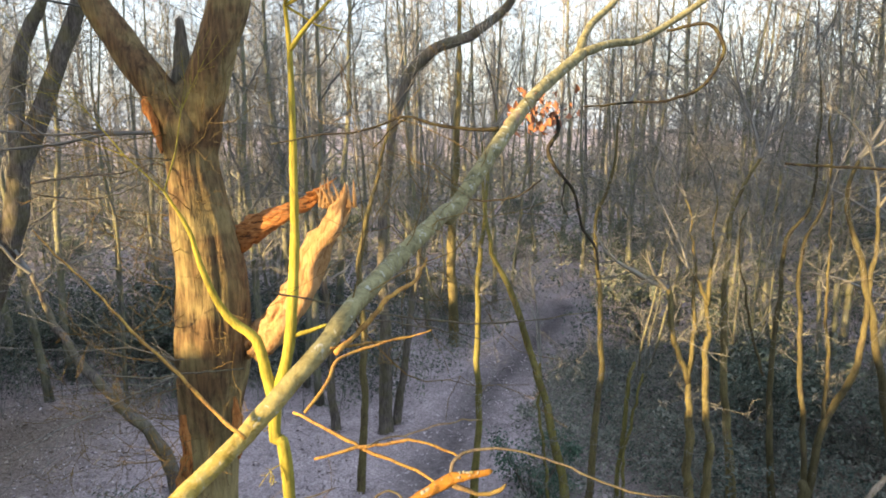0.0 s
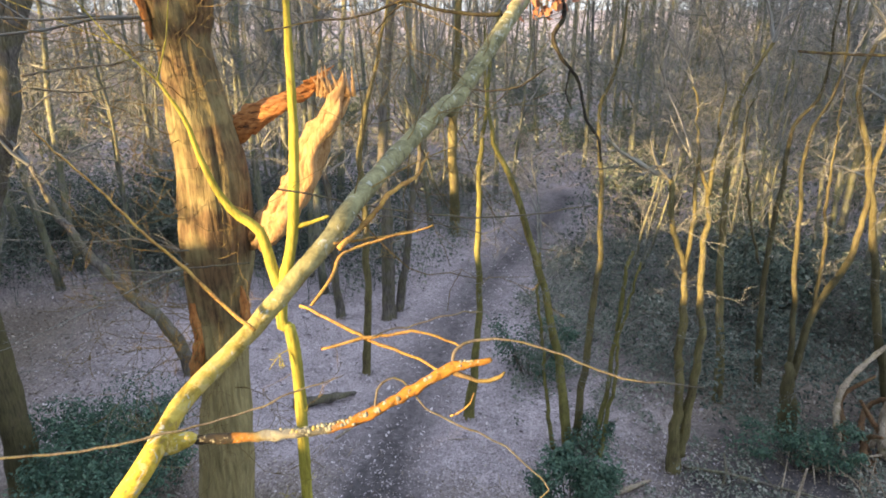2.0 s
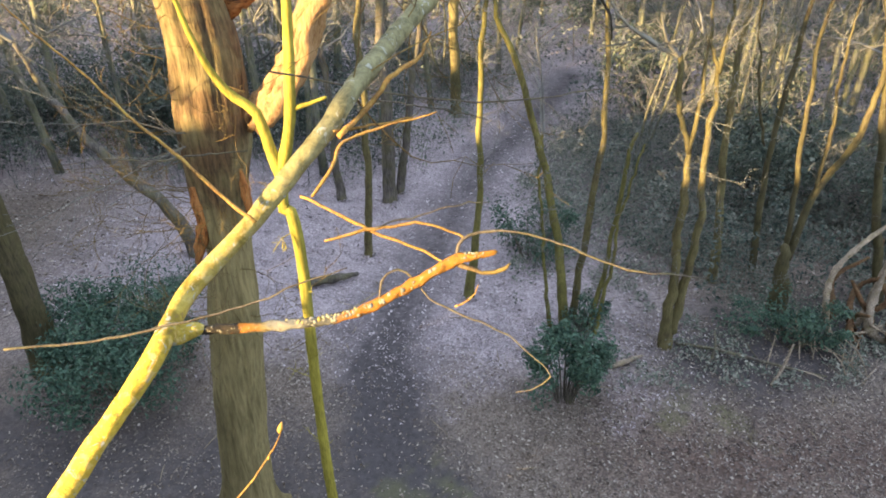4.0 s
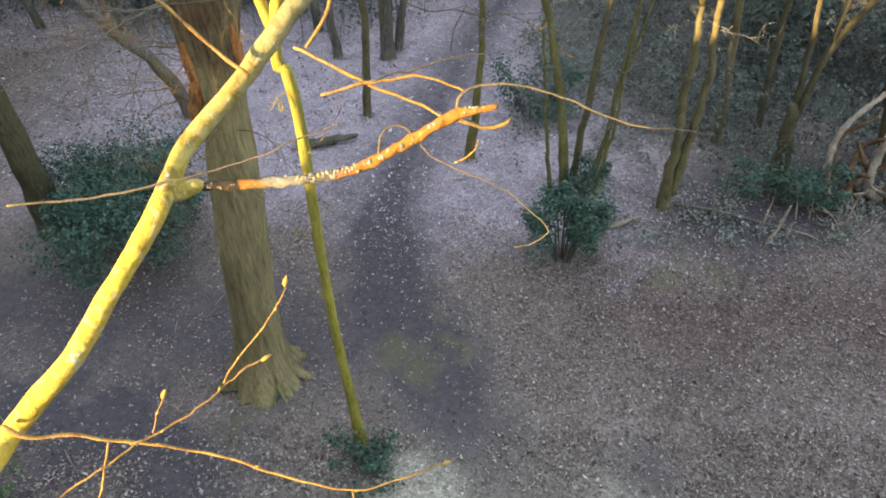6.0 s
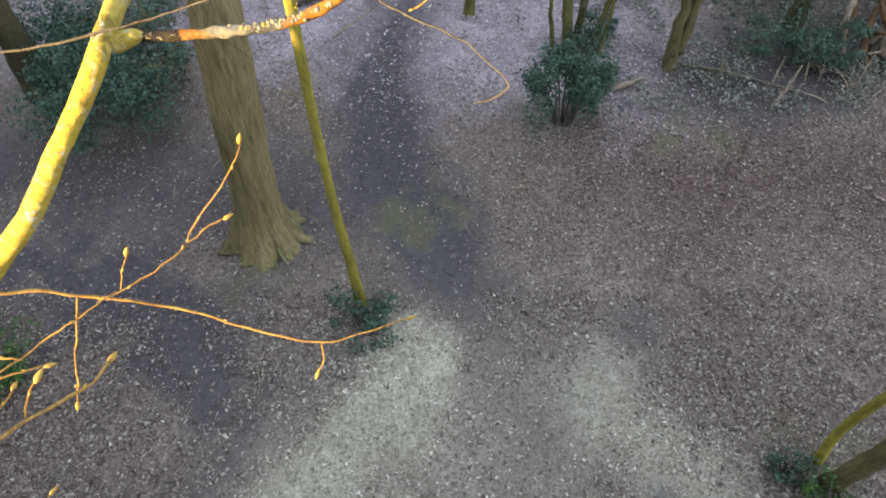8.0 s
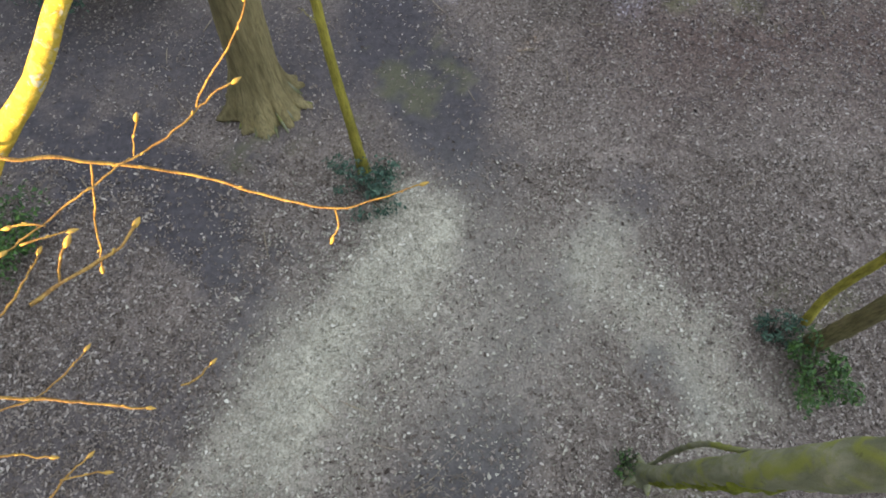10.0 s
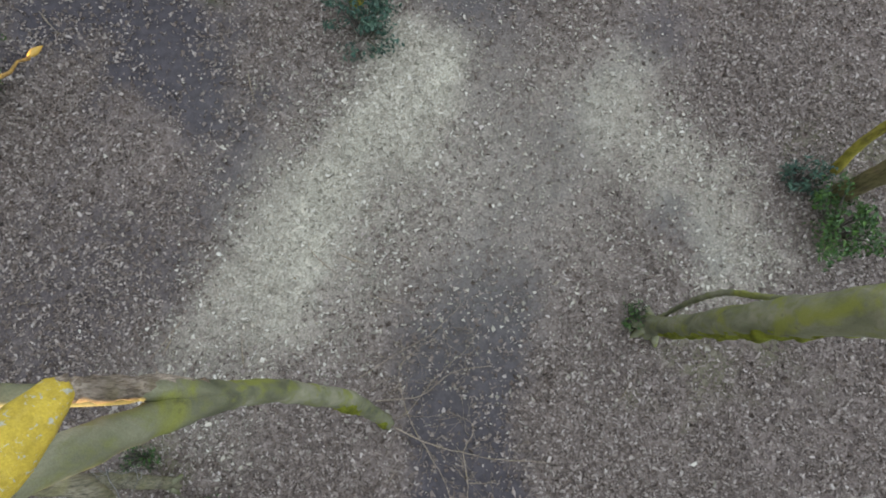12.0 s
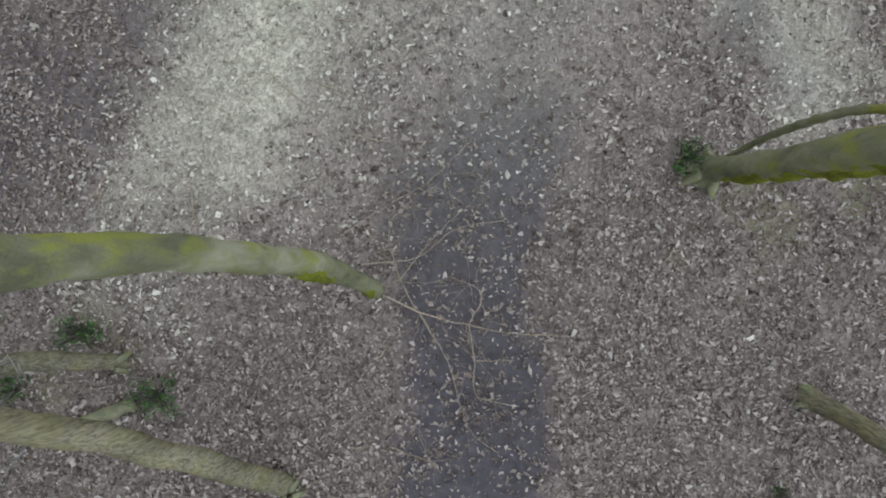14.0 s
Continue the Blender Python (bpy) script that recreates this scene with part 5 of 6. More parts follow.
    twig(t, [(-0.878, 1.393, 8.872, 0.0024), (-0.829, 1.470, 8.878, 0.0025), (-0.758, 1.547, 8.885, 0.0022), (-0.677, 1.632, 8.908, 0.0018)], BARK_ASH, 35)
    twig(t, [(-0.867, 1.382, 8.850, 0.0016), (-0.817, 1.447, 8.831, 0.0017), (-0.771, 1.522, 8.833, 0.0017), (-0.735, 1.604, 8.850, 0.0014)], BARK_ASH, 36)
    twig(t, [(x, y, z, TWIG_GIRTH * r) for x, y, z, r in [(-0.668, 0.556, 8.150, 0.0034), (-0.633, 0.546, 8.132, 0.0027), (-0.585, 0.563, 8.113, 0.0025), (-0.536, 0.569, 8.084, 0.0022), (-0.475, 0.579, 8.058, 0.0023), (-0.382, 0.580, 8.024, 0.0020), (-0.265, 0.565, 7.973, 0.0020), (-0.162, 0.562, 7.935, 0.0017), (-0.084, 0.587, 7.924, 0.0014), (-0.012, 0.619, 7.920, 0.0015)]], BARK_BUDDED, 60, True)
    twig(t, [(x, y, z, TWIG_GIRTH * r) for x, y, z, r in [(-0.173, 0.580, 7.897, 0.0014), (-0.171, 0.558, 7.869, 0.0014), (-0.182, 0.544, 7.849, 0.0015)]], BARK_BUDDED, 61, True)
    twig(t, [(x, y, z, TWIG_GIRTH * r) for x, y, z, r in [(-0.505, 0.566, 8.080, 0.0013), (-0.463, 0.589, 8.078, 0.0016), (-0.395, 0.635, 8.097, 0.0016), (-0.368, 0.668, 8.105, 0.0017), (-0.316, 0.704, 8.115, 0.0017)]], BARK_BUDDED, 62, True)
    twig(t, [(x, y, z, TWIG_GIRTH * r) for x, y, z, r in [(-0.378, 0.670, 8.096, 0.0013), (-0.351, 0.689, 8.136, 0.0013), (-0.299, 0.724, 8.190, 0.0013), (-0.272, 0.737, 8.223, 0.0013), (-0.263, 0.747, 8.253, 0.0010)]], BARK_BUDDED, 63, True)
    twig(t, [(x, y, z, TWIG_GIRTH * r) for x, y, z, r in [(-0.473, 0.576, 8.090, 0.0013), (-0.528, 0.524, 8.086, 0.0015), (-0.595, 0.464, 8.075, 0.0015), (-0.640, 0.417, 8.077, 0.0014)]], BARK_BUDDED, 64, True)
    twig(t, [(x, y, z, TWIG_GIRTH * r) for x, y, z, r in [(-0.538, 0.569, 8.084, 0.0016), (-0.553, 0.539, 8.032, 0.0016), (-0.569, 0.500, 7.971, 0.0016), (-0.583, 0.460, 7.909, 0.0013)]], BARK_BUDDED, 65, True)
    twig(t, [(x, y, z, TWIG_GIRTH * r) for x, y, z, r in [(-0.482, 0.593, 8.064, 0.0010), (-0.469, 0.608, 8.100, 0.0010), (-0.454, 0.619, 8.131, 0.0013)]], BARK_BUDDED, 66, True)
    twig(t, [(x, y, z, TWIG_GIRTH * r) for x, y, z, r in [(-0.589, 0.460, 8.077, 0.0012), (-0.618, 0.464, 8.080, 0.0015), (-0.644, 0.459, 8.076, 0.0015)]], BARK_BUDDED, 67, True)
    twig(t, [(x, y, z, TWIG_GIRTH * r) for x, y, z, r in [(-0.629, 0.433, 8.065, 0.0015), (-0.596, 0.450, 8.060, 0.0015), (-0.569, 0.463, 8.051, 0.0015)]], BARK_BUDDED, 68, True)
    twig(t, [(x, y, z, TWIG_GIRTH * r) for x, y, z, r in [(-0.429, 0.255, 8.299, 0.0021), (-0.403, 0.285, 8.291, 0.0020), (-0.373, 0.315, 8.282, 0.0020), (-0.354, 0.341, 8.271, 0.0019), (-0.350, 0.370, 8.262, 0.0017)]], BARK_BUDDED, 69, True)
    twig(t, [(x, y, z, TWIG_GIRTH * r) for x, y, z, r in [(-0.422, 0.294, 8.267, 0.0014), (-0.417, 0.317, 8.285, 0.0014), (-0.409, 0.330, 8.294, 0.0014)]], BARK_BUDDED, 70, True)
    twig(t, [(x, y, z, TWIG_GIRTH * r) for x, y, z, r in [(-0.817, 0.249, 7.821, 0.0025), (-0.744, 0.249, 7.785, 0.0026), (-0.634, 0.247, 7.748, 0.0023), (-0.547, 0.245, 7.711, 0.0020)]], BARK_BUDDED, 71, True)
    twig(t, [(x, y, z, TWIG_GIRTH * r) for x, y, z, r in [(-0.797, 0.212, 7.808, 0.0015), (-0.734, 0.246, 7.784, 0.0015), (-0.699, 0.289, 7.762, 0.0015), (-0.673, 0.350, 7.746, 0.0012)]], BARK_BUDDED, 72, True)
    twig(t, [(x, y, z, TWIG_GIRTH * r) for x, y, z, r in [(-0.482, 0.286, 7.724, 0.0016), (-0.463, 0.302, 7.702, 0.0020), (-0.443, 0.337, 7.687, 0.0016)]], BARK_BUDDED, 73, True)
    twig(t, [(x, y, z, TWIG_GIRTH * r) for x, y, z, r in [(-0.882, 0.149, 7.684, 0.0020), (-0.813, 0.162, 7.661, 0.0020), (-0.759, 0.161, 7.634, 0.0016)]], BARK_BUDDED, 74, True)
    twig(t, [(x, y, z, TWIG_GIRTH * r) for x, y, z, r in [(-0.776, -0.037, 7.728, 0.0018), (-0.740, -0.018, 7.708, 0.0022), (-0.712, 0.049, 7.702, 0.0023), (-0.693, 0.107, 7.695, 0.0019), (-0.657, 0.155, 7.684, 0.0016)]], BARK_BUDDED, 75, True)
    twig(t, [(x, y, z, TWIG_GIRTH * r) for x, y, z, r in [(-0.679, 0.110, 7.722, 0.0015), (-0.649, 0.123, 7.699, 0.0015), (-0.623, 0.128, 7.674, 0.0016)]], BARK_BUDDED, 76, True)
    twig(t, [(x, y, z, TWIG_GIRTH * r) for x, y, z, r in [(-0.673, 0.320, 8.052, 0.0015), (-0.674, 0.322, 8.017, 0.0016), (-0.650, 0.389, 8.004, 0.0016), (-0.650, 0.451, 7.989, 0.0013)]], BARK_BUDDED, 77, True)
    twig(t, [(0.207, 2.481, 8.976, 0.0103), (0.160, 2.474, 8.972, 0.0074), (0.034, 2.471, 8.982, 0.0066), (-0.071, 2.469, 9.003, 0.0059), (-0.144, 2.466, 9.017, 0.0051), (-0.300, 2.450, 8.968, 0.0044), (-0.466, 2.441, 8.952, 0.0036), (-0.631, 2.430, 8.921, 0.0029)], BARK_DARK, 90, label="dark crooked hanging twig")
    twig(t, [(-0.133, 2.447, 9.013, 0.0036), (-0.195, 2.440, 8.972, 0.0036), (-0.257, 2.426, 8.901, 0.0029)], BARK_DARK, 91, label="dark crooked hanging twig")
    twig(t, [(0.417, 2.449, 9.023, 0.0073), (0.419, 2.409, 8.962, 0.0086), (0.377, 2.368, 8.903, 0.0085), (0.402, 2.326, 8.836, 0.0070), (0.457, 2.282, 8.760, 0.0062), (0.480, 2.231, 8.648, 0.0055), (0.523, 2.188, 8.577, 0.0047), (0.522, 2.147, 8.517, 0.0040)], BARK_DARK, 92, label="dark crooked hanging twig")
    twig(t, [(0.430, 2.304, 8.798, 0.0042), (0.411, 2.239, 8.725, 0.0034), (0.421, 2.180, 8.685, 0.0027)], BARK_DARK, 93, label="dark crooked hanging twig")
    twig(t, [(0.994, 3.032, 9.397, 0.0070), (1.158, 3.008, 9.425, 0.0078), (1.220, 2.962, 9.341, 0.0086), (1.196, 2.916, 9.254, 0.0085), (1.099, 2.866, 9.145, 0.0076), (0.945, 2.826, 9.090, 0.0067), (0.770, 2.795, 9.080, 0.0058), (0.586, 2.762, 9.060, 0.0041)], BARK_DARK, 94, label="dark crooked hanging twig")
    twig(t, [(0.365, 2.405, 8.793, 0.0029), (0.282, 2.394, 8.738, 0.0036), (0.179, 2.390, 8.715, 0.0036), (0.096, 2.391, 8.723, 0.0029)], BARK_DARK, 95, label="dark crooked hanging twig")
    twig(t, [(1.049, 2.013, 8.875, 0.0042), (1.227, 2.079, 8.862, 0.0044), (1.447, 2.144, 8.848, 0.0052), (1.629, 2.211, 8.844, 0.0053)], BARK_DARK, 96, label="dark crooked hanging twig")
    # lichen crusts on the side branch and the twigs
    rng = np.random.default_rng(4)
    p = spline(local([(-0.424, 0.781, 8.412, 0.0172), (-0.398, 0.785, 8.413, 0.0172), (-0.379, 0.790, 8.417, 0.0148), (-0.370, 0.793, 8.417, 0.0124), (-0.365, 0.795, 8.414, 0.0074), (-0.316, 0.798, 8.414, 0.0071), (-0.259, 0.803, 8.415, 0.0079), (-0.197, 0.808, 8.419, 0.0071), (-0.135, 0.817, 8.430, 0.0075), (-0.068, 0.834, 8.459, 0.0080), (0.008, 0.855, 8.496, 0.0080), (0.042, 0.860, 8.501, 0.0059), (0.069, 0.866, 8.504, 0.0038)], t.location), 0.004)
    s = Shape()
    for i in np.concatenate([rng.integers(int(0.40 * len(p)), int(0.57 * len(p)), 60), rng.integers(int(0.3 * len(p)), len(p) - 6, 45)]):
        c, r = p[i, :3], p[i, 3]
        a = rng.normal(0, 1, 3) + (0, -0.3, 1.1)
        a /= np.linalg.norm(a)
        q = c + a * r * 0.97
        rr = rng.uniform(0.0012, 0.0042)
        s.tube(np.array([(*(q - a * 0.002), rr), (*(q + a * 0.0002), rr), (*(q + a * 0.0009), rr * 0.7)]), 8, 0.2, seed=int(i))
    tagged(part("lichen", s, LICHEN, side_branch, "grey and pale yellow lichen crusts"), kind="stuff")
    # last year's rust-brown leaves
    s = Shape()
    s.blades(np.zeros((1, 3)), np.array([[0, 0, 1.0]]), np.array([[1.0, 0, 0]]), np.array([0.06]), np.array([0.036]), np.array([[0.35]]))
    leaf_me = s.mesh("leaf", LEAF_RUST)
    for k in range(84):
        u = rng.uniform(0, 1)
        p = Vector((0.24 + 0.24 * rng.uniform(0, 1), 2.50 + 0.10 * rng.normal(), 9.07 + 0.035 * rng.normal() - 0.08 * u)) - t.location
        ob = part("leaf", leaf_me, LEAF_RUST, main_branch)
        ob.matrix_basis = Matrix.LocRotScale(p, Euler(rng.uniform(-3, 3, 3)), Vector((1, 1, 1)) * rng.uniform(0.4, 0.8))
    grown, rng = Shape(), np.random.default_rng(44)
    for k in range(12):
        i = int(rng.uniform(0.55, 1) * 40)
        ln = spline(local(main, t.location), 0.06)
        q = ln[min(i, len(ln) - 1)]
        a = rng.uniform(0, 6.28)
        grow(grown, rng, q[:3], (math.cos(a), 0.6, math.sin(a)), 0.0019, rng.uniform(0.3, 0.7), 2, 3, wild=0.7, seg=0.07, thin=0.0008)
    tagged(part("twig_growth", grown, BARK_TWIG, t), kind="stuff")


LICHEN = leaf("lichen_crust", (0.16, 0.165, 0.14), (0.22, 0.225, 0.19), (0.27, 0.27, 0.22), (0.30, 0.23, 0.06), rough=0.95, spec=0.05)
beside()


# ---- bushes ----
def leafy(shape, rng, count, rx, ry, h, size, low=0.0):
    """Leaves in uneven clumps inside a rounded, broken outline."""
    lumps = [(rng.uniform(-0.75, 0.75) * rx, rng.uniform(-0.75, 0.75) * ry, low + rng.uniform(0.15, 0.9) * (h - low), rng.uniform(0.13, 0.36)) for _ in range(26)]
    which = rng.integers(0, len(lumps), count)
    lp = np.array(lumps)[which]
    d = rng.normal(0, 1, (count, 3))
    d /= np.linalg.norm(d, axis=1)[:, None]
    rad = lp[:, 3:4] * (rng.uniform(0.4, 1.1, (count, 1)) + rng.exponential(0.16, (count, 1)))
    c = lp[:, :3] + d * rad * np.array((rx, ry, h * 0.6))
    c[:, 2] = np.maximum(c[:, 2], 0.03)
    normal = d + rng.normal(0, 0.5, (count, 3)) + (0, 0, 0.5)
    L = size * rng.uniform(0.6, 1.3, count)
    shape.blades(c, normal, rng.normal(0, 1, (count, 3)), L, L * rng.uniform(0.4, 0.6, count), 0.3)
    return lumps


def bush(name, label, x, y, rx, ry, h, count, size, mat, seed, low=0.0, group=""):
    rng = np.random.default_rng(seed)
    t = thing(name, (x, y, 0.0), label, "bush", group)
    s = Shape()
    lumps = leafy(s, rng, count, rx, ry, h, size, low)
    tagged(part("foliage", s, mat, t, smooth=False), kind="stuff")
    s = Shape()
    for lx, ly, lz, _ in lumps:
        s.tube(spline([(lx * 0.25, ly * 0.25, -0.02, 0.014), (lx * 0.5, ly * 0.5, lz * 0.5, 0.011), (lx, ly, lz + 0.1, 0.005)], 0.5), 4)
    tagged(part("stem_growth", s, BARK_GREY, t), kind="stuff")
    return t


def brush(name, label, x, y, spread, h, stems, seed, group=""):
    """A leafless thicket of arching twigs."""
    rng = np.random.default_rng(seed)
    t = thing(name, (x, y, 0.0), label, "shrub", group)
    s = Shape()
    for _ in range(stems):
        a = rng.uniform(0, 6.28)
        r = spread * math.sqrt(rng.uniform(0, 1))
        grow(s, rng, (r * math.cos(a), r * math.sin(a), 0), (rng.normal(0, 0.5), rng.normal(0, 0.5), 1), rng.uniform(0.006, 0.014), h * rng.uniform(0.5, 1.15), 2, 4, up=-0.3, wild=0.8, seg=0.7, thin=0.0045)
    tagged(part("stem_growth", s, TWIGS, t), kind="stuff")
    return t


HOLLY = "dark evergreen bush with small glossy leaves on the litter"
bush("holly_bush", HOLLY, -6.3, 9.6, 1.75, 1.6, 2.0, 12500, 0.085, LEAF_GREEN, 1)
bush("low_shrub", "sparse low blue-green shrub spreading over pale litter", -7.0, 12.3, 2.1, 1.5, 0.9, 3400, 0.075, LEAF_GREEN, 15)
bush("holly_bush", HOLLY, -7.6, 11.3, 1.0, 0.9, 1.5, 2600, 0.085, LEAF_GREEN, 2)
bush("holly_bush", "blue-green evergreen bush under thin stems", 2.3, 9.35, 0.85, 0.7, 1.9, 5200, 0.085, LEAF_GREEN, 3)
bush("holly_bush", HOLLY, 3.05, 11.4, 0.6, 0.5, 0.9, 1200, 0.075, LEAF_GREEN, 4)
bush("ivy_clump", "low dark ivy and bramble growing round a tree's foot", 7.3, 11.0, 1.3, 0.8, 1.1, 3600, 0.08, LEAF_GREEN, 5)
bush("holly_bush", HOLLY, 2.2, 14.6, 1.2, 0.9, 1.6, 2600, 0.09, LEAF_GREEN, 6)
bush("holly_bush", HOLLY, 9.2, 16.8, 2.2, 1.4, 3.4, 5200, 0.11, LEAF_DARK, 7)
bush("holly_bush", HOLLY, 12.6, 15.6, 2.0, 1.4, 3.6, 5200, 0.11, LEAF_DARK, 8)
bush("evergreen_seedling", "low spray of green leaves round the sapling's foot", -1.2, 4.85, 0.6, 0.5, 0.6, 1100, 0.07, LEAF_GREEN, 9)
bush("holly_bush", HOLLY, -6.7, 3.9, 1.0, 0.8, 1.2, 2600, 0.08, LEAF_IVY, 10)
bush("ivy_clump", "bright green ivy round a trunk's foot", 4.95, 2.0, 0.42, 0.55, 0.8, 1100, 0.075, LEAF_IVY, 11)
bush("ivy_clump", "small tuft of ivy on the litter", 4.6, 2.6, 0.35, 0.25, 0.5, 350, 0.07, LEAF_GREEN, 12)
bush("ivy_clump", "small tuft of moss and ivy on the litter", -3.0, -1.5, 0.3, 0.25, 0.25, 260, 0.05, LEAF_IVY, 13)
bush("ivy_clump", "small tuft of ivy at a trunk's foot", 2.3, 0.86, 0.16, 0.2, 0.3, 240, 0.05, LEAF_IVY, 14)

bush("ivy_clump", "small tuft of moss and ivy on the litter", -3.77, -0.86, 0.25, 0.2, 0.2, 260, 0.045, LEAF_IVY, 210)
bush("ivy_clump", "small tuft of moss and ivy on the litter", -4.46, -1.43, 0.2, 0.16, 0.2, 200, 0.045, LEAF_IVY, 211)
bush("ivy_clump", "small tuft of moss and ivy on the litter", 3.21, -2.43, 0.1, 0.08, 0.1, 60, 0.045, LEAF_IVY, 212)
bush("ivy_clump", "small tuft of moss and ivy on the litter", -1.62, -2.33, 0.15, 0.12, 0.12, 80, 0.045, LEAF_IVY, 213)

# the understorey behind
rng = np.random.default_rng(77)
kinds = [bush("evergreen_bush", "dark evergreen bush in the understorey", 200 + 6 * k, -300, 1.9, 1.5, h, 2000, 0.17, LEAF_DARK, 90 + k, group="understorey bushes") for k, h in enumerate((2.0, 2.8, 3.4))]
twiggy = [brush("bare_shrub", "leafless grey-brown shrub of arching twigs", 200 + 6 * k, -310, 1.4, h, 15, 120 + k, "understorey shrubs") for k, h in enumerate((2.2, 3.0, 3.8))]


def clear_of(x, y, gap):
    return float(away(np.array(x), np.array(y), PATH_LINE)) > gap


first = {}
def put(kind, x, y, turn, size):
    m = pose(x, y, 0.0, 0, 0, turn) @ Matrix.Scale(size, 4)
    if kind.name not in first:
        first[kind.name] = True
        kind.matrix_basis = m
    else:
        ob = copy_thing(kind, pose(x, y, 0.0, 0, 0, turn))
        ob.scale = (size, size, size)


for k in range(64):
    y = 16.5 + 40 * (k / 64) ** 1.3 + rng.uniform(-1, 1)
    x = rng.uniform(-0.8, 0.8) * (y + 3)
    if clear_of(x, y, 3.4) and not (-17 < x < 3 and y < 21.0):
        put(kinds[k % 3], x, y, rng.uniform(0, 360), rng.uniform(0.75, 1.25))
for k in range(16):
    put(kinds[k % 3], -20 + k + rng.uniform(-0.4, 0.4), 23.0 + rng.uniform(-1.2, 3.0), rng.uniform(0, 360), rng.uniform(0.55, 0.9))
for k in range(120):
    y = 14.5 + 30 * (k / 120) ** 1.2 + rng.uniform(-1, 1)
    x = rng.uniform(-0.85, 0.85) * (y + 3)
    if clear_of(x, y, 1.8) and not (-17 < x < 4.5 and y < 19.8) and not (-3 < x < 2.5 and y < 23):
        put(twiggy[k % 3], x, y, rng.uniform(0, 360), rng.uniform(0.7, 1.2))


# ---- the wood all round ----
def bare_tree(k, height, r, stems):
    rng = np.random.default_rng(300 + k)
    t = thing("bare_tree", (300 + 9 * k, -400, 0.0), "bare leafless woodland tree with grey-brown bark", "tree", "trees of the wood")
    s, tw = Shape(), Shape()
    for j in range(stems):
        lean = rng.normal(0, 0.06 if stems == 1 else 0.14, 2)
        n = 9
        bend = rng.normal(0, 0.16, (n, 2)).cumsum(0) * 0.55
        pts = [(lean[0] * height * u + bend[i][0], lean[1] * height * u + bend[i][1], height * 0.8 * u, r * (1 - 0.8 * u)) for i, u in enumerate(np.linspace(0, 1, n))]
        line = spline(pts, 0.9)
        line[:, :2] += (j - (stems - 1) / 2) * 0.22
        s.tube(line, 8, 0.04, seed=j, flare=0.3)
        for m in range(21):
            i = int(rng.uniform(0.12, 1.0) ** 0.75 * (len(line) - 1))
            a = rng.uniform(0, 6.28)
            grow(tw, rng, line[i, :3], (math.cos(a), math.sin(a), rng.uniform(0.1, 1.3)), line[i, 3] * 0.42, height * rng.uniform(0.12, 0.28), 2, 5 if stems == 1 else 4, up=0.35, wild=0.85, seg=0.85, thin=0.007)
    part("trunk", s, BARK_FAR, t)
    tagged(part("crown", tw, TWIGS, t), kind="stuff")
    return t


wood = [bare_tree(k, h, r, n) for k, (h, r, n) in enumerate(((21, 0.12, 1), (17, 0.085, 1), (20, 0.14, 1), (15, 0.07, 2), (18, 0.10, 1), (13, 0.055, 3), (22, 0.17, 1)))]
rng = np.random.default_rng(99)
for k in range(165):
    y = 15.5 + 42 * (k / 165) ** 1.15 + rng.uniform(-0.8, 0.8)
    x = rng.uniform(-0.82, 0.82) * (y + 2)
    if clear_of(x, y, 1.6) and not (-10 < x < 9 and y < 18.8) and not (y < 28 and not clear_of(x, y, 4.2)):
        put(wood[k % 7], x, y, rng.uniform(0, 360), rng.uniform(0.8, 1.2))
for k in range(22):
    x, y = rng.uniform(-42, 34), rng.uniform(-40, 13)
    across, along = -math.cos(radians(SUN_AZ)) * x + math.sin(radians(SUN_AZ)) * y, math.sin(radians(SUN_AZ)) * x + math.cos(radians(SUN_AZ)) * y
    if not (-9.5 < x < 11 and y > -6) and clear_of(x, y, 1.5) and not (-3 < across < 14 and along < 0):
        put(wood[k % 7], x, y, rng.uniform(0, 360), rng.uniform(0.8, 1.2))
# unseen tree, bent so that its shadow falls on the near branch's middle
stem_tree("big_tree", "unseen thick crooked tree added to shade the near branch", [[(-7.0, -2.4, -0.05, 0.42), (-6.98, -2.42, 4.0, 0.36), (-6.9, -2.52, 6.6, 0.34), (-6.45, -3.1, 9.0, 0.32), (-6.27, -3.34, 10.6, 0.31), (-6.3, -3.36, 14.0, 0.24), (-6.4, -3.3, 19.0, 0.1)]], BARK_GREY, 55, 6, 3.0, 14)


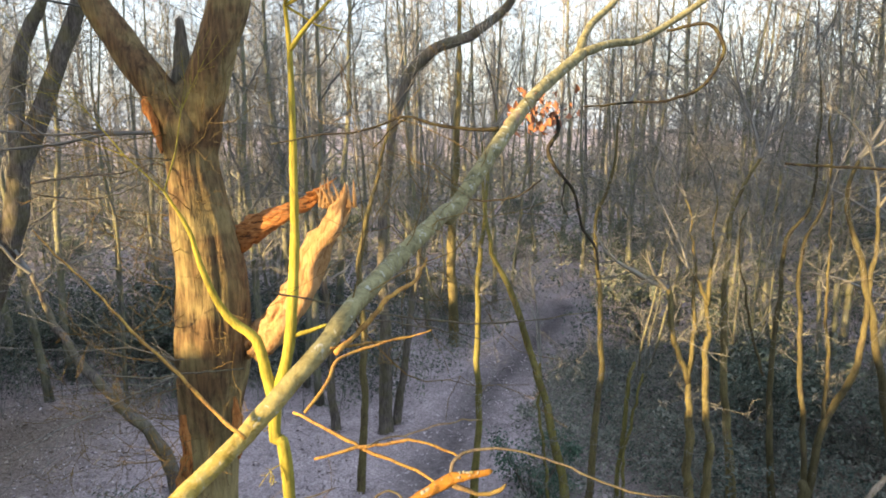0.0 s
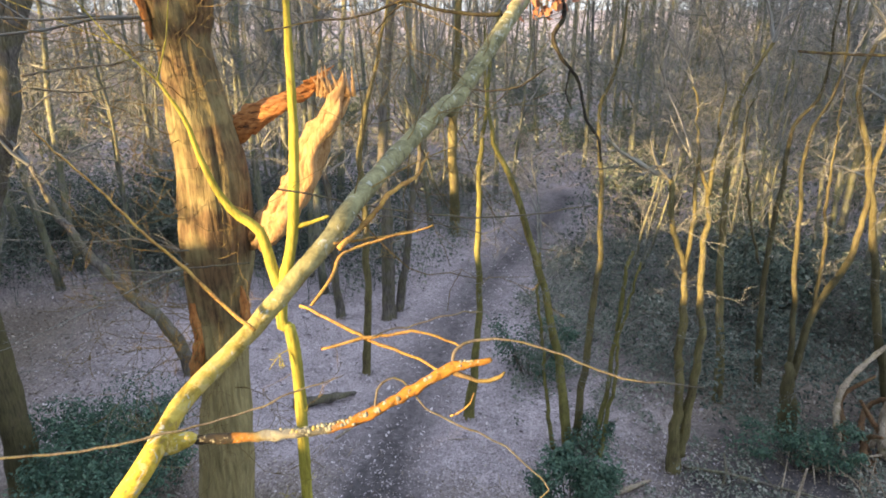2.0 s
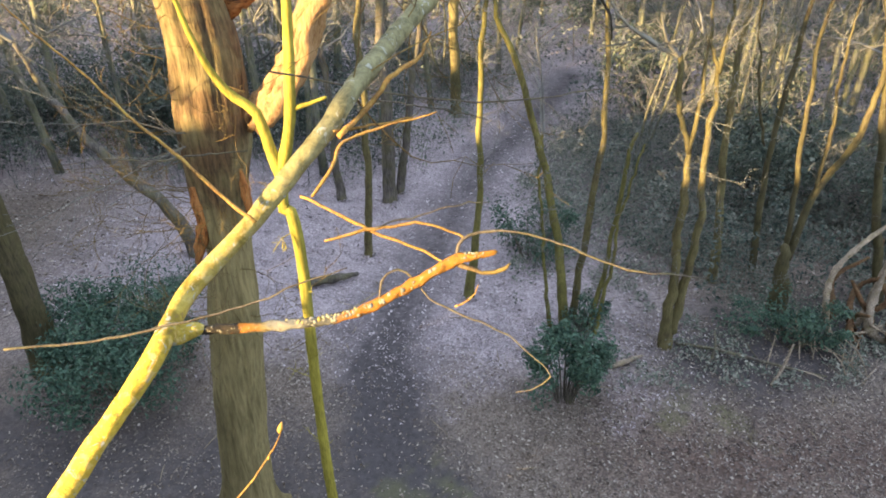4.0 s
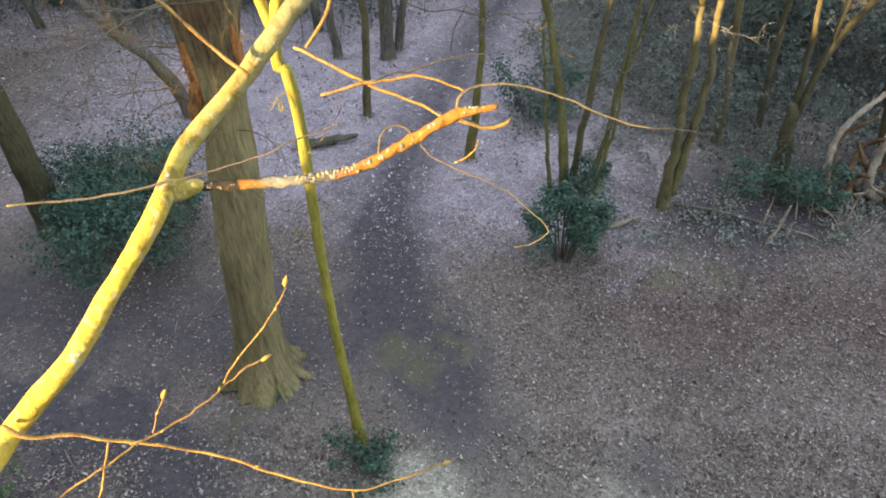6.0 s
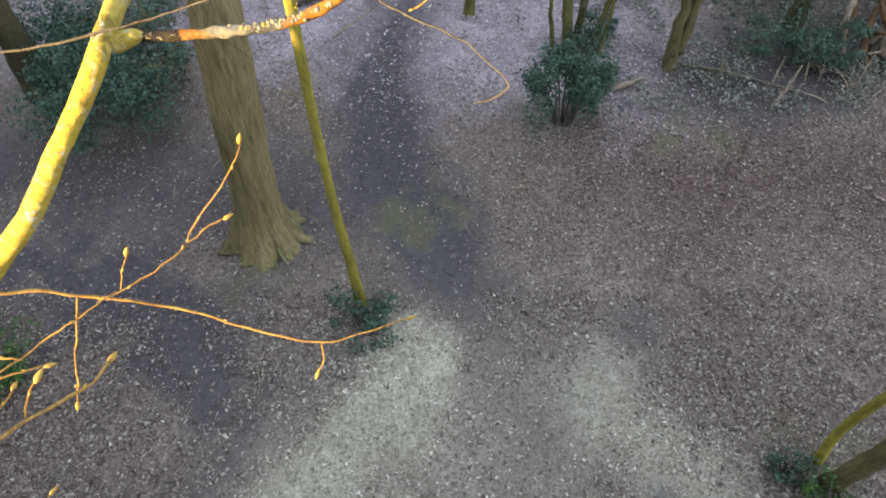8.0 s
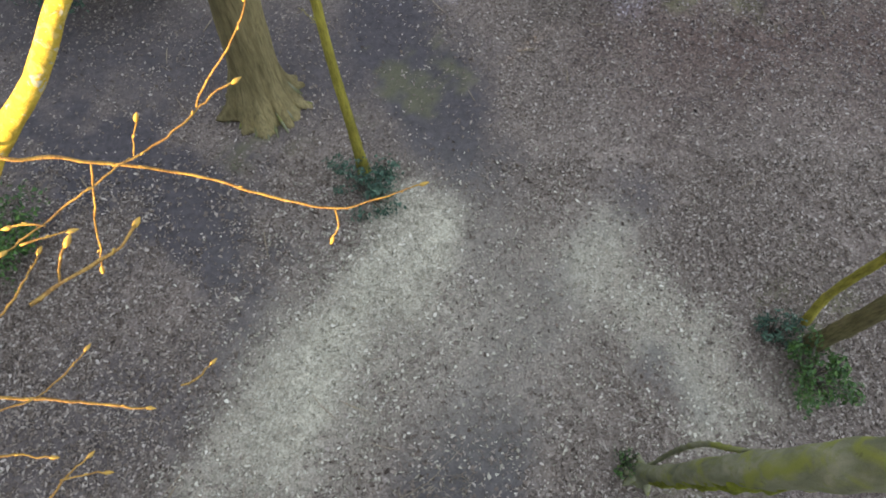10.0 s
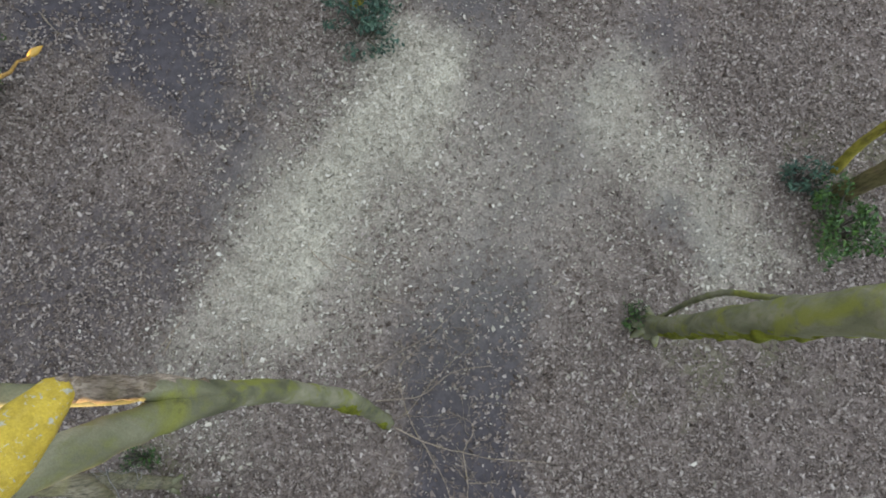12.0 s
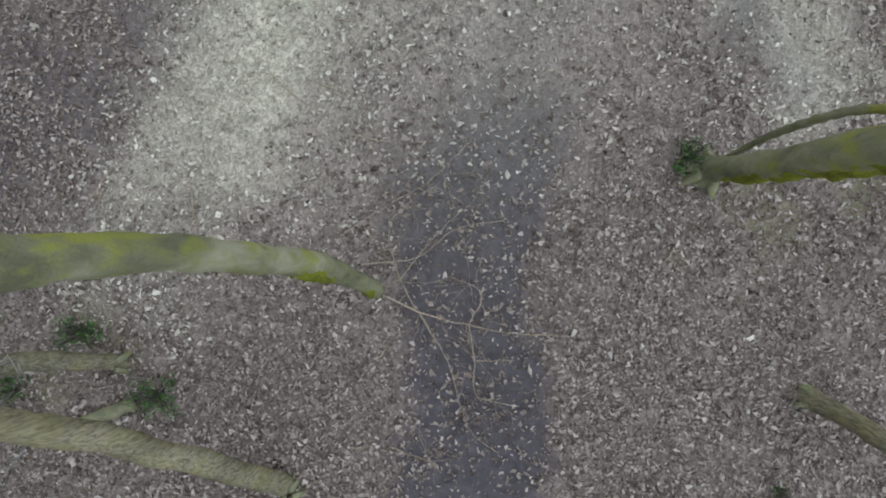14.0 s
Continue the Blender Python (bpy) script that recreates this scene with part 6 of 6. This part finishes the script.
def brambles():
    """Low grey-green bramble and dead bracken between the far stems."""
    rng = np.random.default_rng(17)
    s = Shape()
    n = 170000
    y = 10.5 + 103 * rng.uniform(0, 1, n) ** 1.7
    x = rng.uniform(-0.85, 0.85, n) * (y + 4)
    edge = np.where(x < -2.5, 19.6, np.where(x > 4.5, 14.0 - 0.25 * np.minimum(x, 10), 21.5)) + 1.2 * ripple(x, y, 0.5)
    lumps = ripple(x, y, 0.8)
    keep = (y > edge) & (away(x, y, PATH_LINE) > 1.3) & (lumps > -0.55)
    x, y, lumps = x[keep], y[keep], lumps[keep]
    n = len(x)
    top = (0.9 + 0.5 * lumps) * np.where(x > 4.5, 1.5, 1.0) * (1 + np.maximum(0, y - 30) / 30)
    z = np.maximum(0.03, rng.uniform(0, 1, n) ** 0.7 * top)
    L = rng.uniform(0.07, 0.17, n) * (1 + np.maximum(0, y - 18) / 22)
    normal, along = rng.normal(0, 0.8, (n, 3)) + (0, -0.2, 1.0), rng.normal(0, 1, (n, 3))
    # one bramble in two tones, the right-hand one darkened as if in shade
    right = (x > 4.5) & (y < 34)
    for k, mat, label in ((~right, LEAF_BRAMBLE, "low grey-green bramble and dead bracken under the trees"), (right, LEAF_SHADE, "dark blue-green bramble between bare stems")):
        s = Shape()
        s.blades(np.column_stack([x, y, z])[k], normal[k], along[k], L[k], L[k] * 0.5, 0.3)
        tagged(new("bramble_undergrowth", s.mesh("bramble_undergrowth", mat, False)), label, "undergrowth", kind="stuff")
    n = 46000
    x, y = rng.uniform(-24, -1.5, n), 19.5 + 14 * rng.uniform(0, 1, n) ** 1.3
    keep = (y > 20.6 + 1.0 * ripple(x, y, 0.5)) & (away(x, y, PATH_LINE) > 2.6) & (ripple(x, y, 0.7) > -0.7)
    x, y = x[keep], y[keep]
    n = len(x)
    L = rng.uniform(0.06, 0.2, n)
    s = Shape()
    s.blades(np.column_stack([x, y, 0.03 + rng.uniform(0, 1, n) ** 0.8 * (1.15 + 0.6 * ripple(x, y, 0.9))]), rng.normal(0, 0.8, (n, 3)) + (0, -0.2, 0.9), rng.normal(0, 1, (n, 3)), L, L * 0.45, 0.3)
    for k in range(900):
        px, py = rng.uniform(-22, 1.5), 18.6 + 14 * rng.uniform(0, 1) ** 1.2
        if float(away(np.array(px), np.array(py), PATH_LINE)) > 2.0:
            a, reach, h = rng.uniform(0, 6.28), rng.uniform(0.5, 1.6), rng.uniform(0.5, 1.5)
            s.tube(spline([(px, py, 0, 0.008), (px + 0.3 * reach * math.cos(a), py + 0.3 * reach * math.sin(a), h, 0.007), (px + reach * math.cos(a), py + reach * math.sin(a), h * rng.uniform(0.3, 1.0), 0.003)], 0.4), 3)
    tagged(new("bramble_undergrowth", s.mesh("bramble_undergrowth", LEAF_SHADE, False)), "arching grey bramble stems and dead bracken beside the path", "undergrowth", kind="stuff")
    n = 60000
    x, y = rng.uniform(1.6, 15, n), rng.uniform(12.2, 24, n)
    rise = np.clip((y - 13.2 + 1.2 * ripple(x, y, 0.7)) / 3.5, 0, 1)
    keep = (away(x, y, PATH_LINE) > 1.9 + 0.5 * ripple(x, y, 1.3)) & (rng.uniform(0, 1, n) < rise)
    x, y, rise = x[keep], y[keep], rise[keep]
    n = len(x)
    L = rng.uniform(0.06, 0.15, n)
    s = Shape()
    s.blades(np.column_stack([x, y, 0.03 + rng.uniform(0, 1, n) ** 0.8 * rise * (0.85 + 0.45 * ripple(x, y, 1.0))]), rng.normal(0, 0.8, (n, 3)) + (0, -0.2, 0.9), rng.normal(0, 1, (n, 3)), L, L * 0.5, 0.3)
    tagged(new("bramble_undergrowth", s.mesh("bramble_undergrowth", LEAF_BRAMBLE, False)), "dense grey-green bramble among the stems", "undergrowth", kind="stuff")
    n = 26000
    x, y = rng.uniform(2.6, 12.5, n), rng.uniform(9.6, 17, n)
    keep = (ripple(x, y, 1.1) + 0.5 * ripple(x, y, 2.9) > 0.45 - 0.10 * (x - 3)) & (away(x, y, PATH_LINE) > 3.0)
    x, y = x[keep], y[keep]
    n = len(x)
    L = rng.uniform(0.05, 0.11, n)
    s = Shape()
    s.blades(np.column_stack([x, y, 0.04 + rng.uniform(0, 1, n) ** 1.5 * (0.22 + 0.12 * ripple(x, y, 1.7))]), rng.normal(0, 0.6, (n, 3)) + (0, -0.1, 1.0), rng.normal(0, 1, (n, 3)), L, L * 0.55, 0.25)
    tagged(new("ground_ivy", s.mesh("ground_ivy", LEAF_BRAMBLE, False)), "low blue-green ground ivy over the litter", "undergrowth", kind="stuff")


# darker copy of the bramble leaf, with shade put into its colour
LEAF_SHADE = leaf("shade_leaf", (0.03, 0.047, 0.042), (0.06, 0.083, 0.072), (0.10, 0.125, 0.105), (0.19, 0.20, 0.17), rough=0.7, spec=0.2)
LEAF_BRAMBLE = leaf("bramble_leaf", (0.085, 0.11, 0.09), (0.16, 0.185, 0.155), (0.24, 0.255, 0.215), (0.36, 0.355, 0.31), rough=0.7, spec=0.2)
brambles()


def far_wood():
    rng = np.random.default_rng(12)
    s = Shape()
    for k in range(420):
        d = rng.uniform(55, 125)
        a = rng.uniform(-0.85, 0.85) if k % 4 else rng.uniform(0, 6.28)
        x, y = d * math.sin(a), d * math.cos(a)
        h, lean = rng.uniform(15, 27), rng.normal(0, 0.05, 2)
        r = rng.uniform(0.08, 0.24)
        s.tube(np.array([(x + lean[0] * h * u, y + lean[1] * h * u, h * u, r * (1 - 0.85 * u)) for u in (0, 0.3, 0.6, 1)]), 5)
        for m in range(15):
            u = rng.uniform(0.3, 1.0)
            b = rng.uniform(0, 6.28)
            p = np.array((x + lean[0] * h * u, y + lean[1] * h * u, h * u))
            grow(s, rng, p, (math.cos(b), math.sin(b), rng.uniform(0.6, 1.6)), r * (1 - 0.8 * u) * 0.6, h * rng.uniform(0.12, 0.26), 1, 4, up=0.4, wild=0.6, sides=3, seg=2.5, thin=0.022)
    tagged(new("far_woods", s.mesh("far_woods", TWIGS)), "distant bare woodland of grey-brown trunks and twigs", "woods", kind="stuff")


far_wood()


def thicket():
    """Unseen hollies and ivy-clad trees, added towards the low sun to shape its shade."""
    rng = np.random.default_rng(31)
    b = np.array((-math.sin(radians(SUN_AZ)), -math.cos(radians(SUN_AZ))))
    e = np.array((b[1], -b[0]))
    s = Shape()
    n = 40000
    across = rng.uniform(-40, 40, n)
    # the dips let sun reach the branch, sapling, coppiced stems and far trees
    top = 9.6 + 0.5 * np.sin(across * 0.45 + 1) + 0.5 * np.sin(across * 1.3) + 0.4 * np.sin(across * 3.1) - 1.6 * np.exp(-((across - 5.0) / 0.45) ** 2) - 3.3 * np.exp(-((across - 0.9) / 1.1) ** 2) - 1.9 * np.exp(-((across - 6.0) / 0.36) ** 2) - 1.9 * np.clip((across - 9.2) / 1.2, 0, 1)
    z = rng.uniform(0, 1, n) ** 0.85 * top
    c2 = b[None] * (17.0 + rng.normal(0, 1.3, n))[:, None] + e[None] * across[:, None]
    L = rng.uniform(0.5, 1.0, n)
    s.blades(np.column_stack([c2, z]), rng.normal(0, 1, (n, 3)) + np.append(b, 0.3) * 1.2, rng.normal(0, 1, (n, 3)), L, L * 0.7, 0.25)
    tagged(new("holly_thicket", s.mesh("holly_thicket", LEAF_DARK, False)), "unseen tall leafy screen added to shade the wood", "thicket", kind="stuff")
    s = Shape()
    for k in range(26):
        a0 = -42 + 84 * (k + rng.uniform(0.2, 0.8)) / 26
        if -0.6 < a0 < 8:
            a0 = min((-1.3, 3.3, 7.35), key=lambda q: abs(q - a0))
        x, y = b * rng.uniform(19, 24) + e * a0
        s.tube(spline([(x, y, 0, 0.3), (x + rng.normal(0, 0.3), y, 8, 0.24), (x + rng.normal(0, 0.5), y, 16, 0.14), (x, y, 22, 0.05)], 2.0), 7)
        for j in range(24 if -4 < a0 < 9 else 40):
            n = 130
            off = rng.normal(0, 1.5)
            low = 15.4 if -2.5 < a0 + off < 4.5 else 13.4 if a0 + off < 8.0 else 10.4 if a0 + off < 9.8 else 11.6
            lump = np.array((x, y, 0)) + np.append(e, 0) * off + (0, 0, rng.uniform(low, 25))
            d = rng.normal(0, 0.55, (n, 3)) * (1.2, 1.2, 0.8)
            L = rng.uniform(0.2, 0.45, n)
            s.blades(lump + d, rng.normal(0, 1, (n, 3)) + np.append(b, 0.3), rng.normal(0, 1, (n, 3)), L, L * 0.7, 0.25)
    # more leaf lumps, placed to shade the oak's upper part and right-hand stems
    for k in range(34):
        n = 130
        lump = np.append(b * rng.uniform(19, 24) + e * rng.uniform(5.5, 8.6), rng.uniform(13.1, 18))
        L = rng.uniform(0.2, 0.45, n)
        s.blades(lump + rng.normal(0, 0.5, (n, 3)), rng.normal(0, 1, (n, 3)) + np.append(b, 0.3), rng.normal(0, 1, (n, 3)), L, L * 0.7, 0.25)
    tagged(new("ivy_clad_trees", s.mesh("ivy_clad_trees", LEAF_DARK, False)), "unseen tall leafy trees added to block the upper sun", "trees", kind="stuff")


thicket()


# ---- fallen wood on the ground ----
def stick(name, label, pts, mat, sides=8, group="", rough=0.12, forks=0, seed=0):
    t = thing(name, (pts[0][0], pts[0][1], 0.0), label, "branch", group)
    limb(t, "stick", pts, mat, sides, 0.05, rough, seed=seed)
    if forks:
        rng = np.random.default_rng(seed)
        s = Shape()
        p = spline(local(pts, t.location), 0.1)
        for _ in range(forks):
            i = int(rng.uniform(0.15, 0.95) * (len(p) - 1))
            a = rng.uniform(0, 6.28)
            grow(s, rng, p[i, :3], (math.cos(a), math.sin(a), 0.12), max(0.003, p[i, 3] * 0.5), rng.uniform(0.4, 1.0), 2, 3, up=-0.15, wild=0.6)
        tagged(part("twig_growth", s, mat, t), kind="stuff")
    return t


ROOT_WOOD = bark("root_wood", (0.09, 0.055, 0.035), (0.28, 0.18, 0.11), (0.22, 0.17, 0.10), 0.3, 3.0, depth=0.01)
FALLEN = "fallen wood on the litter"
def twig_spray():
    """A fallen spray of forking twigs on the path."""
    t = thing("fallen_branch", (-0.6, -0.44, 0.0), "fallen grey twiggy branch lying across the dark path", "branch", FALLEN)
    for k, line in enumerate([[(-0.78, -0.44), (-0.35, -0.64), (0.15, -0.79), (0.54, -0.86), (1.16, -0.89)], [(0.15, -0.79), (0.21, -1.14), (0.22, -1.48), (0.65, -1.59)], [(0.22, -1.13), (0.6, -1.14)], [(-0.92, -0.18), (-0.35, -0.1), (-0.01, 0.15), (0.49, 0.27)],
    [(-0.63, -0.38), (-0.47, -0.24), (-0.24, 0.04), (0.16, 0.43), (0.35, 0.71)], [(-0.38, -0.64), (-0.58, -0.19), (-0.63, 0.21), (-0.46, 0.43), (-0.18, 0.6)], [(0.15, -0.79), (0.27, -0.47), (-0.01, -0.3)], [(-0.35, -0.64), (-0.07, -1.14), (0.15, -1.82), (0.43, -2.04)],
    [(-1.14, 0.1), (-0.63, 0.43), (-0.24, 0.66), (0.16, 1.02)], [(-0.64, -1.99), (-0.19, -2.18)]]):
        n = len(line)
        limb(t, "twig", [(x, y, 0.05 + 0.05 * math.sin(2.2 * i + k), (0.011 if k in (0, 3) else 0.0075) * (1 - 0.55 * i / n)) for i, (x, y) in enumerate(line)], DEAD_WOOD, 6, 0.03, 0.1, seed=k, wobble=0.006)
        rng = np.random.default_rng(k)
        s = Shape()
        p = spline(local([(x, y, 0.06, 0.004) for x, y in line], t.location), 0.05)
        for _ in range(3 + n):
            i = int(rng.uniform(0.1, 0.98) * (len(p) - 1))
            a = rng.uniform(0, 6.28)
            grow(s, rng, p[i, :3], (math.cos(a), math.sin(a), 0.1), 0.003, rng.uniform(0.2, 0.5), 1, 3, up=-0.1, wild=0.7, seg=0.1, thin=0.0025)
        tagged(part("twig_growth", s, DEAD_WOOD, t), kind="stuff")


twig_spray()
stick("fallen_log", "pale dead log on the litter", [(3.35, 10.25, 0.05, 0.05), (3.7, 10.4, 0.07, 0.055), (4.1, 10.6, 0.06, 0.03)], DEAD_WOOD, 10, FALLEN, seed=4)
stick("fallen_branch", "pale broken stick standing out of ivy", [(6.45, 9.75, 0.0, 0.03), (6.7, 9.95, 0.3, 0.03), (6.85, 10.1, 0.75, 0.02)], DEAD_WOOD, 8, FALLEN, seed=5)
stick("fallen_branch", "long dead branch fallen in the undergrowth", [(4.9, 11.0, 0.08, 0.03), (5.7, 10.6, 0.2, 0.035), (6.6, 10.2, 0.18, 0.03), (7.6, 9.9, 0.1, 0.015)], BARK_GREY, 8, FALLEN, forks=2, seed=6)
stick("fallen_branch", "dead stick fallen in the undergrowth", [(5.3, 10.2, 0.05, 0.03), (5.6, 10.6, 0.2, 0.03), (5.8, 11.2, 0.25, 0.02)], BARK_GREY, 8, FALLEN, forks=2, seed=7)
stick("fallen_log", "dead mossy log lying on the litter beyond the oak", [(-3.6, 13.2, 0.12, 0.12), (-2.9, 13.4, 0.13, 0.11), (-2.2, 13.7, 0.1, 0.06)], BARK_GREY, 10, FALLEN, seed=8)
stick("fallen_branch", "whitish bare dead branch on the litter", [(-2.4, 11.9, 0.1, 0.03), (-1.9, 12.3, 0.25, 0.025), (-1.4, 12.7, 0.4, 0.012)], DEAD_WOOD, 8, FALLEN, forks=3, seed=9)
stick("dead_roots", "twisted dead wood of an upturned root", [(8.35, 11.2, 0.0, 0.06), (8.2, 11.5, 0.7, 0.07), (8.35, 11.8, 1.4, 0.06), (9.0, 12.0, 2.1, 0.05), (9.7, 12.2, 2.5, 0.05)], DEAD_WOOD, 10, FALLEN, seed=10)
stick("dead_roots", "twisted dead wood of an upturned root", [(9.5, 11.0, 0.0, 0.07), (9.0, 11.1, 0.4, 0.09), (9.1, 11.4, 1.1, 0.07), (9.45, 11.7, 1.9, 0.03)], DEAD_WOOD, 10, FALLEN, forks=3, seed=11)
stick("dead_roots", "bleached split root standing up", [(8.9, 11.3, 0.3, 0.05), (9.2, 11.6, 1.2, 0.05), (9.4, 11.8, 2.1, 0.02)], DEAD_WOOD, 10, FALLEN, seed=12)
rng = np.random.default_rng(62)
for k in range(15):
    x, y, a = rng.uniform(6.4, 8.6), rng.uniform(9.7, 11.0), rng.uniform(0, 3.14)
    L, h = rng.uniform(0.4, 1.1), rng.uniform(0.1, 0.7)
    stick("dead_stick", "pale crooked dead stick tangled in the ivy", [(x, y, 0.02, 0.014), (x + 0.4 * L * math.cos(a), y + 0.4 * L * math.sin(a), h * 0.7, 0.015), (x + L * math.cos(a), y + L * math.sin(a), h, 0.006)], DEAD_WOOD, 6, "tangled sticks", forks=1, seed=200 + k)
for k in range(7):
    x, y, a = rng.uniform(8.2, 9.8), rng.uniform(10.8, 12.2), rng.uniform(0, 6.28)
    h = rng.uniform(0.8, 2.0)
    stick("dead_roots", "twisted brown dead wood of an upturned root", [(x, y, 0.0, 0.06), (x + 0.35 * math.cos(a), y + 0.3 * math.sin(a), h * 0.3, 0.065), (x + 0.1 * math.cos(a + 1), y + 0.3, h * 0.6, 0.055), (x + 0.5 * math.cos(a + 2), y + 0.4 * math.sin(a + 2), h, 0.03)], ROOT_WOOD, 9, FALLEN, seed=240 + k)
rng = np.random.default_rng(61)
for k in range(46):
    x, y, a, L = rng.uniform(-6, 8), rng.uniform(-2.6, 12), rng.uniform(0, 6.28), rng.uniform(0.15, 0.6)
    if clear_of(x, y, 0.6):
        dx, dy = L * math.cos(a), L * math.sin(a)
        stick("dead_stick", "short dead stick on the leaf litter", [(x, y, 0.03, 0.008), (x + dx * 0.5, y + dy * 0.5, 0.05, 0.009), (x + dx, y + dy + 0.04, 0.035, 0.004)], DEAD_WOOD, 6, "dead sticks", seed=k)

litter()
